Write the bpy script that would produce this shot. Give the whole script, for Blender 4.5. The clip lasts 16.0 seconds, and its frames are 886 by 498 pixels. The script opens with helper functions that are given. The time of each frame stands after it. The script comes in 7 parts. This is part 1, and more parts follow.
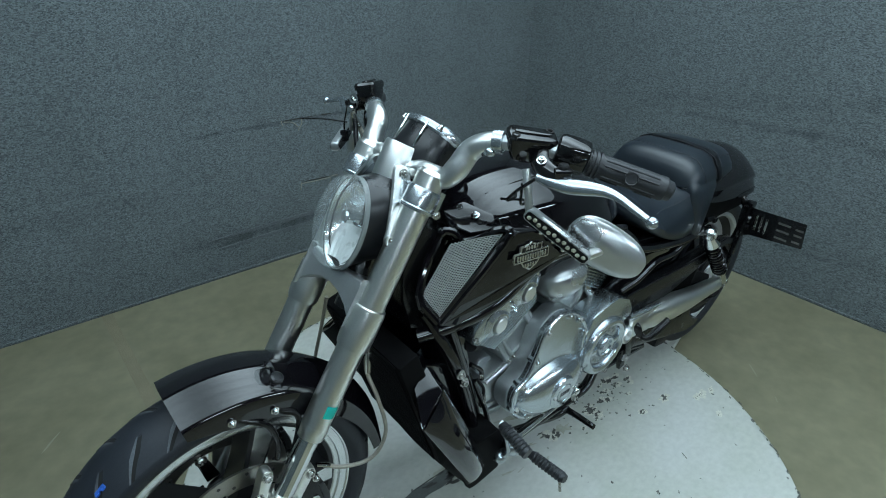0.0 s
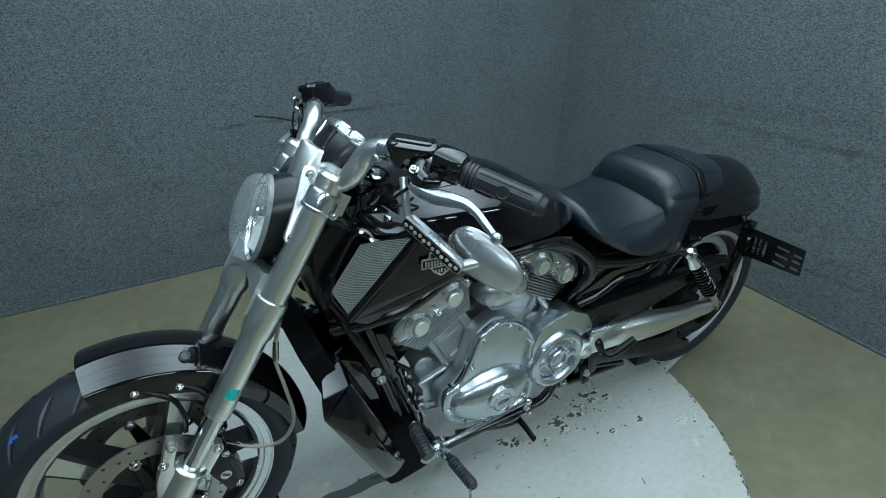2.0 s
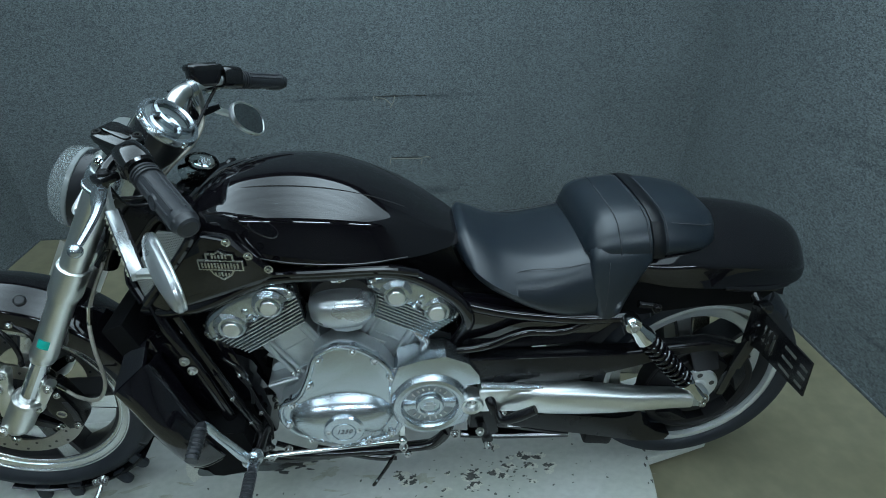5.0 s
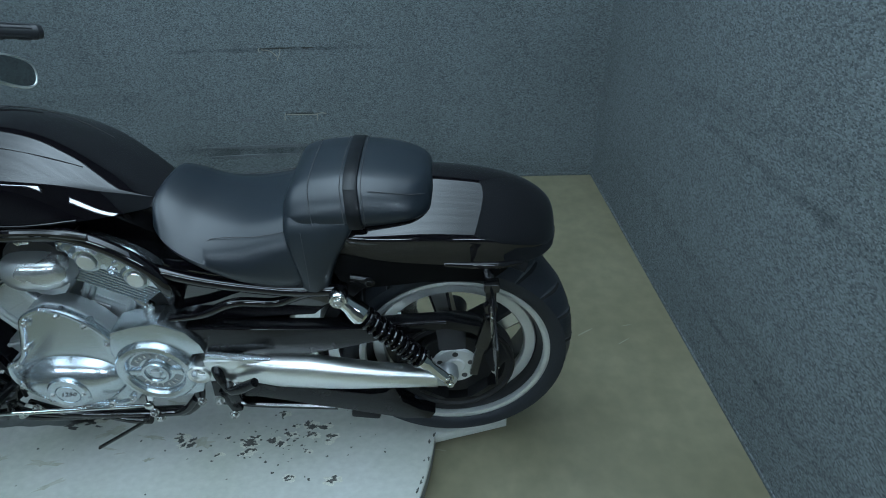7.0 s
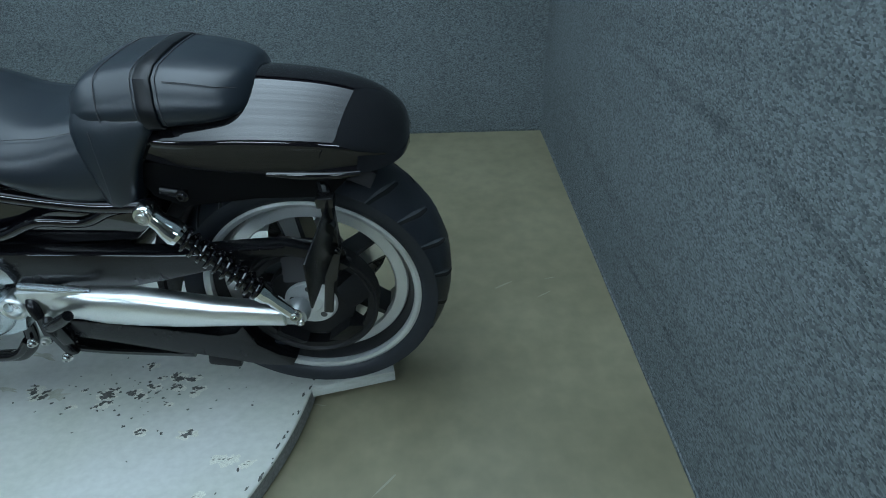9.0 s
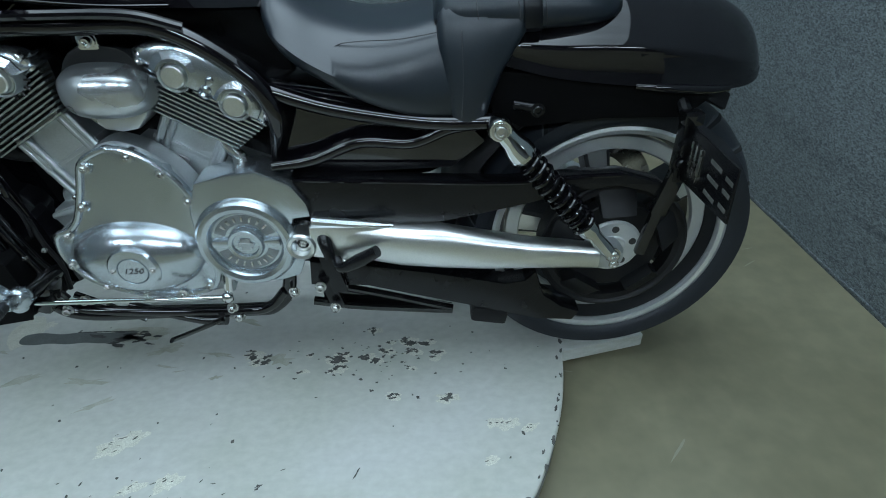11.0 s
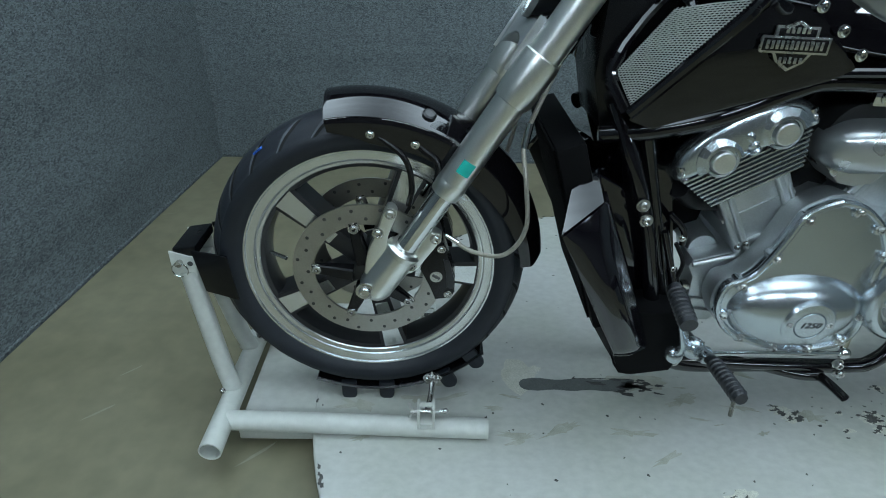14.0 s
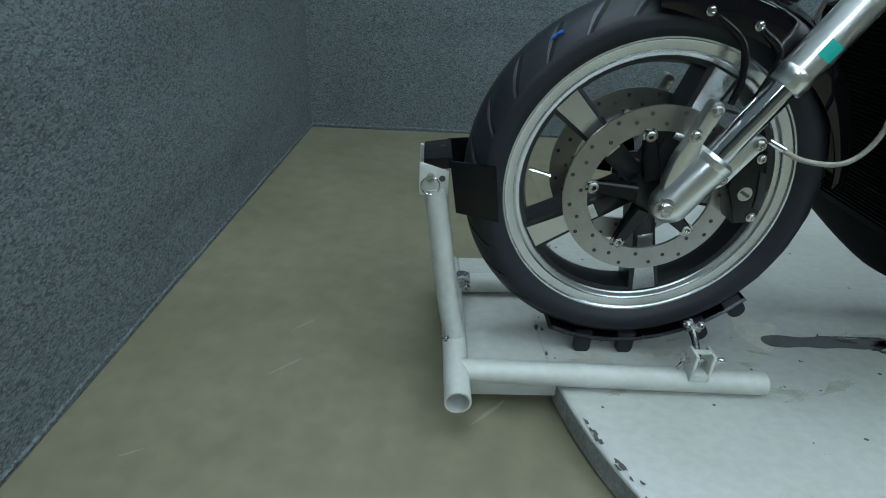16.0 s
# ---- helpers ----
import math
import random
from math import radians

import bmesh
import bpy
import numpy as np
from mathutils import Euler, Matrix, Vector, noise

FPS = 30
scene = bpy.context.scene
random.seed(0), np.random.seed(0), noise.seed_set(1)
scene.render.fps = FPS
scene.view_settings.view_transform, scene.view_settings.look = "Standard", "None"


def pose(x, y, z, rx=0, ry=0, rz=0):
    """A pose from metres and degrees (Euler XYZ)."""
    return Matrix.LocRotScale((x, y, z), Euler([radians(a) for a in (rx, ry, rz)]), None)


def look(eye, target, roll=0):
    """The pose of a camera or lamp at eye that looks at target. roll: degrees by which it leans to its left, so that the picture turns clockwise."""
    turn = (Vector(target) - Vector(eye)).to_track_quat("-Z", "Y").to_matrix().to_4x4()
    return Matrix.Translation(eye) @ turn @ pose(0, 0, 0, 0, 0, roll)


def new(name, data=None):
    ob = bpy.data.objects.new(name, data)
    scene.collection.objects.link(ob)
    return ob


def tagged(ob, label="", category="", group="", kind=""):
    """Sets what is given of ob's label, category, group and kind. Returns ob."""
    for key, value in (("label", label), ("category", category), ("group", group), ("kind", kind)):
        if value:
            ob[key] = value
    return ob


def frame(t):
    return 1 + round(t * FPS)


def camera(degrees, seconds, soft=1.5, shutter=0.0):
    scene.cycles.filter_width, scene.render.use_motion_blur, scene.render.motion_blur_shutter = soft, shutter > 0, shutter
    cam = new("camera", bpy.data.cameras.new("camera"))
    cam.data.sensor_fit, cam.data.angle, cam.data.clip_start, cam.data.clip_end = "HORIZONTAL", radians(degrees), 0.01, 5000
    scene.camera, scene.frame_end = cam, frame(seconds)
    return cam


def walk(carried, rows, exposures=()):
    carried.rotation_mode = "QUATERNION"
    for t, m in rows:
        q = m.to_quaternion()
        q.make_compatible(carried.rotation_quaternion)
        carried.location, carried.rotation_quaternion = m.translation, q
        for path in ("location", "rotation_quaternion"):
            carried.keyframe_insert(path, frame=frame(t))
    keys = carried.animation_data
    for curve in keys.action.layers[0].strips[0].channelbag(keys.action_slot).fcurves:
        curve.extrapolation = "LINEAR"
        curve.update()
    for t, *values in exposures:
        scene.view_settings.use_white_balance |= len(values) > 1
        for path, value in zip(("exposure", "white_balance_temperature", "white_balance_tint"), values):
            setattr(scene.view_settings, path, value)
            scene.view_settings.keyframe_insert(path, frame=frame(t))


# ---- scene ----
cam = camera(76.3, 16.0, soft=1.0)
PATH = [
    (0, (-0.164, -0.845, 1.390), (0.966, 0.486, 0.414), 1.58),
    (0.5, (-0.104, -0.874, 1.387), (1.006, 0.473, 0.410), 1.51),
    (1, (-0.040, -0.950, 1.398), (1.026, 0.428, 0.416), 1.33),
    (1.5, (0.021, -1.030, 1.411), (1.012, 0.402, 0.429), 1.12),
    (2, (0.111, -1.054, 1.422), (1.003, 0.435, 0.427), 1.05),
    (2.5, (0.251, -1.071, 1.415), (1.019, 0.484, 0.419), 0.68),
    (3, (0.361, -1.088, 1.415), (0.984, 0.527, 0.412), 0.41),
    (3.2, (0.407, -1.111, 1.416), (0.974, 0.524, 0.413), 0.30),
    (4.25, (0.709, -1.141, 1.412), (0.997, 0.551, 0.394), -0.30),
    (5.3, (1.076, -1.144, 1.404), (1.184, 0.551, 0.347), -0.93),
    (5.5, (1.147, -1.147, 1.399), (1.235, 0.543, 0.333), -1.05),
    (6, (1.342, -1.148, 1.375), (1.386, 0.526, 0.281), -1.47),
    (6.5, (1.526, -1.132, 1.369), (1.535, 0.518, 0.238), -1.85),
    (7, (1.704, -1.097, 1.369), (1.695, 0.527, 0.202), -1.95),
    (7.5, (1.849, -1.077, 1.352), (1.819, 0.526, 0.156), -2.18),
    (8, (1.960, -1.064, 1.312), (1.921, 0.526, 0.100), -2.34),
    (8.2, (1.997, -1.056, 1.283), (1.946, 0.533, 0.069), -2.45),
    (8.7, (2.040, -1.050, 1.195), (1.996, 0.543, -0.010), -2.50),
    (9.25, (2.010, -1.052, 1.086), (1.976, 0.568, -0.090), -2.40),
    (9.8, (1.892, -1.054, 0.999), (1.872, 0.586, -0.149), -2.15),
    (10.3, (1.703, -1.056, 0.968), (1.697, 0.589, -0.170), -1.89),
    (10.5, (1.601, -1.059, 0.970), (1.617, 0.586, -0.168), -1.23),
    (11, (1.365, -1.057, 0.956), (1.393, 0.593, -0.173), -0.92),
    (11.5, (1.128, -1.015, 0.953), (1.148, 0.637, -0.173), -0.46),
    (12, (0.894, -0.990, 0.965), (0.904, 0.668, -0.154), -0.04),
    (12.5, (0.672, -0.999, 0.975), (0.681, 0.672, -0.123), 0.51),
    (13, (0.463, -1.022, 0.993), (0.484, 0.663, -0.084), 0.98),
    (13.5, (0.308, -1.031, 0.989), (0.330, 0.675, -0.055), 1.06),
    (14, (0.128, -1.007, 0.966), (0.162, 0.713, -0.054), 1.43),
    (14.5, (-0.029, -0.996, 0.958), (0.013, 0.728, -0.055), 1.69),
    (15, (-0.192, -0.974, 0.929), (-0.141, 0.759, -0.068), 2.18),
    (15.5, (-0.334, -0.955, 0.851), (-0.262, 0.784, -0.135), 2.83),
    (16, (-0.391, -0.946, 0.712), (-0.307, 0.805, -0.250), 3.18),
]
# the picture turns a little bluer along the tail and warmer again by the front wheel
TINTS = ((0.0, 0.0, 6550, 10.0), (3.0, 0.0, 6500, 10.0), (5.5, 0.0, 6400, 10.5), (7.0, 0.0, 6150, 11.0), (8.2, 0.0, 6150, 11.0), (10.5, 0.0, 6400, 12.5), (12.0, 0.0, 6500, 13.5), (14.0, 0.0, 6550, 13.0), (15.0, 0.0, 6650, 12.0), (16.0, 0.0, 6600, 11.5))
walk(cam, [(t, look(eye, target, roll)) for t, eye, target, roll in PATH], TINTS)

# ---- world and lights ----
FLOOR = -0.058          # concrete floor; the turntable's top is z = 0
world = bpy.data.worlds.new("world")
scene.world = world
world.use_nodes = True
world.node_tree.nodes["Background"].inputs[0].default_value = (0.55, 0.65, 0.7, 1)
world.node_tree.nodes["Background"].inputs[1].default_value = 0.02
PANEL_POWER = 3.2       # radiance of the light panels over the booth
ROW_POWER = 26.0         # radiance of the unseen fill fixtures added further out in the workshop


# ---- materials ----
def material(name, base, rough=0.5, metal=0.0, other=None, scale=6.0, spread=0.5, fine=0.0, fine_scale=400.0,
             rough_var=0.1, coat=0.0, coat_rough=0.03, bump=0.0, bump_scale=600.0, stretch=(1, 1, 1), emit=0.0, spec=0.5):
    """A surface whose colour and gloss vary at two scales, with a fine relief."""
    m = bpy.data.materials.new(name)
    m.use_nodes = True
    nodes, links = m.node_tree.nodes, m.node_tree.links
    bsdf = nodes["Principled BSDF"]
    coords = nodes.new("ShaderNodeTexCoord")
    mapping = nodes.new("ShaderNodeMapping")
    mapping.inputs["Scale"].default_value = stretch
    links.new(coords.outputs["Object"], mapping.inputs["Vector"])
    big = nodes.new("ShaderNodeTexNoise")
    big.inputs["Scale"].default_value, big.inputs["Detail"].default_value = scale, 6.0
    links.new(mapping.outputs[0], big.inputs["Vector"])
    small = nodes.new("ShaderNodeTexNoise")
    small.inputs["Scale"].default_value, small.inputs["Detail"].default_value = fine_scale, 2.0
    links.new(mapping.outputs[0], small.inputs["Vector"])
    ramp = nodes.new("ShaderNodeMapRange")
    ramp.inputs["From Min"].default_value, ramp.inputs["From Max"].default_value = 0.5 - 0.5 * spread, 0.5 + 0.5 * spread
    links.new(big.outputs["Fac"], ramp.inputs["Value"])
    mix = nodes.new("ShaderNodeMix")
    mix.data_type = "RGBA"
    mix.inputs["A"].default_value = (*base, 1)
    mix.inputs["B"].default_value = (*(other or [c * 0.8 for c in base]), 1)
    links.new(ramp.outputs[0], mix.inputs["Factor"])
    colour = mix.outputs["Result"]
    if fine:
        grain = nodes.new("ShaderNodeMapRange")
        grain.inputs["From Min"].default_value, grain.inputs["From Max"].default_value = 0.3, 0.7
        grain.inputs["To Min"].default_value, grain.inputs["To Max"].default_value = 1 - fine, 1 + fine
        links.new(small.outputs["Fac"], grain.inputs["Value"])
        times = nodes.new("ShaderNodeVectorMath")
        times.operation = "SCALE"
        links.new(colour, times.inputs[0])
        links.new(grain.outputs[0], times.inputs["Scale"])
        colour = times.outputs[0]
    links.new(colour, bsdf.inputs["Base Color"])
    gloss = nodes.new("ShaderNodeMapRange")
    gloss.inputs["To Min"].default_value = max(0.02, rough - rough_var)
    gloss.inputs["To Max"].default_value = min(1.0, rough + rough_var)
    links.new(big.outputs["Fac"], gloss.inputs["Value"])
    links.new(gloss.outputs[0], bsdf.inputs["Roughness"])
    bsdf.inputs["Metallic"].default_value = metal
    bsdf.inputs["Specular IOR Level"].default_value = spec
    bsdf.inputs["Coat Weight"].default_value, bsdf.inputs["Coat Roughness"].default_value = coat, coat_rough
    if bump:
        height = nodes.new("ShaderNodeTexNoise")
        height.inputs["Scale"].default_value, height.inputs["Detail"].default_value = bump_scale, 3.0
        links.new(mapping.outputs[0], height.inputs["Vector"])
        relief = nodes.new("ShaderNodeBump")
        relief.inputs["Strength"].default_value, relief.inputs["Distance"].default_value = bump, 0.002
        links.new(height.outputs["Fac"], relief.inputs["Height"])
        links.new(relief.outputs[0], bsdf.inputs["Normal"])
    if emit:
        bsdf.inputs["Emission Color"].default_value = (*base, 1)
        bsdf.inputs["Emission Strength"].default_value = emit
    return m


def rubbed(m, lines):
    """Soft dark rub marks along lines on an upright surface: axis, middle, half length, height, slope, half width, depth."""
    nodes, links = m.node_tree.nodes, m.node_tree.links
    base = nodes["Principled BSDF"].inputs["Base Color"]
    coords, split, wave = nodes.new("ShaderNodeTexCoord"), nodes.new("ShaderNodeSeparateXYZ"), nodes.new("ShaderNodeTexNoise")
    wave.inputs["Scale"].default_value, wave.inputs["Detail"].default_value = 7.0, 4.0
    links.new(coords.outputs["Object"], split.inputs[0])
    links.new(coords.outputs["Object"], wave.inputs["Vector"])

    def calc(kind, a, b=0.0, c=0.0):
        node = nodes.new("ShaderNodeMath")
        node.operation = kind
        for i, v in enumerate((a, b, c)):
            if isinstance(v, float):
                node.inputs[i].default_value = v
            else:
                links.new(v, node.inputs[i])
        return node.outputs[0]

    def fade(v, near, far):
        node = nodes.new("ShaderNodeMapRange")
        node.interpolation_type = "SMOOTHSTEP"
        node.inputs["From Min"].default_value, node.inputs["From Max"].default_value = near, far
        node.inputs["To Min"].default_value, node.inputs["To Max"].default_value = 1.0, 0.0
        links.new(v, node.inputs["Value"])
        return node.outputs[0]

    jitter = calc("MULTIPLY_ADD", wave.outputs["Fac"], 0.12, -0.06)
    patchy = fade(wave.outputs["Fac"], 0.62, 0.40)
    for axis, middle, reach, height, slope, half, depth in lines:
        u = split.outputs[axis]
        off = calc("ABSOLUTE", calc("ADD", calc("SUBTRACT", split.outputs[2], calc("MULTIPLY_ADD", u, slope, height)), calc("MULTIPLY", jitter, min(1.0, half * 12))))
        along = calc("ABSOLUTE", calc("SUBTRACT", u, middle))
        mark = calc("MULTIPLY", calc("MULTIPLY", fade(off, half * 0.2, half), fade(along, reach * 0.6, reach)), calc("MULTIPLY_ADD", patchy, 0.6, 0.4))
        keep = calc("MULTIPLY_ADD", mark, -depth, 1.0)
        times = nodes.new("ShaderNodeVectorMath")
        times.operation = "SCALE"
        links.new(base.links[0].from_socket, times.inputs[0])
        links.new(keep, times.inputs["Scale"])
        links.new(times.outputs[0], base)
    return m


def carpet(name, lines):
    """Looped blue-grey carpet pile, each loop its own shade and height, with its own rub marks."""
    m = material(name, (0.140, 0.162, 0.169), 0.95, other=(0.110, 0.127, 0.132), scale=2.2, spread=0.8, rough_var=0.03, spec=0.15)
    nodes, links = m.node_tree.nodes, m.node_tree.links
    bsdf = nodes["Principled BSDF"]
    coords, size = nodes.new("ShaderNodeTexCoord"), nodes.new("ShaderNodeMapping")
    size.inputs["Scale"].default_value = (185, 185, 320)
    links.new(coords.outputs["Object"], size.inputs["Vector"])
    loops, tone, times = nodes.new("ShaderNodeTexVoronoi"), nodes.new("ShaderNodeMapRange"), nodes.new("ShaderNodeVectorMath")
    loops.inputs["Scale"].default_value = 1.0
    links.new(size.outputs[0], loops.inputs["Vector"])
    tone.inputs["To Min"].default_value, tone.inputs["To Max"].default_value = 0.42, 1.58
    links.new(loops.outputs["Color"], tone.inputs["Value"])
    times.operation = "SCALE"
    links.new(bsdf.inputs["Base Color"].links[0].from_socket, times.inputs[0])
    links.new(tone.outputs[0], times.inputs["Scale"])
    links.new(times.outputs[0], bsdf.inputs["Base Color"])
    relief = nodes.new("ShaderNodeBump")
    relief.invert = True
    relief.inputs["Strength"].default_value, relief.inputs["Distance"].default_value = 0.5, 0.002
    links.new(loops.outputs["Distance"], relief.inputs["Height"])
    links.new(relief.outputs[0], bsdf.inputs["Normal"])
    return rubbed(m, lines)


CARPET = carpet("carpet_wall", ((0, 0.95, 0.55, 0.628, 0.0, 0.014, 0.35), (0, 0.80, 0.55, 0.13, 0.0, 0.045, 0.40), (0, -0.2, 0.6, 0.40, 0.03, 0.06, 0.10)))
CARPET_EAST = carpet("carpet_wall_rubbed", ((1, 0.20, 0.42, 0.678, -0.045, 0.022, 0.24), (1, 0.0, 0.40, 0.150, -0.06, 0.018, 0.25), (1, -0.3, 0.35, 0.690, 0.05, 0.02, 0.2), (1, 0.1, 0.9, 0.80, -0.16, 0.06, 0.10), (1, 0.2, 0.9, 0.22, 0.03, 0.05, 0.12)))
CARPET_WEST = carpet("carpet_wall_brushed", ((1, 0.2, 1.4, 0.45, 0.06, 0.10, 0.12), (1, 0.6, 0.7, 0.12, 0.0, 0.06, 0.15)))
CONCRETE = material("sealed_concrete", (0.228, 0.211, 0.140), 0.40, other=(0.145, 0.134, 0.082), scale=2.6, spread=0.6, fine=0.10, fine_scale=17,
                    bump=0.05, bump_scale=90, rough_var=0.12)
SEAM = material("concrete_patch", (0.215, 0.19, 0.125), 0.6, scale=9, fine=0.2)
PLAIN_WALL = material("painted_wall", (0.13, 0.135, 0.135), 0.8, scale=1.0, fine=0.05)
DISC_WHITE = material("painted_plywood", (0.515, 0.52, 0.505), 0.5, other=(0.40, 0.415, 0.36), scale=2.6, spread=0.5, fine=0.06, fine_scale=45,
                      bump=0.06, bump_scale=140, stretch=(1, 1.3, 1))
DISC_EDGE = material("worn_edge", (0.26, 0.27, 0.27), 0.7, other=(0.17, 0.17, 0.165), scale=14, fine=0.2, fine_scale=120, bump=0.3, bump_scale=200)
CHIP_DARK = material("bare_patch", (0.045, 0.047, 0.045), 0.8, other=(0.10, 0.10, 0.09), scale=45, spread=0.4, fine=0.3)
CHIP_TAN = material("primer_patch", (0.60, 0.60, 0.53), 0.8, other=(0.50, 0.50, 0.42), scale=40, fine=0.2)
SLOT_DARK = material("burnt_slot_edge", (0.035, 0.038, 0.037), 0.7, other=(0.07, 0.07, 0.065), scale=40, fine=0.3)
SLOT_GREY = material("worn_grey_paint", (0.115, 0.125, 0.122), 0.6, other=(0.085, 0.095, 0.09), scale=30, fine=0.15)
STAIN = material("oil_stain", (0.44, 0.44, 0.38), 0.5, other=(0.3, 0.3, 0.24), scale=30, fine=0.1)
STAND_WHITE = material("white_enamel", (0.55, 0.57, 0.53), 0.4, other=(0.47, 0.48, 0.44), scale=9, fine=0.05, fine_scale=60, bump=0.1, bump_scale=80)
GLOSS_BLACK = material("gloss_black_paint", (0.0046, 0.0041, 0.0054), 0.04, rough_var=0.015, scale=3, spec=0.66)
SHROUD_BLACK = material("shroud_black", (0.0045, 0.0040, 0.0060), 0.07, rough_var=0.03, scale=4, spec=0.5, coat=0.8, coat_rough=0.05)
MATTE_BLACK = material("matte_black_plastic", (0.005, 0.005, 0.0055), 0.6, rough_var=0.05, scale=15, spec=0.06)
FRAME_BLACK = material("black_powder_coat", (0.006, 0.006, 0.0065), 0.08, rough_var=0.03, scale=12, fine=0.2, spec=0.72)
SATIN_BLACK = material("satin_black", (0.005, 0.005, 0.006), 0.26, rough_var=0.05, scale=15, fine=0.2, spec=0.36)
PLASTIC = material("textured_black_plastic", (0.012, 0.012, 0.013), 0.45, rough_var=0.08, scale=20, bump=0.2, bump_scale=900, spec=0.22)
RUBBER = material("tyre_rubber", (0.012, 0.015, 0.020), 0.48, other=(0.018, 0.021, 0.027), scale=9, rough_var=0.06, fine=0.2, spec=0.35, fine_scale=500, bump=0.15, bump_scale=700)
GROOVE = material("tread_groove", (0.007, 0.007, 0.007), 0.9)
# pale colour paints in the light that the groove edges catch
GROOVE_EDGE = material("lit_groove_edge", (0.10, 0.11, 0.125), 0.7, other=(0.04, 0.045, 0.05), scale=25, fine=0.2)
GRIP = material("rubber_grip", (0.018, 0.020, 0.024), 0.42, scale=30, fine=0.2, bump=0.2, bump_scale=600)
STRAP = material("black_vinyl_strap", (0.004, 0.005, 0.007), 0.35, scale=30, fine=0.2, spec=0.3)
LEATHER = material("black_vinyl", (0.007, 0.011, 0.017), 0.35, other=(0.010, 0.016, 0.022), scale=6, rough_var=0.05, spec=0.58, bump=0.06, bump_scale=520, fine=0.1)
THREAD = material("dark_thread", (0.05, 0.05, 0.055), 0.7)
POLISHED = material("polished_aluminium", (0.53, 0.57, 0.60), 0.25, metal=0.95, other=(0.48, 0.53, 0.56), scale=9, rough_var=0.02, fine=0.02, coat=0.15, coat_rough=0.08)
BRUSHED = material("brushed_aluminium", (0.78, 0.79, 0.78), 0.33, metal=1.0, other=(0.76, 0.78, 0.77), scale=7, rough_var=0.02, fine=0.04)
CAST = material("cast_aluminium", (0.56, 0.59, 0.60), 0.42, metal=0.85, other=(0.48, 0.51, 0.52), scale=18, rough_var=0.04, fine=0.05, fine_scale=300, bump=0.08, bump_scale=500)
SILVER_PAINT = material("silver_paint", (0.52, 0.54, 0.55), 0.30, metal=0.8, other=(0.46, 0.48, 0.49), scale=8, coat=0.6, coat_rough=0.06)
CHROME = material("chrome", (0.80, 0.82, 0.82), 0.07, metal=1.0, rough_var=0.03, scale=15)
STEEL = material("bolt_steel", (0.60, 0.60, 0.58), 0.27, metal=1.0, rough_var=0.04, scale=40, fine=0.03)
DISC_STEEL = material("worn_disc_steel", (0.44, 0.43, 0.40), 0.36, metal=1.0, other=(0.36, 0.35, 0.32), scale=20, rough_var=0.05, fine=0.06)
MESH_GREY = material("scoop_mesh", (0.36, 0.37, 0.35), 0.45, metal=0.5, scale=40)
DARK_ALLOY = material("dark_alloy", (0.035, 0.036, 0.038), 0.32, metal=0.4, scale=12)
TEAL = material("teal_tape", (0.0, 0.50, 0.42), 0.5, scale=50)
BLUE_MARK = material("blue_chalk", (0.01, 0.09, 0.42), 0.8, scale=80, fine=0.4)
INK = material("dark_ink", (0.05, 0.05, 0.05), 0.6)
BEZEL_GREY = material("frosted_grey_plastic", (0.20, 0.22, 0.22), 0.25, scale=20, coat=0.3)
HOSE = material("braided_hose", (0.35, 0.33, 0.28), 0.45, metal=0.5, scale=90, fine=0.3, fine_scale=900)
AMBER = material("led_lens", (0.36, 0.36, 0.28), 0.2, scale=90, fine=0.3)
WOOD = material("raw_plywood", (0.55, 0.57, 0.54), 0.7, other=(0.42, 0.43, 0.39), scale=15, fine=0.1, stretch=(1, 6, 6))
LAMP_SILVER = material("lamp_silver", (0.86, 0.89, 0.89), 0.24, metal=1.0, scale=20, rough_var=0.04)
REFLECT = material("headlamp_reflector", (0.92, 0.94, 0.94), 0.28, metal=0.2, scale=30, rough_var=0.05)
FORK_TUBE = material("satin_fork_tube", (0.82, 0.83, 0.80), 0.30, metal=1.0, other=(0.76, 0.77, 0.74), scale=6, rough_var=0.02, fine=0.03)
DULL_CAST = material("grey_cast_aluminium", (0.30, 0.32, 0.33), 0.42, metal=0.75, scale=30, fine=0.08)
HUB_SILVER = material("satin_hub_plate", (0.70, 0.72, 0.72), 0.42, metal=0.45, scale=14, rough_var=0.03, fine=0.04)
REAR_RIM = material("satin_rear_rim", (0.70, 0.72, 0.72), 0.36, metal=0.65, scale=8, rough_var=0.02, fine=0.04)
RIM_SILVER = material("satin_rim", (0.80, 0.82, 0.82), 0.24, metal=0.95, scale=8, rough_var=0.02, fine=0.04)
GAUGE_BLACK = material("satin_gauge_black", (0.012, 0.013, 0.015), 0.28, rough_var=0.03, scale=10, spec=0.45)
YOKE = material("satin_yoke", (0.60, 0.63, 0.64), 0.38, metal=0.85, scale=10, rough_var=0.03, fine=0.05)
MIRROR = material("mirror_glass", (0.40, 0.42, 0.42), 0.03, metal=1.0, rough_var=0.01)
WHITE_LAMP = material("lamp_diffuser", (0.78, 1.0, 1.13), 0.5, emit=PANEL_POWER)
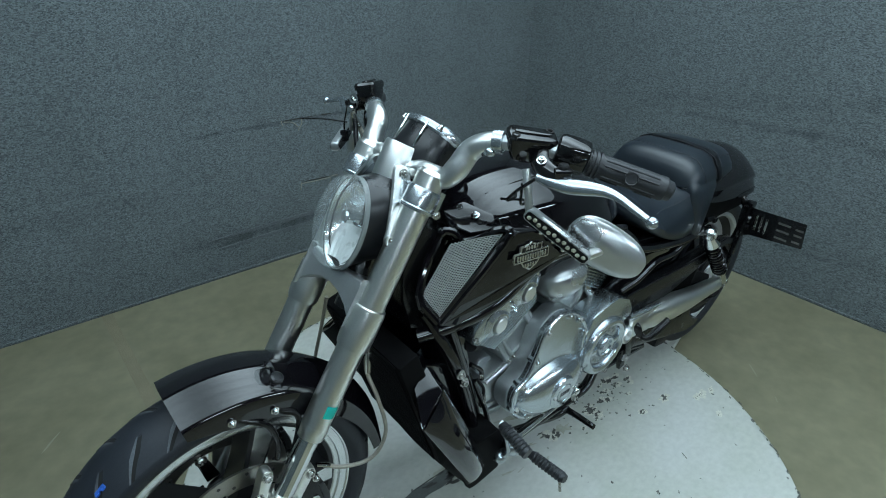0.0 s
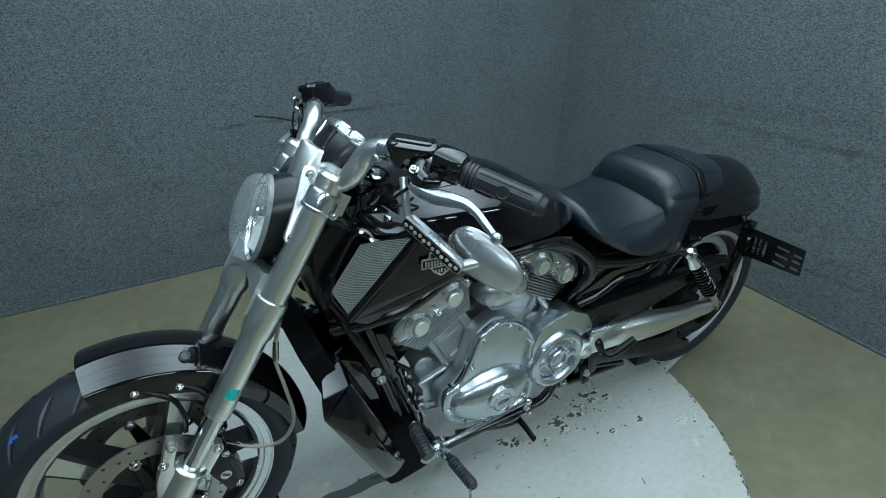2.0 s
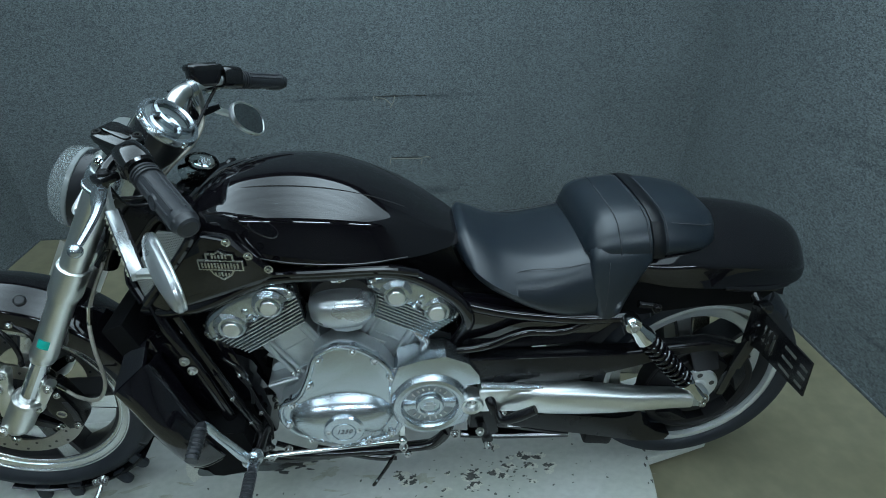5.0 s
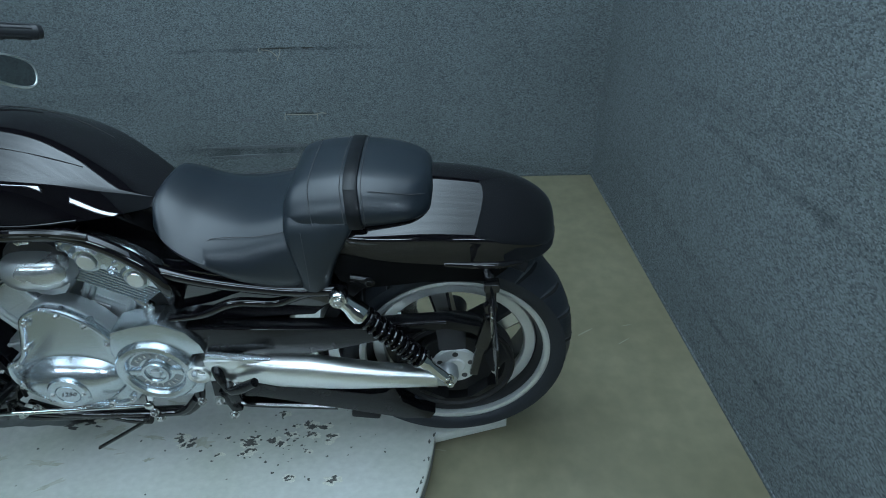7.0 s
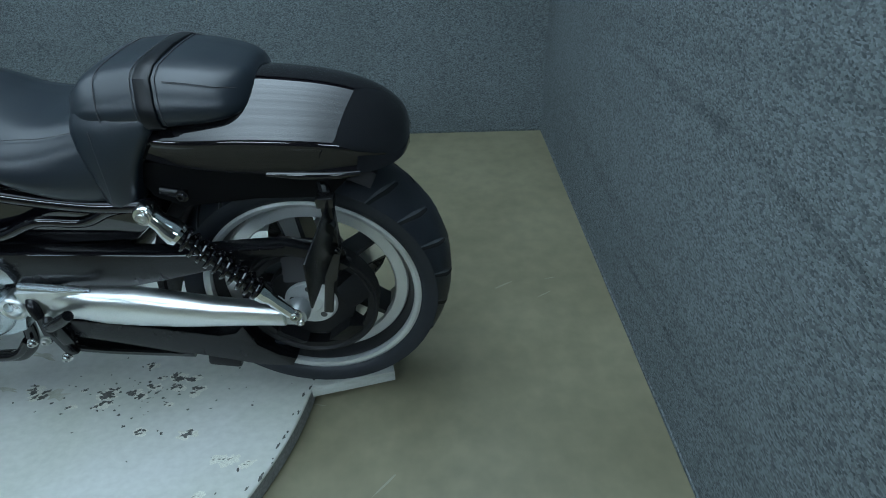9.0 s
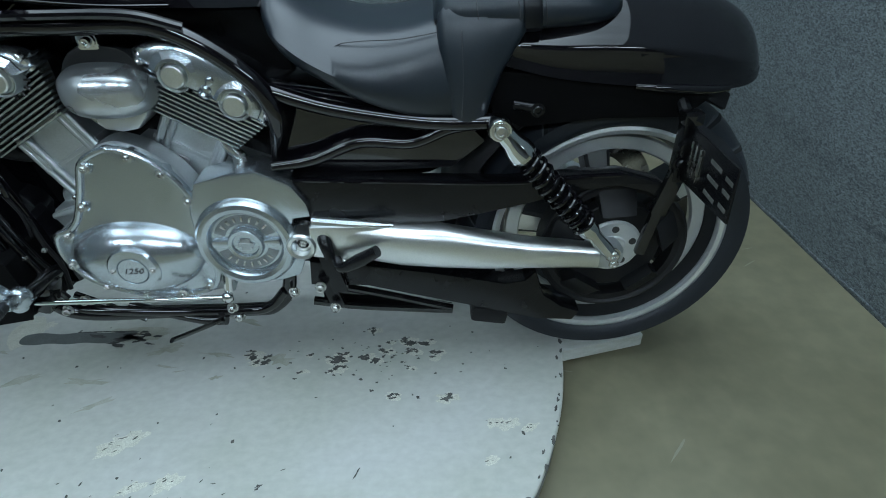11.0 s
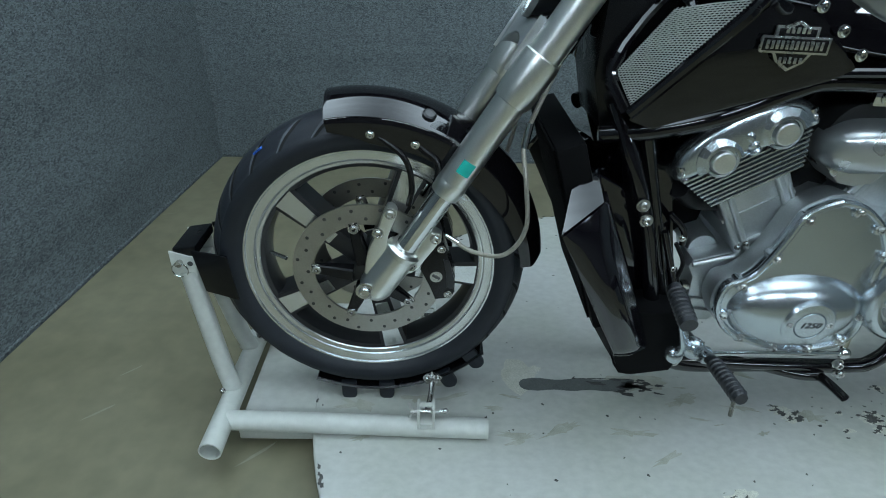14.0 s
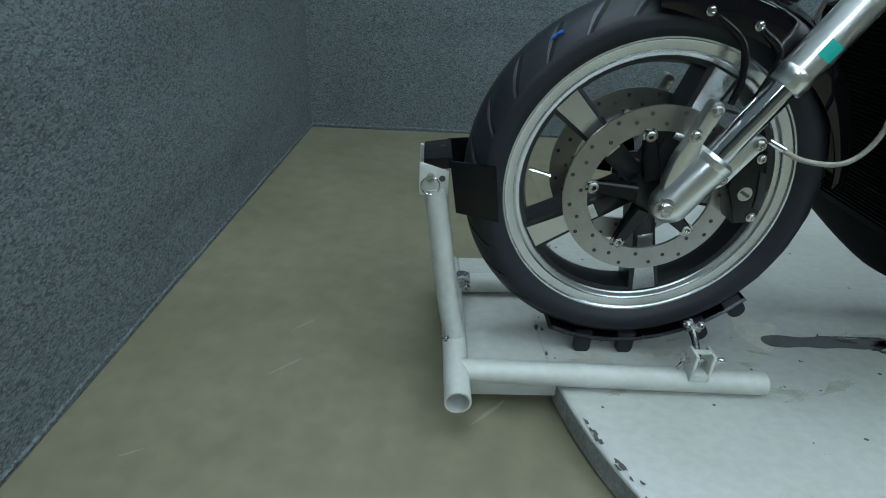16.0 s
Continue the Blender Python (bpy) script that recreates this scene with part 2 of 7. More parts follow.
# the panel glows unevenly: broad bands along its length, and fine streaks where the single tubes run
def tube_glow(m):
    nodes, links = m.node_tree.nodes, m.node_tree.links
    coords, axes = nodes.new("ShaderNodeTexCoord"), nodes.new("ShaderNodeSeparateXYZ")
    links.new(coords.outputs["Object"], axes.inputs[0])

    def swing(axis, rate, depth, start=0.0):
        turn, wave, level = nodes.new("ShaderNodeMath"), nodes.new("ShaderNodeMath"), nodes.new("ShaderNodeMath")
        turn.operation, wave.operation, level.operation = "MULTIPLY_ADD", "SINE", "MULTIPLY_ADD"
        turn.inputs[2].default_value = start
        turn.inputs[1].default_value, level.inputs[1].default_value, level.inputs[2].default_value = rate, depth, 1.0
        links.new(axes.outputs[axis], turn.inputs[0]), links.new(turn.outputs[0], wave.inputs[0]), links.new(wave.outputs[0], level.inputs[0])
        return level.outputs[0]

    both, more, power = nodes.new("ShaderNodeMath"), nodes.new("ShaderNodeMath"), nodes.new("ShaderNodeMath")
    both.operation = more.operation = power.operation = "MULTIPLY"
    links.new(swing(1, 17.0, 0.07), more.inputs[0]), links.new(swing(1, 39.0, 0.05, 0.8), more.inputs[1])
    links.new(swing(0, 2.6, 0.52, -1.83), both.inputs[0]), links.new(more.outputs[0], both.inputs[1])
    links.new(both.outputs[0], power.inputs[0])
    power.inputs[1].default_value = 0.95 * PANEL_POWER
    links.new(power.outputs[0], nodes["Principled BSDF"].inputs["Emission Strength"])


tube_glow(WHITE_LAMP)
BRIGHT_LAMP = material("fill_lamp_glow", (0.78, 1.0, 1.13), 0.5, emit=ROW_POWER)
FIXTURE = material("lamp_housing", (0.7, 0.7, 0.7), 0.5)
GLASS = bpy.data.materials.new("clear_glass")
GLASS.use_nodes = True
_n, _l = GLASS.node_tree.nodes, GLASS.node_tree.links
_clear, _gloss, _mix, _rim = _n.new("ShaderNodeBsdfTransparent"), _n.new("ShaderNodeBsdfGlossy"), _n.new("ShaderNodeMixShader"), _n.new("ShaderNodeFresnel")
_clear.inputs[0].default_value, _gloss.inputs["Roughness"].default_value, _rim.inputs["IOR"].default_value = (0.93, 0.96, 0.96, 1), 0.04, 1.5
_l.new(_rim.outputs[0], _mix.inputs[0]), _l.new(_clear.outputs[0], _mix.inputs[1]), _l.new(_gloss.outputs[0], _mix.inputs[2])
_l.new(_mix.outputs[0], _n["Material Output"].inputs["Surface"])

LENS = bpy.data.materials.new("hazy_clear_lens")
LENS.use_nodes = True
_n, _l = LENS.node_tree.nodes, LENS.node_tree.links
_clear, _mix = _n.new("ShaderNodeBsdfTransparent"), _n.new("ShaderNodeMixShader")
_clear.inputs[0].default_value, _mix.inputs[0].default_value = (0.96, 0.98, 0.98, 1), 0.12
_n["Principled BSDF"].inputs["Base Color"].default_value, _n["Principled BSDF"].inputs["Roughness"].default_value = (0.75, 0.80, 0.80, 1), 0.08
_l.new(_clear.outputs[0], _mix.inputs[1]), _l.new(_n["Principled BSDF"].outputs[0], _mix.inputs[2])
_l.new(_mix.outputs[0], _n["Material Output"].inputs["Surface"])


# ---- shape helpers ----
def thing(name, at, label, category, group="", kind=""):
    ob = new(name)
    ob.location, ob.empty_display_size = at, 0.1
    return tagged(ob, label, category, group, kind)


def part(name, bm, mat, parent=None, label="", sharp=32):
    """Links a bmesh as one mesh object, under a thing or a part if one is given."""
    me = bpy.data.meshes.new(name)
    bmesh.ops.recalc_face_normals(bm, faces=bm.faces)
    bm.to_mesh(me)
    bm.free()
    me.materials.append(mat)
    me.polygons.foreach_set("use_smooth", [True] * len(me.polygons))
    me.set_sharp_from_angle(angle=radians(sharp))
    ob = new(name, me)
    if parent:
        ob.parent = parent
        if parent.type == "EMPTY":
            ob.location = -parent.location
    return tagged(ob, label)


def merged(*bms):
    """One bmesh out of several."""
    out = bms[0]
    for bm in bms[1:]:
        me = bpy.data.meshes.new("tmp")
        bm.to_mesh(me)
        bm.free()
        out.from_mesh(me)
        bpy.data.meshes.remove(me)
    return out


def curve(pts, n=6, closed=False):
    """A smooth line through the points."""
    pts = [Vector(p) for p in pts]
    k, out = len(pts), []
    for i in range(k if closed else k - 1):
        if closed:
            a, b, c, d = (pts[(i + j) % k] for j in (-1, 0, 1, 2))
        else:
            b, c = pts[i], pts[i + 1]
            a = pts[i - 1] if i else b * 2 - c
            d = pts[i + 2] if i + 2 < k else c * 2 - b
        for j in range(n):
            t = j / n
            out.append(0.5 * ((2 * b) + (c - a) * t + (2 * a - 5 * b + 4 * c - d) * t * t + (3 * b - a - 3 * c + d) * t ** 3))
    if not closed:
        out.append(pts[-1])
    return out


def loft(rings, caps=True, closed=True):
    bm = bmesh.new()
    rows = [[bm.verts.new(p) for p in ring] for ring in rings]
    n = len(rows[0])
    for a, b in zip(rows, rows[1:]):
        for i in range(n if closed else n - 1):
            j = (i + 1) % n
            bm.faces.new((a[i], a[j], b[j], b[i]))
    if caps and closed:
        bm.faces.new(rows[0])
        bm.faces.new(rows[-1][::-1])
    return bm


def tube(pts, r, seg=12, n=6, flat=1.0):
    """A round bar along a smooth line; r may be a list, one for each point."""
    line = curve(pts, n) if n > 1 else [Vector(p) for p in pts]
    k = len(pts)
    radii = list(r) if isinstance(r, (list, tuple)) else [r] * k
    rings, up = [], None
    for i, p in enumerate(line):
        along = (line[min(i + 1, len(line) - 1)] - line[max(i - 1, 0)]).normalized()
        if up is None:
            up = along.orthogonal().normalized()
        up = (up - along * up.dot(along)).normalized()
        side = along.cross(up)
        f = i * (k - 1) / (len(line) - 1)
        j = min(int(f), k - 2)
        rad = radii[j] + (radii[j + 1] - radii[j]) * (f - j)
        rings.append([p + (up * math.cos(a) + side * math.sin(a) * flat) * rad for a in (2 * math.pi * q / seg for q in range(seg))])
    return loft(rings)


def lathe(profile, at=(0, 0, 0), axis=(0, 1, 0), seg=48, arc=None):
    """A turned shape: profile of (radius, height along the axis)."""
    axis = Vector(axis).normalized()
    u = axis.orthogonal().normalized()
    w = axis.cross(u)
    at = Vector(at)
    bm = bmesh.new()
    rows = []
    for r, h in profile:
        if r < 1e-6:
            rows.append([bm.verts.new(at + axis * h)] * seg)
        else:
            rows.append([bm.verts.new(at + axis * h + (u * math.cos(2 * math.pi * i / seg) + w * math.sin(2 * math.pi * i / seg)) * r) for i in range(seg)])
    for a, b in zip(rows, rows[1:]):
        for i in range(seg):
            j = (i + 1) % seg
            quad = list(dict.fromkeys((a[i], a[j], b[j], b[i])))
            if len(quad) > 2:
                bm.faces.new(quad)
    return bm


def bevelled(bm, width, segments=2, angle=25):
    if width:
        bm.normal_update()
        edges = [e for e in bm.edges if len(e.link_faces) == 2 and e.calc_face_angle(0) > radians(angle)]
        bmesh.ops.bevel(bm, geom=edges, offset=width, segments=segments, profile=0.6, affect="EDGES", clamp_overlap=True)
    return bm


def prism(outline, y0, y1, bevel=0.003, round_to=0, segments=2):
    """A plate with the outline (x, z), from y0 to y1."""
    pts = [(p.x, p.y) for p in curve([(*p, 0) for p in outline], round_to, True)] if round_to else outline
    bm = bmesh.new()
    a = [bm.verts.new((x, y0, z)) for x, z in pts]
    b = [bm.verts.new((x, y1, z)) for x, z in pts]
    for i in range(len(a)):
        j = (i + 1) % len(a)
        bm.faces.new((a[i], a[j], b[j], b[i]))
    fa, fb = bm.faces.new(a[::-1]), bm.faces.new(b)
    bmesh.ops.recalc_face_normals(bm, faces=bm.faces)
    if bevel:
        bmesh.ops.bevel(bm, geom=[*fa.edges, *fb.edges], offset=bevel, segments=segments, profile=0.6, affect="EDGES", clamp_overlap=True)
    return bm


def block(at, size, turn=(0, 0, 0), bevel=0.003, segments=2):
    bm = bmesh.new()
    bmesh.ops.create_cube(bm, size=1.0, matrix=pose(*at, *turn) @ Matrix.Diagonal((*size, 1)))
    return bevelled(bm, bevel, segments)


def ball(at, radii, turn=(0, 0, 0), u=24, v=14):
    bm = bmesh.new()
    bmesh.ops.create_uvsphere(bm, u_segments=u, v_segments=v, radius=1.0, matrix=pose(*at, *turn) @ Matrix.Diagonal((*radii, 1)))
    return bm


def bar(a, b, r, seg=16, r2=None, bevel=0.0):
    return tube([a, b], [r, r2 or r], seg, 1)


def bolt(at, r=0.008, h=0.007, axis=(0, -1, 0)):
    """A domed bolt head with a washer and a socket."""
    return lathe([(0, 0), (r * 1.35, 0), (r * 1.35, h * 0.25), (r, h * 0.3), (r, h * 0.8), (r * 0.8, h), (r * 0.5, h), (r * 0.45, h * 0.5), (0, h * 0.5)], at, axis, 14)


# ---- the booth ----
def wall(name, a, b, height, label, cover=CARPET):
    """An upholstered wall panel along the line from a to b, its thickness behind it."""
    a, b = Vector((*a, 0)), Vector((*b, 0))
    along = (b - a).normalized()
    back = Vector((-along.y, along.x, 0)) * 0.06
    bm = bmesh.new()
    foot = [a, b, b + back, a + back]
    lo = [bm.verts.new(p + Vector((0, 0, FLOOR))) for p in foot]
    hi = [bm.verts.new(p + Vector((0, 0, height))) for p in foot]
    for i in range(4):
        j = (i + 1) % 4
        bm.faces.new((lo[i], lo[j], hi[j], hi[i]))
    bm.faces.new(lo[::-1])
    bm.faces.new(hi)
    return tagged(part(name, bm, cover), label, "wall", kind="structure")


LEFT_CORNER, RIGHT_CORNER = (-0.891, 1.561), (2.472, 1.514)


def north_y(x):
    return 1.561 - 0.014 * (x + 0.891)


wall("wall_north", LEFT_CORNER, RIGHT_CORNER, 2.65, "booth wall covered in blue-grey carpet")
wall("wall_west", (-1.113, -1.7), LEFT_CORNER, 2.65, "booth side wall covered in blue-grey carpet", CARPET_WEST)
wall("wall_east", RIGHT_CORNER, (2.601, -1.7), 2.65, "booth side wall covered in blue-grey carpet", CARPET_EAST)
tagged(part("floor", block((0.8, -2.0, FLOOR - 0.05), (9.0, 9.4, 0.1), bevel=0), CONCRETE), "sealed olive-grey concrete floor, mottled and scuffed", "floor", kind="structure")
for side, spot, size in (("south", (0.8, -6.6, 1.5), (9.0, 0.1, 3.3)), ("far_west", (-3.65, -2.0, 1.5), (0.1, 9.1, 3.3)), ("far_east", (5.25, -2.0, 1.5), (0.1, 9.1, 3.3)), ("far_north", (0.8, 2.6, 1.5), (9.0, 0.1, 3.3))):
    tagged(part("wall_" + side, block(spot, size, bevel=0), PLAIN_WALL), "plain painted workshop wall behind the booth", "wall", kind="structure")
# the carpet is tucked under along the foot of each wall
for n, (a, b) in enumerate((((-0.889, 1.566), (2.470, 1.519)), ((-1.111, -1.6), (-0.896, 1.558)), ((2.477, 1.511), (2.602, -1.6)))):
    foot = [(a[0] + (b[0] - a[0]) * k / 24, a[1] + (b[1] - a[1]) * k / 24, FLOOR + 0.011 + 0.002 * math.sin(k * 2.3 + n)) for k in range(25)]
    tagged(part("carpet_tuck", tube(foot, 0.008, 10, 2), CARPET), "rolled hem of blue-grey carpet along the wall foot", "carpet hem", kind="structure")
tagged(part("ceiling", block((0.8, -2.0, 3.15), (9.0, 9.4, 0.1), bevel=0), PLAIN_WALL), "plain grey ceiling", "ceiling", kind="structure")


def light_panel(at, size, glow, label, group):
    lamp = thing("ceiling_light", (at[0], at[1], 3.1), label, "ceiling light", group)
    x, y, z = at
    w, d = size
    frame_bm = merged(block((x - w / 2, y, z), (0.03, d + 0.03, 0.05)), block((x + w / 2, y, z), (0.03, d + 0.03, 0.05)),
                      block((x, y - d / 2, z), (w, 0.03, 0.05)), block((x, y + d / 2, z), (w, 0.03, 0.05)), block((x, y, z + 0.03), (w, d, 0.02)))
    part("housing", frame_bm, FIXTURE, lamp)
    part("diffuser", block((x, y, z), (w - 0.03, d - 0.03, 0.01), bevel=0), glow, lamp)
    for dx in (-0.4, 0.4):
        part("rod", bar((x + dx * w, y, z + 0.03), (x + dx * w, y, 3.1), 0.006, 8), STEEL, lamp)
    return lamp


light_panel((0.62, -0.20, 2.75), (5.9, 2.90), WHITE_LAMP, "long white ceiling light panel with a metal frame", "")
# unseen fixtures added on the open side to fill the front with light
for px in (-1.6, 0.8, 3.2):
    light_panel((px, -3.7, 2.8), (1.5, 0.5), BRIGHT_LAMP, "unseen bright ceiling fixture with a metal frame, added as front fill", "workshop ceiling lights")

# ---- turntable ----
DISC_AT, DISC_R = (0.762, -0.004), 0.902
table = thing("turntable", (*DISC_AT, FLOOR), "round white-painted plywood turntable with chipped paint", "turntable")
part("top", lathe([(0, 0), (DISC_R - 0.004, 0), (DISC_R - 0.001, -0.002), (DISC_R, -0.006), (0, -0.006)], (*DISC_AT, 0.0), (0, 0, 1), 160), DISC_WHITE, table)
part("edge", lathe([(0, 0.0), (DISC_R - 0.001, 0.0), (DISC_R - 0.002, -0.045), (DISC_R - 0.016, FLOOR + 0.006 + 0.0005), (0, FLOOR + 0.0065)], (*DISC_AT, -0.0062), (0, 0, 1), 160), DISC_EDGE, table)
# the board that carries the rear tyre past the edge
b0, b1 = Vector((1.656, -0.101, 0)), Vector((1.868, -0.050, 0))
inward = Vector((-(b1 - b0).y, (b1 - b0).x, 0)).normalized() * 0.30
bm = bmesh.new()
corners = [b0 - (b1 - b0) * 0.3, b1, b1 + inward, b0 + inward - (b1 - b0) * 0.3]
lo = [bm.verts.new(p + Vector((0, 0, -0.036))) for p in corners]
hi = [bm.verts.new(p + Vector((0, 0, -0.0008))) for p in corners]
for i in range(4):
    bm.faces.new((lo[i], lo[(i + 1) % 4], hi[(i + 1) % 4], hi[i]))
bm.faces.new(lo[::-1]), bm.faces.new(hi)
part("front_board", block((-0.10, 0.08, -0.018), (0.38, 0.46, 0.034), (0, 0, 0), 0.003), DISC_WHITE, table, "white-painted board carrying the wheel chock past the edge")
part("extension_board", bevelled(bm, 0.003), WOOD, table, "whitewashed plank with worn edges")


def flake(x, y, r, z, squash=1.0, turn=0.0, rough=0.55, n=16):
    """A flat, ragged patch of lost paint."""
    bm = bmesh.new()
    vs = []
    for i in range(n):
        a = 2 * math.pi * i / n
        q = r * (1 + random.uniform(-rough, rough))
        u, v = q * math.cos(a), q * math.sin(a) * squash
        vs.append(bm.verts.new((x + u * math.cos(turn) - v * math.sin(turn), y + u * math.sin(turn) + v * math.cos(turn), z)))
    bm.faces.new(vs)
    return bm


random.seed(11)
tan, dark = [], []
CHIPS = ((0.925, -0.081, 17), (0.944, -0.102, 20), (1.060, -0.093, 7), (1.053, -0.142, 10), (1.125, -0.108, 20), (1.138, -0.093, 13), (1.131, -0.137, 17), (1.199, -0.099, 13), (1.217, -0.113, 12),
         (1.243, -0.084, 13), (1.250, -0.055, 9), (1.290, -0.053, 20), (1.336, -0.057, 15), (1.304, -0.088, 17), (1.364, -0.094, 13), (1.357, -0.112, 10), (1.302, -0.141, 9), (1.208, -0.010, 13),
         (1.262, -0.221, 13), (1.378, -0.230, 17), (1.475, -0.298, 13), (1.504, -0.303, 15), (1.547, -0.313, 13), (1.462, -0.388, 11), (0.699, -0.334, 22), (0.727, -0.312, 26), (0.841, -0.414, 20), (0.780, -0.424, 18))
for cx, cy, size in CHIPS:
    r = size * 0.00125
    lean = random.uniform(-0.15, 0.25) if cy > -0.25 else 0.4
    tan.append(flake(cx + 0.25 * r, cy - 0.10 * r, r * 1.15, 0.0005, random.uniform(0.45, 0.65), lean, 0.30, 22))
    for k in range(2 + size // 6 if cy > -0.25 else 4):
        u = random.uniform(-0.8, 0.8)
        dark.append(flake(cx + u * r, cy + random.uniform(-0.45, 0.45) * r + 0.3 * lean * u * r, r * random.uniform(0.24, 0.55) * (1 if cy > -0.25 else 0.40), 0.0010, random.uniform(0.35, 0.75) * (1 if cy > -0.25 else 0.5), lean + random.uniform(-0.4, 0.4), 0.60, 18))
for _ in range(70):
    x, y = random.gauss(1.22, 0.11), random.gauss(-0.11, 0.05)
    dark.append(flake(x, y, random.uniform(0.0015, 0.0050), 0.0010, random.uniform(0.4, 0.8), random.uniform(-0.4, 0.4), 0.5, 10))
for _ in range(130):
    a, d = random.uniform(0, 2 * math.pi), DISC_R * math.sqrt(random.random()) * 0.98
    dark.append(flake(DISC_AT[0] + d * math.cos(a), DISC_AT[1] + d * math.sin(a), random.uniform(0.0012, 0.0045), 0.0010, random.uniform(0.4, 0.9), random.uniform(0, 3), n=8))
for _ in range(240):
    a = random.uniform(0, 2 * math.pi)
    d = DISC_R - abs(random.gauss(0.002, 0.007))
    dark.append(flake(DISC_AT[0] + d * math.cos(a), DISC_AT[1] + d * math.sin(a), random.uniform(0.003, 0.009), 0.0010, 0.5, a + 1.57, n=9))
# streaky scrapes near the open side
for _ in range(30):
    x, y = random.gauss(0.86, 0.18), random.gauss(-0.47, 0.06)
    dark.append(flake(x, y, random.uniform(0.002, 0.010), 0.0010, random.uniform(0.12, 0.4), random.uniform(0.1, 1.4), 0.7, n=12))
for patches, step in ((dark, 0.000003), (tan, 0.000008)):
    for k, bm in enumerate(patches):
        bmesh.ops.translate(bm, vec=(0, 0, step * k), verts=bm.verts)
tagged(part("bare_paint", merged(*dark), CHIP_DARK, table), kind="stuff")
tagged(part("primer_paint", merged(*tan), CHIP_TAN, table), kind="stuff")
slot = bmesh.new()
slot.faces.new([slot.verts.new((x, y, 0.0012)) for x, y in [(0.358 + 0.018 * math.cos(q) * 1.1, -0.010 + 0.019 * math.sin(q)) for q in (math.pi * (0.5 + i / 12) for i in range(13))] + [(0.358 + 0.012 * k, -0.029 - 0.002 * math.sin(k * 0.9)) for k in range(1, 21)] + [(0.622 - 0.012 * k, 0.009 + 0.003 * math.sin(k * 0.7)) for k in range(22)]])
part("worn_slot", slot, SLOT_GREY, table, "long grey worn slot with a ragged dark end")
tagged(part("slot_edge", merged(*[flake(random.gauss(0.610, 0.030), random.gauss(-0.012, 0.011), random.uniform(0.006, 0.018), 0.0015, 0.32, random.uniform(-0.2, 0.2), 0.5, 14) for _ in range(24)], *[flake(0.38 + 0.012 * k, 0.0105, 0.008, 0.0015, 0.25, 0.0, 0.4, 10) for k in range(8, 20)]), SLOT_DARK, table), kind="stuff")
for _ in range(28):
    part("dirt_smear", flake(random.uniform(-0.1, 1.0), random.gauss(-0.10, 0.07), random.uniform(0.015, 0.05), 0.00035 + 0.00001 * _, random.uniform(0.12, 0.4), random.uniform(-0.3, 0.5), 0.55, 18), STAIN, table)
part("worn_patch", flake(0.338, 0.020, 0.040, 0.0005, 1.5, 0.0, 0.14, 24), CHIP_TAN, table)
part("bare_primer", flake(0.370, 0.036, 0.030, 0.0007, 0.45, 0.3, 0.35, 22), CHIP_TAN, table)
part("worn_patch", flake(0.62, 0.0, 0.07, 0.0005, 0.4, 0.0, 0.2, 24), STAIN, table)

# a cut line in the concrete and pale scuffs
random.seed(5)
tagged(part("floor_patch", block((0.006, 1.20, FLOOR), (0.042, 0.70, 0.001), (0, 0, 0), 0), SEAM), "narrow patched seam across the concrete floor", "floor patch", kind="structure")
scuffs = [flake(random.uniform(-0.95, 2.4), random.uniform(-0.6, 1.4), random.uniform(0.008, 0.045), FLOOR + 0.0006, 0.08, random.uniform(-0.4, 0.9), 0.3, 10) for _ in range(38)]
tagged(part("floor_scuffs", merged(*scuffs), material("scuffed_sealer", (0.29, 0.285, 0.22), 0.7, scale=40)), "pale scuff marks on the concrete floor", "scuff marks", kind="stuff")


# ---- wall marks ----
def torn_spot(slits, threads):
    """A slit in the carpet pile with frayed threads hanging from it."""
    bms = []
    for x0, x1, z0, z1, h in slits:
        n = 12
        line = [(x0 + (x1 - x0) * k / n, z0 + (z1 - z0) * k / n, h * (0.25 + 0.75 * math.sin(math.pi * k / n)) * random.uniform(0.6, 1.2)) for k in range(n + 1)]
        y = north_y((x0 + x1) / 2)
        bms.append(prism([(x, z + q / 2) for x, z, q in line] + [(x, z - q / 2) for x, z, q in reversed(line)], y - 0.0022, y + 0.001, 0))
    ob = tagged(part("torn_carpet", merged(*bms), BACKING), "torn slit in the carpet wall with frayed threads", "carpet snag", "torn spots in the wall carpet")
    for line in threads:
        part("thread", tube([(x, north_y(x) - out, z) for x, z, out in line], 0.0019, 6, 4), TORN, ob, "pale frayed thread")


TORN = material("torn_pile", (0.26, 0.25, 0.20), 0.95, scale=60)
BACKING = material("carpet_backing", (0.035, 0.036, 0.032), 0.95, scale=60, fine=0.3, fine_scale=200)
SMUDGE = material("rub_mark", (0.115, 0.13, 0.14), 0.95, scale=20, fine=0.4, fine_scale=230)
torn_spot(((0.885, 1.060, 0.634, 0.632, 0.006), (1.070, 1.135, 0.632, 0.631, 0.009)),
          (((0.881, 0.634, 0.001), (0.879, 0.624, 0.006), (0.885, 0.614, 0.003)), ((0.978, 0.632, 0.001), (0.974, 0.612, 0.009), (0.962, 0.592, 0.006), (0.956, 0.579, 0.002)), ((0.890, 0.628, 0.002), (0.930, 0.622, 0.004), (0.958, 0.596, 0.004))))
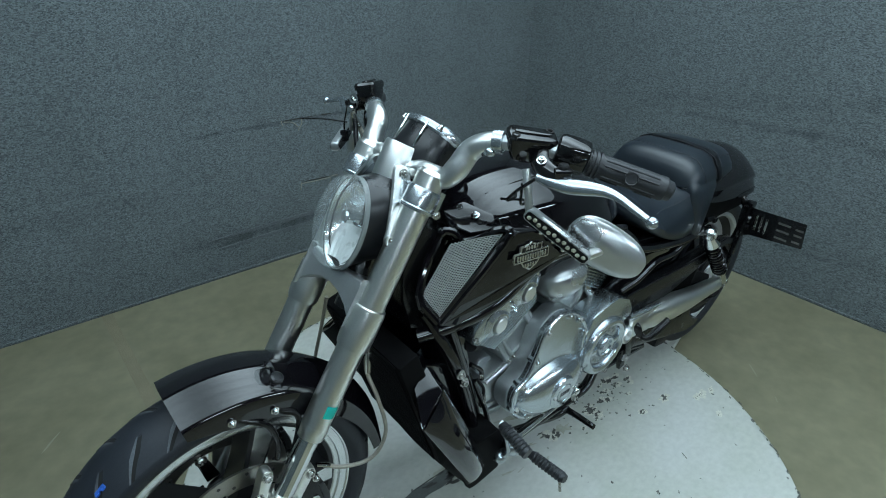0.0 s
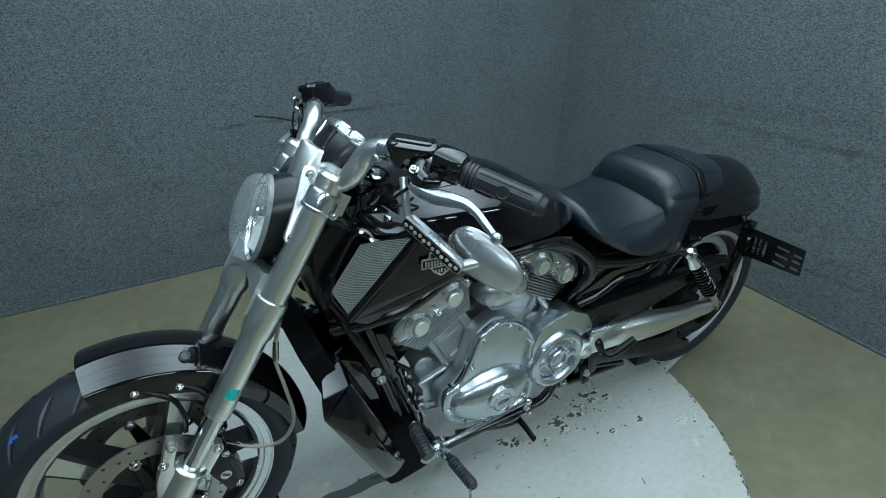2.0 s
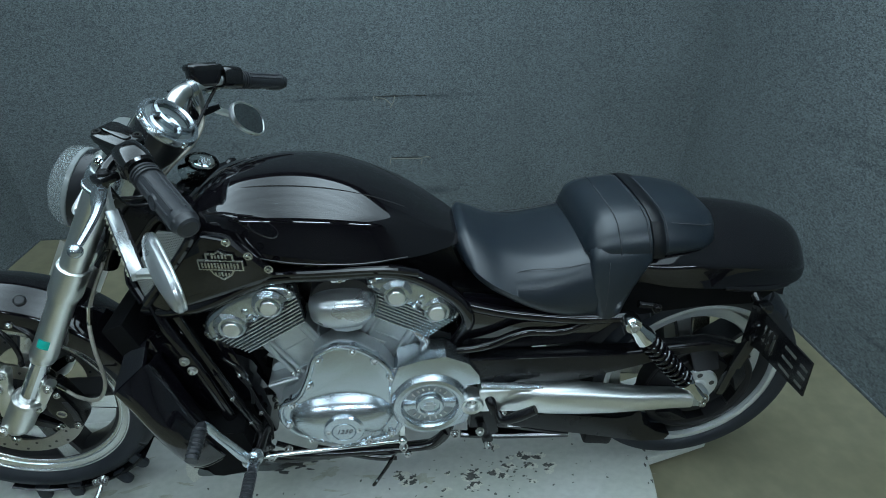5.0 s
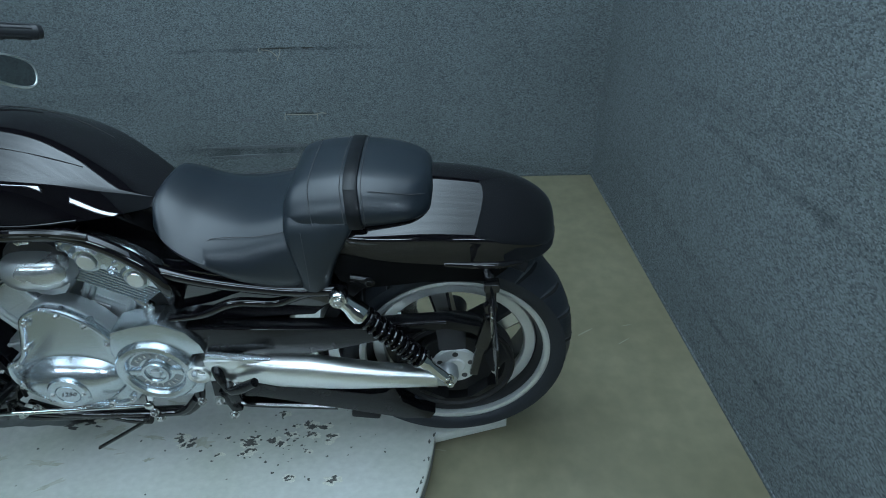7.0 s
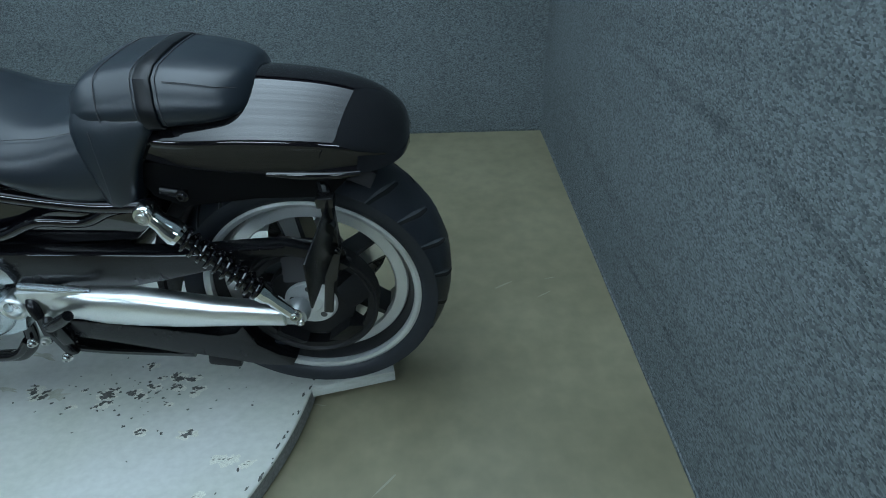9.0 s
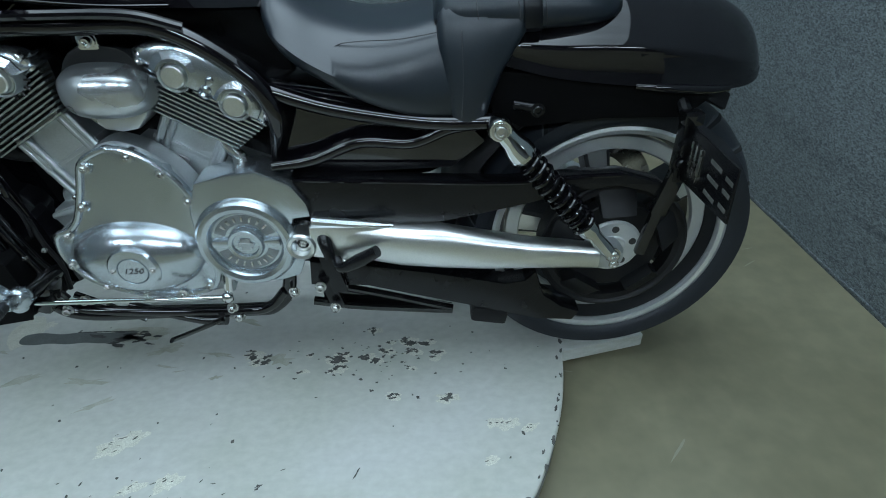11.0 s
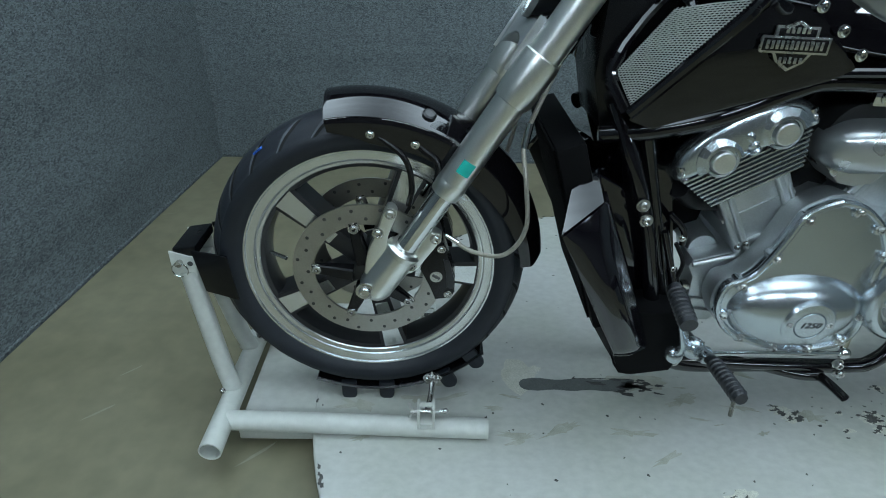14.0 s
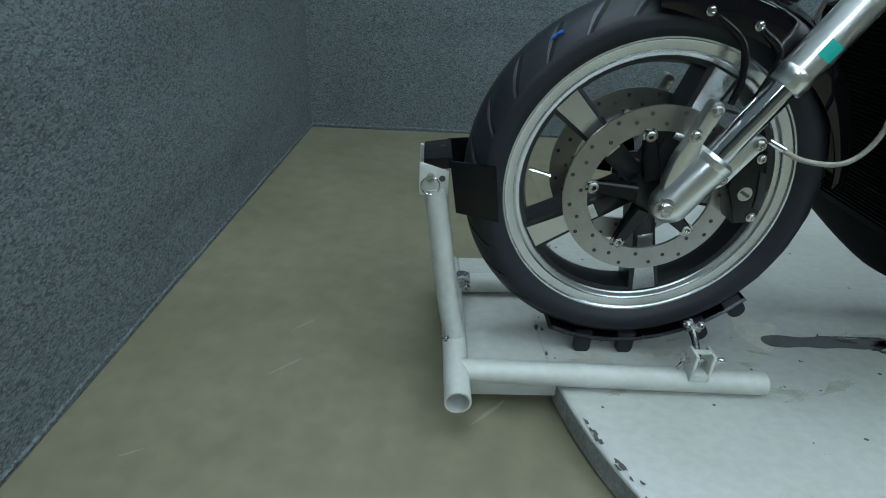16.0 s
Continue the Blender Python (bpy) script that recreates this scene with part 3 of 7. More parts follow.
torn_spot(((0.948, 1.104, 0.323, 0.319, 0.007),),
          (((0.945, 0.322, 0.001), (0.939, 0.305, 0.008), (0.937, 0.286, 0.003)), ((1.099, 0.318, 0.001), (1.098, 0.300, 0.008), (1.093, 0.281, 0.003)), ((0.950, 0.316, 0.002), (1.02, 0.314, 0.003), (1.096, 0.313, 0.002)), ((1.104, 0.318, 0.002), (1.125, 0.321, 0.005), (1.143, 0.316, 0.002))))
rub = []
for sx, sz, sw, sh in ((0.85, 0.15, 0.38, 0.008), (0.80, 0.10, 0.30, 0.008), (0.76, 0.291, 0.04, 0.010)):
    rub.append(prism([(sx - sw, sz), (sx, sz + sh), (sx + sw, sz + sh * 0.3), (sx, sz - sh)], north_y(sx) - 0.0025, north_y(sx) + 0.001, 0, 3))
tagged(part("wall_rub", merged(*rub), SMUDGE), "dark rubbed scuffs low on the carpet wall", "scuff marks", kind="stuff")

# ---- motorcycle ----
bike = thing("motorcycle", (0.85, 0.0, 0.0), "gloss black muscle cruiser motorcycle with a polished silver engine", "motorcycle")
FRONT, REAR = Vector((0.0, 0.0, 0.350)), Vector((1.719, 0.0, 0.319))


def ring_pt(c, r, a, y):
    return Vector((c.x + r * math.cos(a), y, c.z + r * math.sin(a)))


def tread(c, r, half, count, drop, shift=0.0, width=0.0088, lift=0.0008):
    """Curved grooves across both shoulders of a tyre, as thin strips just proud of it."""
    bm = bmesh.new()
    for i in range(count):
        for s in (-1, 1):
            a0 = 2 * math.pi * (i + (0.5 if s > 0 else 0)) / count
            last = None
            for k in range(7):
                f = k / 6
                y = s * half * (0.22 + 0.74 * f)
                rr = r - drop * (abs(y) / half) ** 2.6 + lift
                a = a0 + shift + 0.16 * f * f + 0.03 * math.sin(3 * f)
                w = width * (1 - 0.7 * abs(2 * f - 1)) / r
                row = [bm.verts.new(ring_pt(c, rr, a - w, y)), bm.verts.new(ring_pt(c, rr, a + w, y))]
                if last:
                    bm.faces.new((last[0], last[1], row[1], row[0]))
                last = row
    return bm


def tyre_profile(bead, r, half, drop):
    side = [(bead, 0.74 * half), (bead + 0.012, 0.90 * half), (bead + 0.35 * (r - bead), half), (bead + 0.6 * (r - bead), 0.985 * half)]
    top = [(r - drop * q ** 2.6, q * half) for q in (0.94, 0.86, 0.72, 0.5, 0.25)]
    half_line = side + top
    return [(p, -q) for p, q in half_line] + [(r, 0)] + [(p, q) for p, q in reversed(half_line)]


def spoke(c, a, r0, r1, w0, w1, y0, y1):
    """A flat tapering spoke from the hub out to the rim."""
    ca, sa = math.cos(a), math.sin(a)
    rings = []
    for f in (0, 0.12, 0.5, 0.85, 1.0):
        r = r0 + (r1 - r0) * f
        w = w0 + (w1 - w0) * f ** 1.5
        y = y0 * (1 + 0.25 * (1 - f))
        ring = []
        for v, h in ((-w, y), (-w * 0.75, y - 0.003), (w * 0.75, y - 0.003), (w, y), (w, y1), (-w, y1)):
            ring.append(Vector((c.x + r * ca - v * sa, h, c.z + r * sa + v * ca)))
        rings.append(ring)
    return loft(rings)


def spoke_face(c, a, r0, r1, w0, w1, y):
    ca, sa = math.cos(a), math.sin(a)
    bm = bmesh.new()
    last = None
    for f in (0.06, 0.3, 0.6, 0.85, 1.0):
        r, w = r0 + (r1 - r0) * f, (w0 + (w1 - w0) * f ** 1.5) * 0.70
        yy = y * (1 + 0.25 * (1 - f)) - 0.0035
        row = [bm.verts.new((c.x + r * ca - v * sa, yy, c.z + r * sa + v * ca)) for v in (-w, w)]
        if last:
            bm.faces.new((last[0], last[1], row[1], row[0]))
        last = row
    return bm


# front wheel
wheel = part("front_wheel", merged(lathe([(0.0, -0.062), (0.030, -0.062), (0.034, -0.05), (0.026, -0.04), (0.026, 0.04), (0.034, 0.05), (0.03, 0.062), (0, 0.062)], FRONT, (0, 1, 0), 28)), DARK_ALLOY, bike, "five-spoke front wheel with machined rim and black tyre")
tyre = part("tyre", lathe(tyre_profile(0.249, 0.317, 0.064, 0.030), FRONT, (0, 1, 0), 96), RUBBER, wheel, sharp=60)
tagged(part("tread", tread(FRONT, 0.316, 0.066, 26, 0.030), GROOVE, wheel), kind="stuff")
tagged(part("groove_edge", tread(FRONT, 0.316, 0.066, 26, 0.030, 0.022, 0.0050, 0.0011), GROOVE_EDGE, wheel), kind="stuff")
part("rim_barrel", lathe([(0.248, -0.040), (0.224, -0.036), (0.212, -0.030), (0.206, -0.01), (0.206, 0.01), (0.212, 0.030), (0.224, 0.036), (0.248, 0.040)], FRONT, (0, 1, 0), 80), DARK_ALLOY, wheel)
for s in (-1, 1):
    part("rim_lip", lathe([(0.249, s * 0.040), (0.2565, s * 0.0435), (0.2565, s * 0.0480), (0.2550, s * 0.0495), (0.2480, s * 0.0488), (0.2465, s * 0.0470), (0.2462, s * 0.0445), (0.2440, s * 0.0438), (0.2320, s * 0.0418), (0.2308, s * 0.0395), (0.2296, s * 0.0382), (0.2270, s * 0.0388), (0.2215, s * 0.0370), (0.2195, s * 0.0345), (0.2190, s * 0.030)], FRONT, (0, 1, 0), 120), RIM_SILVER, wheel, "machined silver rim lip", sharp=24)
for k in range(5):
    a = radians(138 + 72 * k)
    sp = part("spoke", spoke(FRONT, a, 0.03, 0.218, 0.017, 0.030, -0.030, 0.030), DARK_ALLOY, wheel)
    part("machined_face", spoke_face(FRONT, a, 0.085, 0.216, 0.019, 0.031, -0.030), RIM_SILVER, sp)
for s in (-1, 1):
    y = s * 0.061
    disc = part("brake_disc", lathe([(0.108, y - 0.0025), (0.150, y - 0.0025), (0.150, y + 0.0025), (0.108, y + 0.0025), (0.108, y - 0.0025)], FRONT, (0, 1, 0), 72), DISC_STEEL, wheel, "drilled steel brake disc")
    holes = []
    for k in range(32):
        a, r = 2 * math.pi * k / 32, (0.120, 0.138, 0.129, 0.141)[k % 4]
        p = ring_pt(FRONT, r, a, y)
        holes.append(lathe([(0, 0.0034), (0.0036, 0.0034), (0.0036, -0.0034), (0, -0.0034)], p, (0, 1, 0), 8))
    tagged(part("drilling", merged(*holes), INK, disc), kind="stuff")
    carrier = [spoke(FRONT, 2 * math.pi * k / 5 + 0.55, 0.03, 0.113, 0.014, 0.0085, y - 0.003, y + 0.003) for k in range(5)]
    part("disc_carrier", merged(*carrier), SATIN_BLACK, disc)
    for k in range(5):
        part("disc_rivet", bolt(ring_pt(FRONT, 0.102, 2 * math.pi * k / 5 + 0.55, y - 0.004 * 1), 0.009, 0.008, (0, -1, 0)), STEEL, disc)
part("valve_stem", bar(ring_pt(FRONT, 0.204, radians(175), -0.02), ring_pt(FRONT, 0.168, radians(176), -0.034), 0.004, 8), STEEL, wheel)
for k in range(3):
    a = radians(127.0 + 1.15 * k)
    part("chalk_mark", prism([(ring_pt(FRONT, r, a + w, 0).x, ring_pt(FRONT, r, a + w, 0).z) for r, w in ((0.3075, -0.010), (0.3110, -0.010), (0.3110, 0.012), (0.3075, 0.012))], -0.045 + 0.004 * (k % 2), -0.028 + 0.004 * (k % 3), 0.0008), BLUE_MARK, wheel, "blue chalk mark on the tyre")


# fork
FDIR = Vector((0.530, 0.0, 0.848))


def fork_pt(z, y, ahead=0.0):
    k = (z - 0.601) / FDIR.z
    p = Vector((0.183, y, 0.601)) + FDIR * k
    return p + Vector((-FDIR.z, 0, FDIR.x)) * ahead


fork = part("fork", merged(bar(fork_pt(0.74, 0.0, -0.035), fork_pt(1.0, 0.0, -0.03), 0.027, 20)), FRAME_BLACK, bike, "polished upside-down front fork")
for s in (-1, 1):
    y = s * 0.100
    leg = part("upper_tube", lathe([(0.0, 0.0), (0.0275, 0.0), (0.0275, 0.53), (0.022, 0.538), (0.0, 0.54)], fork_pt(0.558, y), FDIR, 32), FORK_TUBE, fork, "satin aluminium fork tube")
    part("seal_collar", lathe([(0.0222, -0.020), (0.0262, -0.019), (0.0272, -0.015), (0.0272, -0.006), (0.0282, -0.004), (0.0284, 0.006), (0.0276, 0.010)], fork_pt(0.558, y), FDIR, 32), FORK_TUBE, leg)
    part("slider", lathe([(0.0, 0.0), (0.0215, 0.0), (0.0215, 0.195), (0, 0.195)], fork_pt(0.40, y), FDIR, 28), CHROME, fork, "chrome fork slider")
    low = fork_pt(0.35, y)
    foot = merged(bar(fork_pt(0.346, y, 0.004), fork_pt(0.424, y), 0.0335, 28), ball(fork_pt(0.346, y, 0.004), (0.0335, 0.0335, 0.0335)),
                  lathe([(0.0, -0.002), (0.0335, -0.002), (0.0350, 0.002), (0.0350, 0.010), (0.0290, 0.016), (0.0, 0.016)], fork_pt(0.418, y), FDIR, 28),
                  prism([(0.000, 0.372), (0.006, 0.425), (0.022, 0.462), (0.040, 0.512), (0.049, 0.520), (0.060, 0.514), (0.061, 0.500), (0.044, 0.455), (0.040, 0.420)], y - 0.012, y + 0.012, 0.005, 3),
                  prism([(0.045, 0.385), (0.072, 0.376), (0.096, 0.386), (0.112, 0.408), (0.138, 0.446), (0.143, 0.462), (0.130, 0.470), (0.118, 0.462), (0.094, 0.428), (0.066, 0.425)], y - 0.012, y + 0.012, 0.005, 3))
    part("axle_clamp", foot, FORK_TUBE, fork, "polished cast fork foot")
    part("axle_nut", lathe([(0, 0.012), (0.010, 0.012), (0.012, 0.009), (0.012, 0.004), (0.018, 0.003), (0.018, 0), (0, 0)], (0.0, y + s * 0.0280, 0.350), (0, s, 0), 16), STEEL, fork)
    for bx, bz in ((0.050, 0.506), (0.027, 0.466), (0.132, 0.456), (0.087, 0.397)):
        part("clamp_bolt", bolt((bx, y + s * 0.0115, bz), 0.008, 0.008, (0, s, 0)), STEEL, fork)
    # lower and upper yokes
    part("lower_yoke_clamp", lathe([(0.0276, -0.004), (0.031, -0.003), (0.0325, 0.004), (0.0335, 0.016), (0.0335, 0.070), (0.032, 0.080), (0.0276, 0.082)], fork_pt(0.711, y), FDIR, 32), FORK_TUBE, fork, "cast aluminium lower fork clamp")
    part("upper_yoke_clamp", lathe([(0.0276, -0.008), (0.034, -0.007), (0.0345, -0.001), (0.0325, 0.001), (0.0325, 0.030), (0.030, 0.036), (0.0, 0.037)], fork_pt(0.955, y), FDIR, 32), POLISHED, fork, "polished upper fork clamp")
    part("yoke_bolt", bolt(fork_pt(0.955, y - 0.034, -0.02), 0.006, 0.006), STEEL, fork)
rings = []
for w in (-0.095, -0.085, -0.065, -0.03, 0, 0.03, 0.065, 0.085, 0.095):
    sag = 1 - (w / 0.112) ** 2
    top, bot = 0.815 - 0.006 * sag, 0.712 + 0.066 * sag ** 0.6
    rings.append([fork_pt(top, w, 0.034), fork_pt(top, w, -0.026), fork_pt(bot, w, -0.026), fork_pt(bot, w, 0.034)])
part("lower_yoke", bevelled(loft(rings), 0.006, 3), YOKE, fork, "wide satin cast aluminium lower yoke")
rings = []
for w in (-0.10, -0.06, 0, 0.06, 0.10):
    rings.append([fork_pt(0.985, w, 0.022), fork_pt(0.985, w, -0.05), fork_pt(0.955, w, -0.05), fork_pt(0.955, w, 0.022)])
part("upper_yoke", bevelled(loft(rings), 0.005), POLISHED, fork)
def fork_patch(z0, z1, a0, a1, r, n=8):
    """A strip that lies round part of the left fork tube."""
    fwd, out = Vector((-FDIR.z, 0, FDIR.x)), Vector((0, -1, 0))
    rows = [[fork_pt(z, -0.1) + (fwd * math.cos(q) + out * math.sin(q)) * rr for q in (a0 + (a1 - a0) * i / n for i in range(n + 1))] for z, rr in ((z0, r), (z1, r))]
    return loft(rows, False, False)


part("tape", fork_patch(0.588, 0.610, radians(62), radians(112), 0.0282), TEAL, fork, "teal inspection tape round the fork tube")

# front fender
def fender_ring(a, skirt):
    """The fender's section at angle a round the front axle."""
    line = []
    outer = ((0.0, 0.351), (0.016, 0.3500), (0.028, 0.3465), (0.044, 0.3400), (0.060, 0.3325), (0.071, 0.3265), (0.0770, 0.3220), (0.0785, 0.3180), (0.0785, 0.300), (0.078, skirt))
    inner = ((0.074, skirt), (0.0735, 0.316), (0.056, 0.329), (0.028, 0.341), (0.0, 0.345))
    for y, r in [(-y, r) for y, r in reversed(outer)] + list(outer[1:]) + list(inner) + [(-y, r) for y, r in reversed(inner[:-1])]:
        line.append(ring_pt(FRONT, r, a, y))
    return line


rings = []
for k in range(29):
    f = k / 28
    a = radians(101 - 96 * f)
    skirt = 0.298 - 0.026 * min(1, f * 6) if f < 0.3 else 0.272 + 0.030 * max(0, (f - 0.45) / 0.55)
    rings.append(fender_ring(a, skirt))
fender = part("front_fender", loft(rings), GLOSS_BLACK, bike, "gloss black front fender", sharp=50)
for bx, bz in ((0.017, 0.641), (0.094, 0.624)):
    part("fender_bolt", bolt((bx, -0.079, bz), 0.0058, 0.008), CHROME, fender)
part("fender_stay", merged(tube([(0.03, -0.073, 0.635), (0.075, -0.082, 0.60), (0.088, -0.085, 0.55), (0.082, -0.085, 0.51)], 0.0055, 10), tube([(0.10, -0.074, 0.62), (0.135, -0.085, 0.58), (0.10, -0.092, 0.48)], 0.006, 10)), SATIN_BLACK, fender)
part("fender_reflector", lathe([(0.0, 0.005), (0.009, 0.0045), (0.0125, 0.002), (0.013, -0.004), (0.0, -0.004)], (0.118, -0.050, 0.668), (0.30, -0.42, 0.86), 24), GAUGE_BLACK, fender)

# front brake calipers and hoses
for s in (-1, 1):
    y = s * 0.088
    cal = part("brake_caliper", prism([(0.104, 0.385), (0.112, 0.425), (0.122, 0.442), (0.146, 0.446), (0.158, 0.410), (0.170, 0.372), (0.170, 0.335), (0.164, 0.322), (0.132, 0.318), (0.122, 0.345)], y - 0.022, y + 0.030, 0.006), SATIN_BLACK, bike, "black front brake caliper")
    part("caliper_pad_cover", prism([(0.147, 0.412), (0.158, 0.408), (0.1685, 0.370), (0.1685, 0.345), (0.155, 0.348), (0.154, 0.372)], y - 0.0245, y - 0.02, 0.001), DARK_ALLOY, cal)
    part("caliper_emblem", merged(lathe([(0.0, 0.0), (0.012, 0.0), (0.012, 0.002), (0.0, 0.002)], (0.134, y - 0.022, 0.373), (0, -1, 0), 20)), STEEL, cal)
    part("emblem_inset", block((0.134, y - 0.0245, 0.373), (0.016, 0.002, 0.005), (0, 30, 0), 0), INK, cal)
    for bx, bz in ((0.143, 0.433), (0.157, 0.332)):
        part("caliper_bolt", bolt((bx, y - 0.022, bz), 0.006, 0.006), STEEL, cal)
part("brake_hose", tube([(0.155, -0.105, 0.458), (0.20, -0.125, 0.438), (0.255, -0.145, 0.445), (0.288, -0.148, 0.50), (0.283, -0.13, 0.58), (0.278, -0.100, 0.64), (0.300, -0.085, 0.70), (0.33, -0.06, 0.76)], 0.0042, 10), HOSE, bike, "braided steel brake hose")
part("hose_fitting", tube([(0.150, -0.104, 0.460), (0.174, -0.113, 0.449)], 0.0048, 10, 1), CHROME, bike)
part("hose_fitting", tube([(0.279, -0.104, 0.63), (0.287, -0.094, 0.67)], 0.0062, 10, 1), CHROME, bike)
part("brake_hose", tube([(0.155, 0.105, 0.458), (0.25, 0.13, 0.45), (0.285, 0.12, 0.56), (0.30, 0.085, 0.70)], 0.0042, 10), HOSE, bike)

LEVER = ((0.508, 0.285, 1.048), (0.515, 0.310, 1.046), (0.525, 0.339, 1.045), (0.537, 0.368, 1.048), (0.546, 0.392, 1.049), (0.550, 0.416, 1.045), (0.549, 0.445, 1.037), (0.547, 0.472, 1.030))
# headlight
HL = Vector((0.304, 0.0, 0.914))
HN = Vector((-0.920, 0.10, 0.38)).normalized()
HS = HN.cross(Vector((0, 0, 1))).normalized()
HU = HS.cross(HN)


def lamp_ring(depth, w, h, rise=0.0, n=44):
    return [HL + HN * depth + HU * rise + HS * (0.86 * w * math.cos(q)) + HU * (0.90 * h * math.sin(q) * (1.0 if math.sin(q) > 0 else 1.06)) for q in (2 * math.pi * i / n for i in range(n))]


def lamp_pt(u, v, depth):
    return HL + HN * depth + HS * 0.86 * u + HU * 0.90 * v


light = part("headlight", loft([lamp_ring(*q) for q in ((-0.142, 0.030, 0.036, 0.034), (-0.134, 0.052, 0.058, 0.034), (-0.112, 0.072, 0.082, 0.032), (-0.078, 0.080, 0.096, 0.026), (-0.040, 0.080, 0.098, 0.014), (-0.012, 0.080, 0.0985), (-0.012, 0.068, 0.086))], False), GAUGE_BLACK, bike, "oval headlight in a black bucket with clear lens")
part("bezel", loft([lamp_ring(*q) for q in ((-0.013, 0.080, 0.0985), (-0.012, 0.0828, 0.1013), (-0.004, 0.0828, 0.1013), (-0.002, 0.0805, 0.099), (-0.004, 0.0775, 0.096))], False), BEZEL_GREY, light, "frosted clear lamp rim")
part("reflector", loft([lamp_ring(*q) for q in ((-0.003, 0.0785, 0.097), (-0.018, 0.074, 0.091), (-0.036, 0.062, 0.076), (-0.050, 0.044, 0.054), (-0.058, 0.022, 0.026), (-0.060, 0.004, 0.004))], False), LAMP_SILVER, light)
rows = []
for k in range(25):
    v = 0.002 - 0.090 * k / 24
    reach = 0.074 * math.sqrt(max(0.02, 1 - (v / 0.097) ** 2))
    rows.append([lamp_pt(reach * (2 * i / 48 - 1), v, -0.042 + 0.036 * (k / 24) ** 0.8 + 0.0006 * math.sin(i * 0.9) - 0.010 * (1 - (2 * i / 48 - 1) ** 2)) for i in range(49)])
part("lens_flutes", loft(rows, False, False), REFLECT, light, "fluted lower half of the reflector")
part("beam_divider", tube([lamp_pt(-0.060, 0.010, -0.022), lamp_pt(-0.02, 0.004, -0.020), lamp_pt(0.02, 0.004, -0.020), lamp_pt(0.060, 0.010, -0.022)], 0.0032, 10), CHROME, light)
part("bulb_shield", merged(lathe([(0, 0.0), (0.010, 0.0), (0.013, -0.004), (0.013, -0.03), (0.0, -0.03)], lamp_pt(0, 0.012, 0.002), HN, 18)), CHROME, light)
part("lens", loft([lamp_ring(*q) for q in ((-0.003, 0.0805, 0.099), (0.012, 0.0795, 0.098), (0.025, 0.073, 0.090), (0.034, 0.058, 0.072), (0.040, 0.034, 0.042), (0.042, 0.003, 0.003))], False), LENS, light, "clear domed lens")
for s in (-1, 1):
    bm = prism([(0.397, 1.008), (0.408, 1.014), (0.421, 1.010), (0.425, 0.996), (0.408, 0.966), (0.391, 0.937), (0.372, 0.912), (0.357, 0.894), (0.345, 0.889), (0.334, 0.895), (0.332, 0.908), (0.345, 0.927), (0.366, 0.957), (0.382, 0.983)], -0.0045, 0.0045, 0.002, 3)
    for v in bm.verts:
        v.co.y += s * (0.097 - max(0.0, v.co.z - 0.915) * 0.62)
    part("headlight_arm", bm, BRUSHED, light, "curved polished headlight bracket")
    part("arm_bolt", bolt((0.345, s * 0.1015, 0.904), 0.0055, 0.005, (0, s, 0)), STEEL, light)
    part("arm_bolt", bolt((0.410, s * 0.049, 1.000), 0.0075, 0.006, (0, s, 0)), STEEL, light)

# handlebar
bars = part("handlebar", merged(*[tube([(0.435, 0.0, 1.004), (0.442, s * 0.040, 1.000), BAR[0], BAR[1], BAR[2], BAR[3], BAR[4], (0.512, s * 0.200, 1.083)], [0.022, 0.020, 0.018, 0.021, 0.024, 0.023, 0.020, 0.018], 20, 5, 0.85) for s in (-1, 1) for BAR in [[(x, s * y, z) for x, y, z in ((0.440, 0.071, 1.008), (0.450, 0.116, 1.004), (0.465, 0.136, 1.025), (0.485, 0.146, 1.056), (0.497, 0.170, 1.075))]]]), BRUSHED, bike, "cast aluminium pullback handlebar")
part("riser", lathe([(0, -0.03), (0.036, -0.03), (0.0375, -0.02), (0.0375, 0.058), (0.035, 0.064), (0, 0.064)], (0.418, 0, 0.980), (0.50, 0, 0.866), 36), BRUSHED, bars, "machined round riser cover")
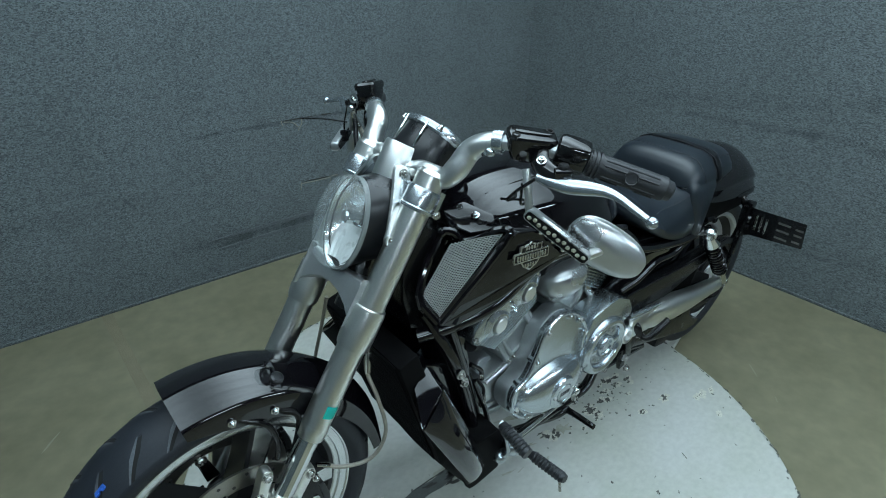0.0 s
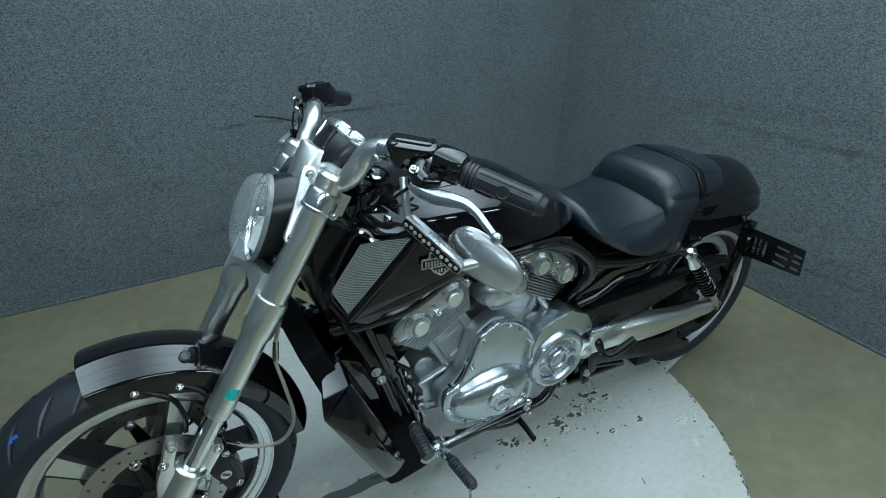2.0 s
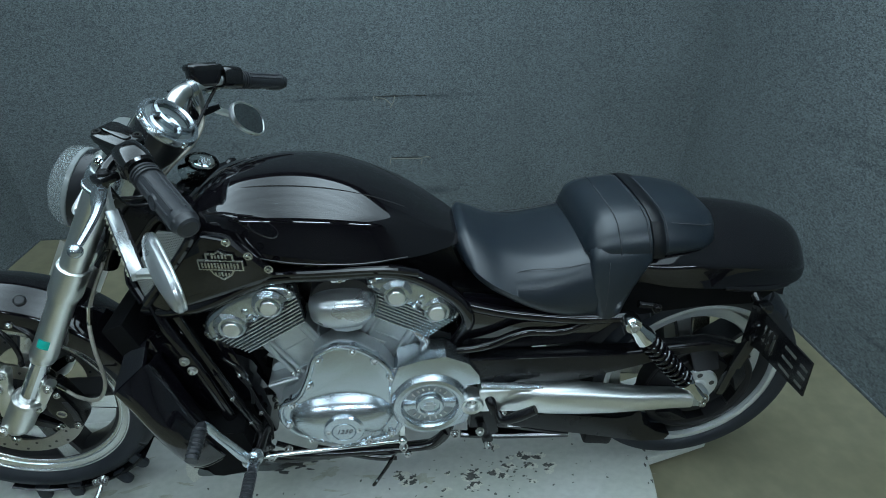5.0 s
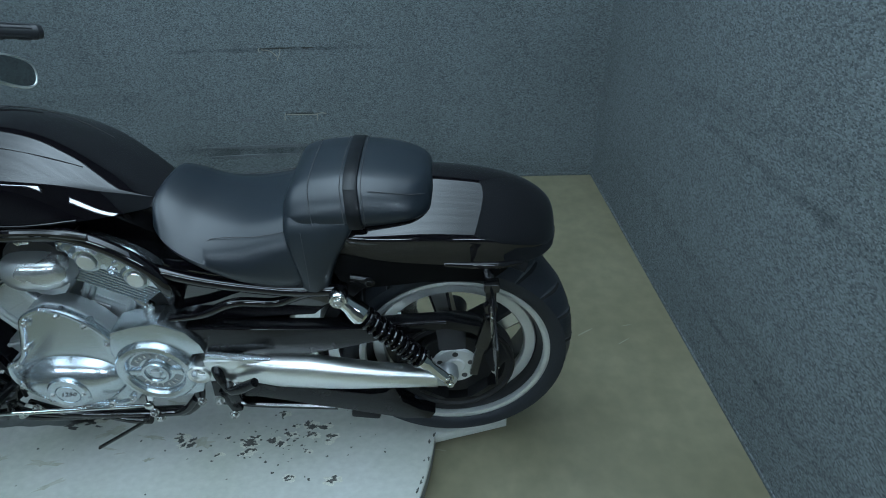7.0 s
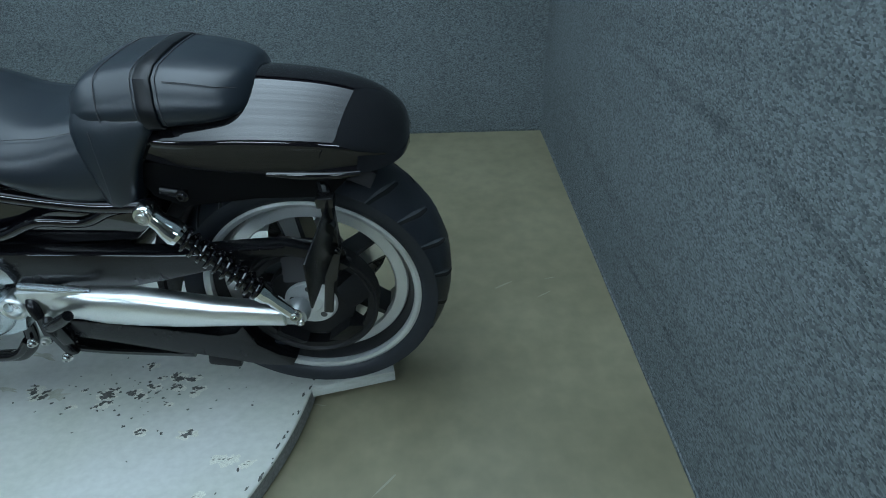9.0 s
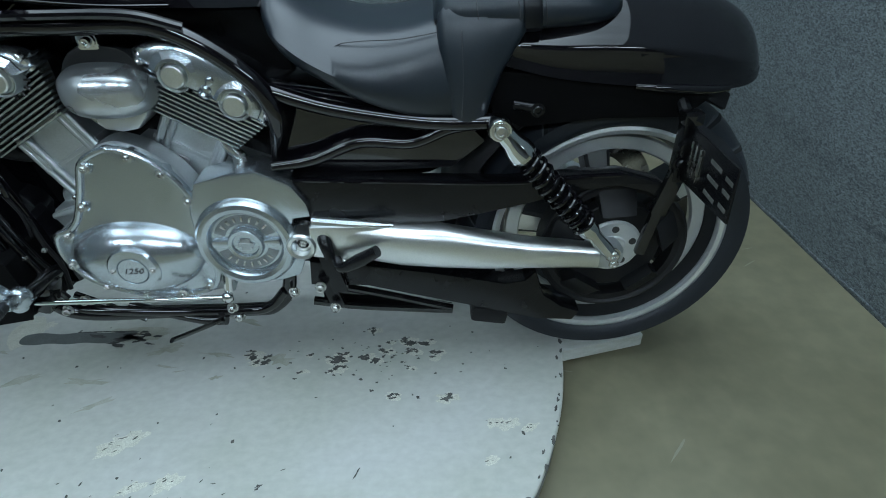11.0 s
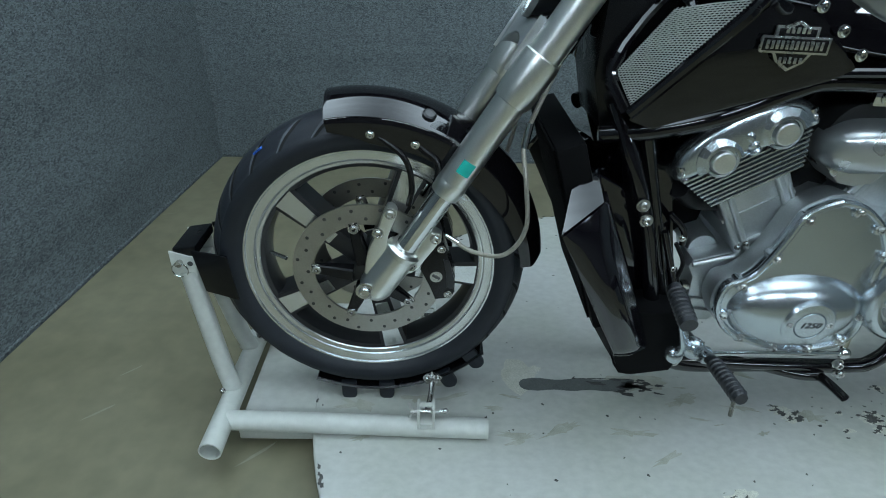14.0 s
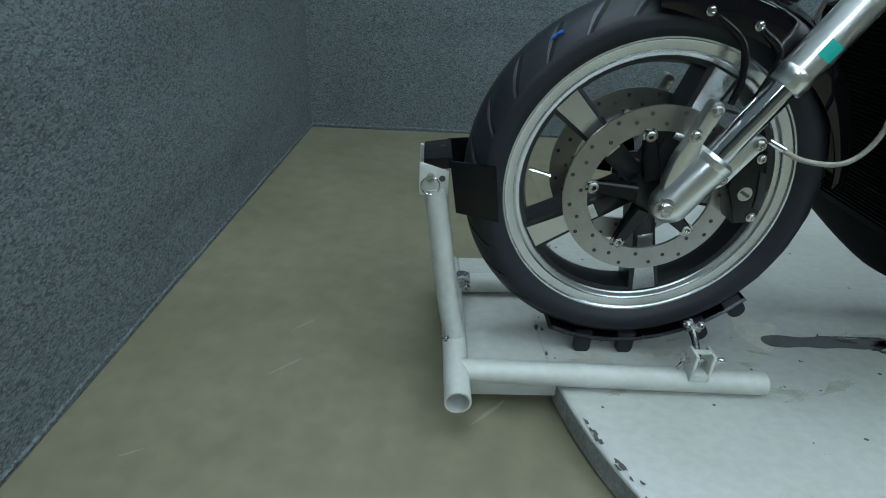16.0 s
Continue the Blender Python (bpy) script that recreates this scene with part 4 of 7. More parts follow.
for s in (-1, 1):
    A, B = Vector((0.590, s * 0.320, 1.066)), Vector((0.673, s * 0.424, 1.030))
    d = (B - A).normalized()
    fwd = Vector((-1, 0, 0)) - d * -d.x
    fwd.normalize()
    top = d.cross(fwd) if d.cross(fwd).z > 0 else fwd.cross(d)
    part("bar_end", tube([(0.500, s * 0.180, 1.080), (0.525, s * 0.228, 1.083), A - d * 0.03, B], 0.0125, 12), CAST, bars)
    part("bar_collar", lathe([(0.013, -0.010), (0.0205, -0.009), (0.021, 0.0), (0.0205, 0.009), (0.013, 0.010)], (0.509, s * 0.193, 1.082), (0.45, s * 0.85, 0.05), 24), POLISHED, bars)
    part("clamp_lug", merged(ball((0.493, s * 0.188, 1.066), (0.011, 0.011, 0.010), (0, 0, 0), 16, 10), bar((0.487, s * 0.160, 1.060), (0.493, s * 0.190, 1.066), 0.0075, 12)), POLISHED, bars)
    grip = part("grip", lathe([(0, 0.0), (0.019, 0.0), (0.0195, 0.004), (0.0195, 0.125), (0.0205, 0.128), (0.0205, 0.138), (0.0175, 0.142), (0.0165, 0.150), (0.012, 0.153), (0, 0.153)], A - d * 0.006, d, 28), GRIP, bars, "black ribbed rubber handlebar grip")
    for f in (0.004, 0.011, 0.018):
        part("grip_ring", lathe([(0.0185, -0.0025), (0.0225, -0.002), (0.0225, 0.002), (0.0185, 0.0025)], A + d * f, d, 28), GRIP, grip)
    for k in range(12):
        t = 2 * math.pi * k / 12 + 0.2
        off = (fwd * math.cos(t) + top * math.sin(t)) * 0.0192
        if abs(k - 9) <= 1:
            for f0, f1 in ((0.028, 0.058), (0.088, 0.118)):
                part("grip_rib", tube([A + d * f0 + off, A + d * f1 + off], 0.0028, 6, 1), GRIP, grip)
        elif k % 3:
            part("grip_rib", tube([A + d * 0.026 + off, A + d * 0.118 + off], 0.0022, 6, 1), GRIP, grip)
    pad = (fwd * 0.75 + top * 0.35).normalized()
    part("grip_badge", lathe([(0.0, 0.0205), (0.009, 0.0205), (0.0105, 0.0215), (0.0118, 0.021), (0.0122, 0.017)], A + d * 0.073, pad, 24), GRIP, grip)
    # switch housing: a rounded clamshell round the bar
    rings = []
    for f, k in ((-0.056, 0.70), (-0.054, 0.88), (-0.048, 0.97), (-0.030, 1.0), (-0.012, 1.0), (-0.005, 0.95), (-0.002, 0.80)):
        c = A + d * f
        rings.append([c + fwd * 0.024 * k * math.copysign(abs(math.cos(q)) ** 0.6, math.cos(q)) + top * (0.004 + 0.027 * k * math.copysign(abs(math.sin(q)) ** 0.6, math.sin(q))) for q in (2 * math.pi * i / 28 for i in range(28))])
    sw = part("switch_housing", loft(rings), FRAME_BLACK, bars, "black switch housing")
    for f, h, w in ((-0.020, 0.012, 0.0045), (-0.034, -0.012, 0.006)):
        part("switch_button", lathe([(0, 0.003), (w * 0.8, 0.003), (w, 0.001), (w * 1.4, 0.0005), (w * 1.4, -0.004), (0, -0.004)], A + d * f + fwd * 0.0235 + top * h, fwd, 16), PLASTIC, sw)
    part("housing_split", loft([[A + d * f + fwd * 0.0246 + top * 0.001, A + d * f + fwd * 0.0246 + top * 0.0025, A + d * f + fwd * 0.02 + top * 0.0025, A + d * f + fwd * 0.02 + top * 0.001] for f in (-0.049, -0.008)]), GROOVE, sw)
    # fluid reservoir with its lid
    C = Vector((0.533, s * 0.244, 1.097 if s < 0 else 1.114))
    e1 = Vector((0.80, s * 0.58, 0.0)) * 1.0 + Vector((0, 0, -0.13))
    e1.normalize()
    n_up = Vector((-0.16, s * 0.10, 0.97))
    n_up = (n_up - e1 * n_up.dot(e1)).normalized()
    e2 = e1.cross(n_up)

    def lid_ring(h, a, b, n=32, C=C, e1=e1, e2=e2, n_up=n_up):
        return [C + n_up * h + e1 * a * math.copysign(abs(math.cos(q)) ** 0.45, math.cos(q)) + e2 * b * math.copysign(abs(math.sin(q)) ** 0.45, math.sin(q)) * (1 - 0.12 * math.cos(q)) for q in (2 * math.pi * i / n for i in range(n))]

    res = part("fluid_reservoir", loft([lid_ring(*q) for q in ((-0.040, 0.022, 0.012), (-0.034, 0.030, 0.018), (-0.018, 0.038, 0.021), (-0.004, 0.039, 0.022))]), GLOSS_BLACK, bars, "black hydraulic fluid reservoir")
    part("reservoir_lid", loft([lid_ring(*q) for q in ((-0.005, 0.042, 0.0245), (0.004, 0.043, 0.025), (0.009, 0.040, 0.0225), (0.010, 0.036, 0.019))]), FRAME_BLACK, res)
    part("lid_rib", loft([lid_ring(*q) for q in ((0.009, 0.032, 0.0075), (0.0125, 0.031, 0.0065), (0.013, 0.029, 0.005))]), FRAME_BLACK, res)
    for k in (-1, 1):
        part("lid_screw", lathe([(0, 0.001), (0.004, 0.001), (0.0045, 0.003), (0.007, 0.0035), (0.0075, 0.0)], C + n_up * 0.008 + e1 * 0.031 * k + e2 * -0.014 * k, n_up, 14), GROOVE, res)
    part("lever_perch", merged(tube([(0.540, s * 0.255, 1.078), (0.522, s * 0.278, 1.066), (0.520, s * 0.305, 1.058), (0.528, s * 0.325, 1.055)], [0.020, 0.016, 0.015, 0.013], 14, 4, 0.7), block((0.530, s * 0.316, 1.062), (0.030, 0.032, 0.014), (0, 0, s * 35), 0.005)), FRAME_BLACK, bars, "black lever perch")
    part("perch_bolt", bolt((0.513, s * 0.286, 1.074), 0.006, 0.007, (-0.3, s * 0.3, 0.9)), CHROME, bars)
    part("pivot_cap", lathe([(0, 0.006), (0.007, 0.006), (0.009, 0.003), (0.009, 0), (0, 0)], (0.531, s * 0.318, 1.069), (0, 0, 1), 16), PLASTIC, bars)
    lever = part("hand_lever", tube([(x, s * y, z) for x, y, z in LEVER], [0.008, 0.0125, 0.0140, 0.0125, 0.0095, 0.0075, 0.0068, 0.006], 14, 5, 0.75), POLISHED, bars, "polished curved hand lever")
    part("lever_ball", ball((0.547, s * 0.477, 1.029), (0.0095, 0.0095, 0.0095), (0, 0, 0), 16, 10), POLISHED, lever)
    # mirror and indicator stem
    mirror = part("mirror", tube([(0.505, s * 0.262, 1.055), (0.502, s * 0.274, 1.02), (0.503, s * 0.282, 0.982)], 0.007, 10), BRUSHED, bars, "silver bar-mounted mirror with slim indicator stem")
    a, b = Vector((0.499, s * 0.280, 0.984)), Vector((0.554, s * 0.374, 0.917))
    if s > 0:
        a, b = Vector((0.440, 0.262, 0.958)), Vector((0.518, 0.333, 0.972))
    stem_rings = []
    d = (b - a).normalized()
    ahead = Vector((-0.75, s * 0.62, -0.10))
    fw = ahead - d * ahead.dot(d)
    fw.normalize()
    ac = d.cross(fw)
    if ac.z < 0:
        ac = -ac
    for f, w in ((-0.02, 0.005), (0.0, 0.009), (0.04, 0.0115), (0.5, 0.0125), (0.96, 0.0115), (1.0, 0.009), (1.02, 0.005)):
        p = a.lerp(b, f)
        stem_rings.append([p + fw * 0.006 + ac * w * 0.9, p + fw * 0.001 + ac * w * 1.15, p - fw * 0.012 + ac * w, p - fw * 0.014 - ac * w * 0.6, p - fw * 0.004 - ac * w, p + fw * 0.006 - ac * w * 0.9])
    stem = part("indicator", loft(stem_rings), SILVER_PAINT, mirror, "slim silver indicator bar with a row of lamps")
    part("lamp_strip", loft([[a.lerp(b, f) + fw * h + ac * w * k for h, k in ((0.004, 1), (0.0078, 0.9), (0.0078, -0.9), (0.004, -1))] for f, w in ((0.0, 0.005), (0.03, 0.0085), (0.5, 0.0095), (0.97, 0.0085), (1.0, 0.005))]), SATIN_BLACK, mirror)
    part("indicator_back", loft([[a.lerp(b, f) - fw * h + ac * w * k for h, k in ((0.010, 1.05), (0.016, 0.9), (0.016, -0.7), (0.008, -0.9))] for f, w in ((-0.01, 0.007), (0.5, 0.0125), (1.01, 0.007))]), SATIN_BLACK, mirror)
    part("mirror_neck", tube([(0.552, -0.368, 0.920), (0.589, -0.377, 0.925)] if s < 0 else [(0.508, 0.325, 0.968), (0.548, 0.392, 0.925)], 0.009, 10, 1), BRUSHED, mirror)
    for k in range(12):
        p = a.lerp(b, 0.06 + 0.88 * k / 11) + fw * 0.0076 + ac * (0.0015 if k % 2 else -0.0015)
        part("lamp_cell", lathe([(0, 0.0030), (0.0026, 0.0024), (0.0042, 0.0), (0.0, 0.0)], p, fw, 10), AMBER, mirror)
    mc = Vector((0.597, -0.379, 0.924)) if s < 0 else Vector((0.567, 0.398, 0.915))
    out = Vector((0.489, -0.759, -0.433) if s < 0 else (0.33, 0.79, -0.51)).normalized()
    face = Vector((0.850, 0.525, -0.01)) if s < 0 else Vector((0.883, -0.205, 0.254))
    face = (face - out * face.dot(out)).normalized()
    upm = out.cross(face)

    def mirror_ring(depth, k, ridge=0.0, n=40, mc=mc, out=out, face=face, upm=upm):
        pts = []
        for i in range(n):
            q = 2 * math.pi * i / n
            c, sn = math.cos(q), math.sin(q)
            crest = ridge * max(0.0, 1 - abs(abs(sn) ** 0.8 * math.copysign(k, sn) - 0.30) / 0.55)
            pts.append(mc + face * (depth - crest) + out * 0.071 * k * math.copysign(abs(c) ** 0.8, c) + upm * 0.041 * k * math.copysign(abs(sn) ** 0.8, sn) * (1 + 0.10 * c * s))
        return pts

    part("mirror_shell", loft([mirror_ring(*q) for q in ((0.009, 0.97), (0.009, 1.0), (0.004, 1.03), (-0.001, 1.01), (-0.005, 0.94, 0.001), (-0.008, 0.82, 0.002), (-0.010, 0.66, 0.003), (-0.0115, 0.50, 0.004), (-0.012, 0.34, 0.0045), (-0.0125, 0.18, 0.0045), (-0.0125, 0.04, 0.0045))]), SILVER_PAINT, mirror, "silver teardrop mirror shell", sharp=24)
    part("mirror_glass", loft([mirror_ring(*q) for q in ((0.0095, 0.93), (0.0105, 0.92), (0.0105, 0.02))]), MIRROR, mirror)
    rim = mirror_ring(0.0095, 0.965)
    part("mirror_rim", tube(rim + [rim[0]], 0.0030, 8, 1), BRUSHED, mirror, "thin bright rim round the mirror glass")
# cables at the bars
part("control_cable", tube([(0.505, -0.285, 1.045), (0.488, -0.262, 1.02), (0.496, -0.235, 0.992), (0.525, -0.225, 0.985), (0.555, -0.2, 0.98)], 0.003, 8), SATIN_BLACK, bike)
part("control_cable", tube([(0.50, -0.262, 1.03), (0.515, -0.25, 0.985), (0.55, -0.23, 0.975), (0.56, -0.16, 0.95)], 0.0025, 8), SATIN_BLACK, bike)
part("control_cable", tube([(0.50, 0.262, 1.05), (0.475, 0.22, 0.98), (0.44, 0.15, 0.94), (0.42, 0.08, 0.90)], 0.0055, 8), SATIN_BLACK, bike)
part("control_cable", tube([(0.56, 0.29, 1.06), (0.52, 0.25, 1.0), (0.50, 0.16, 0.96), (0.47, 0.06, 0.93)], 0.004, 8), SATIN_BLACK, bike)
part("ignition_tag", merged(tube([(0.486, 0.275, 1.006), (0.445, 0.305, 1.013), (0.403, 0.340, 1.013)], 0.0022, 6), tube([(0.487, 0.262, 1.06), (0.478, 0.272, 1.01), (0.478, 0.275, 0.985)], 0.002, 6), block((0.478, 0.276, 0.975), (0.012, 0.018, 0.024), (0, 0, 10), 0.003)), SATIN_BLACK, bike, "cable tie and small tag hanging from the handlebar")

part("hose_banjo", merged(lathe([(0.006, -0.004), (0.0105, -0.004), (0.0105, 0.004), (0.006, 0.004), (0.006, -0.004)], (0.494, 0.250, 1.064), (-0.8, -0.55, 0.1), 20), lathe([(0.0, 0.006), (0.006, 0.006), (0.0085, 0.003), (0.0085, -0.003), (0.0, -0.003)], (0.484, 0.250, 1.042), (-0.8, -0.55, 0.1), 16)), CHROME, bike)
part("brake_hose", tube([(0.484, 0.250, 1.042), (0.496, 0.247, 1.010), (0.508, 0.232, 0.968), (0.490, 0.180, 0.930), (0.440, 0.110, 0.890), (0.40, 0.06, 0.83)], 0.0055, 10), HOSE, bike, "braided steel brake hose")
part("hose_sleeve", bar((0.488, 0.249, 1.032), (0.500, 0.245, 1.000), 0.0068, 12), CHROME, bike)

# the bar leans a little: its far end sits lower
def lower_end(ob, rigid):
    for v in ob.data.vertices:
        f = 1.0 if rigid else max(0.0, min(1.0, (v.co.y - 0.05) / 0.14))
        v.co.z -= 0.026 * f


lower_end(bars, False)
for ob in bars.children:
    if not ob.name.startswith("mirror") and sum(v.co.y for v in ob.data.vertices) / len(ob.data.vertices) > 0.12:
        lower_end(ob, True)
        for sub_ob in ob.children:
            lower_end(sub_ob, True)

# instrument cluster
GC, GN = Vector((0.518, 0.0, 1.040)), Vector((0.72, 0, 0.69)).normalized()
GX = Vector((GN.z, 0, -GN.x))


def gauge_ring(d, w, h, n=40, c=GC):
    return [c + GN * d + Vector((0, 1, 0)) * w * math.cos(q) + GX * h * math.sin(q) for q in (2 * math.pi * i / n for i in range(n))]


gauge = part("instrument", loft([gauge_ring(*q) for q in ((-0.098, 0.036, 0.032), (-0.094, 0.052, 0.044), (-0.060, 0.069, 0.054), (-0.004, 0.072, 0.056), (0.0, 0.071, 0.055))]), GAUGE_BLACK, bike, "oval instrument cluster with chrome rings and black housing")
part("bezel", loft([gauge_ring(*q) for q in ((-0.006, 0.073, 0.057), (-0.002, 0.0765, 0.0605), (0.005, 0.0765, 0.0605), (0.010, 0.074, 0.058), (0.010, 0.066, 0.050), (0.002, 0.064, 0.048))], False), POLISHED, gauge)
part("dial", loft([gauge_ring(*q) for q in ((0.001, 0.067, 0.051), (0.0015, 0.06, 0.045), (0.0015, 0.002, 0.002))]), CAST, gauge)
for cy, r in ((-0.034, 0.033), (0.020, 0.043)):
    part("dial_ring", lathe([(r - 0.010, 0.0), (r, 0.0), (r, 0.011), (r - 0.004, 0.015), (r - 0.009, 0.010)], GC + Vector((0, cy, 0)) + GN * 0.002, GN, 36), POLISHED, gauge, "chrome dial ring")
part("cluster_glass", loft([gauge_ring(*q) for q in ((0.008, 0.067, 0.051), (0.0115, 0.05, 0.04), (0.012, 0.002, 0.002))], False), GLASS, gauge)
for t in (-0.6, 0.6, 2.2, 3.9):
    part("cluster_screw", bolt(GC + Vector((0, 1, 0)) * 0.076 * math.cos(t) + GX * 0.061 * math.sin(t), 0.005, 0.01, GN), CHROME, gauge)
for w in (-0.030, 0.030):
    part("housing_strap", tube([GC + GN * d + Vector((0, w * k, 0)) + GX * -h for d, h, k in ((0.004, 0.0535, 1.0), (-0.045, 0.0475, 0.95), (-0.068, 0.034, 0.8))], 0.0035, 8), CHROME, gauge)
part("clutch_cover", merged(ball((0.565, 0.0, 0.955), (0.034, 0.03, 0.018), (0, 15, 0)), tube([(0.56, 0.0, 0.94), (0.52, 0, 0.93)], 0.02, 12, 1)), GLASS, bike, "clear plastic cap behind the clamp")

# ---- tank and bodywork ----
def interp(x, table):
    """Smooth values between stations."""
    k = max(0, min(len(table) - 2, sum(1 for row in table if row[0] <= x) - 1))
    rows = [table[max(0, min(len(table) - 1, k + q))] for q in (-1, 0, 1, 2)]
    (x0, *a), (x1, *b), (x2, *c), (x3, *d) = rows
    h = x2 - x1
    t = max(0.0, min(1.0, (x - x1) / h))
    out = []
    for pa, pb, pc, pd in zip(a, b, c, d):
        m1 = (pc - pa) / (x2 - x0) * h
        m2 = (pd - pb) / (x3 - x1) * h
        out.append((2 * t ** 3 - 3 * t * t + 1) * pb + (t ** 3 - 2 * t * t + t) * m1 + (3 * t * t - 2 * t ** 3) * pc + (t ** 3 - t * t) * m2)
    return out


# stations: x, crown height, crease height, crease half width, hem height, hem half width
TANK = [(0.500, 0.862, 0.855, 0.050, 0.835, 0.058), (0.535, 0.895, 0.876, 0.096, 0.832, 0.108), (0.600, 0.932, 0.888, 0.134, 0.825, 0.152), (0.690, 0.949, 0.890, 0.157, 0.808, 0.178),
        (0.790, 0.946, 0.886, 0.164, 0.795, 0.187), (0.880, 0.922, 0.873, 0.155, 0.785, 0.181), (0.960, 0.880, 0.853, 0.130, 0.780, 0.162), (1.030, 0.832, 0.820, 0.100, 0.772, 0.128), (1.085, 0.792, 0.788, 0.072, 0.765, 0.088), (1.110, 0.774, 0.771, 0.055, 0.762, 0.064)]


def tank_ring(x):
    top, cz, cw, hz, hw = interp(x, TANK)
    half = [(0.0, top), (0.16 * cw, top - 0.012 * (top - cz)), (0.32 * cw, top - 0.065 * (top - cz)), (0.48 * cw, top - 0.18 * (top - cz)), (0.64 * cw, top - 0.355 * (top - cz)), (0.78 * cw, top - 0.54 * (top - cz)), (0.90 * cw, top - 0.73 * (top - cz)), (0.975 * cw, top - 0.88 * (top - cz)),
            (1.0 * cw + 0.001, cz - 0.003), (0.5 * (cw + hw) + 0.004, 0.5 * (cz + hz)), (hw, hz + 0.006), (hw - 0.010, hz), (hw * 0.5, hz - 0.002)]
    return [Vector((x, -y, z)) for y, z in half] + [Vector((x, y, z)) for y, z in reversed(half[1:])]


xs = [0.50 + 0.61 * k / 60 for k in range(61)]
tank = part("tank", loft([tank_ring(x) for x in xs]), GLOSS_BLACK, bike, "gloss black sculpted tank cover with a side crease", sharp=40)
for s in (-1, 1):
    part("tank_seam", tube([(x, s * (interp(x, TANK)[4] + 0.0006), interp(x, TANK)[3] + 0.010) for x in (0.66, 0.74, 0.82, 0.90, 0.98)], 0.0016, 6), FRAME_BLACK, tank)
    part("shoulder_seam", tube([(x, s * f * interp(x, TANK)[2], interp(x, TANK)[0] - 0.275 * (interp(x, TANK)[0] - interp(x, TANK)[1]) - 0.0004) for x, f in ((0.60, 0.56), (0.68, 0.565), (0.76, 0.57), (0.84, 0.57), (0.92, 0.57), (0.98, 0.57))], 0.0015, 6), GROOVE, tank)


def slab(corners, inner, bevel=0.003):
    """A thick panel: outer corners, and how far its back lies inside."""
    bm = bmesh.new()
    o = [bm.verts.new(p) for p in corners]
    i = [bm.verts.new(Vector(p) + Vector(inner)) for p in corners]
    n = len(o)
    for k in range(n):
        bm.faces.new((o[k], o[(k + 1) % n], i[(k + 1) % n], i[k]))
    bm.faces.new(o[::-1]), bm.faces.new(i)
    bmesh.ops.recalc_face_normals(bm, faces=bm.faces)
    return bevelled(bm, bevel)


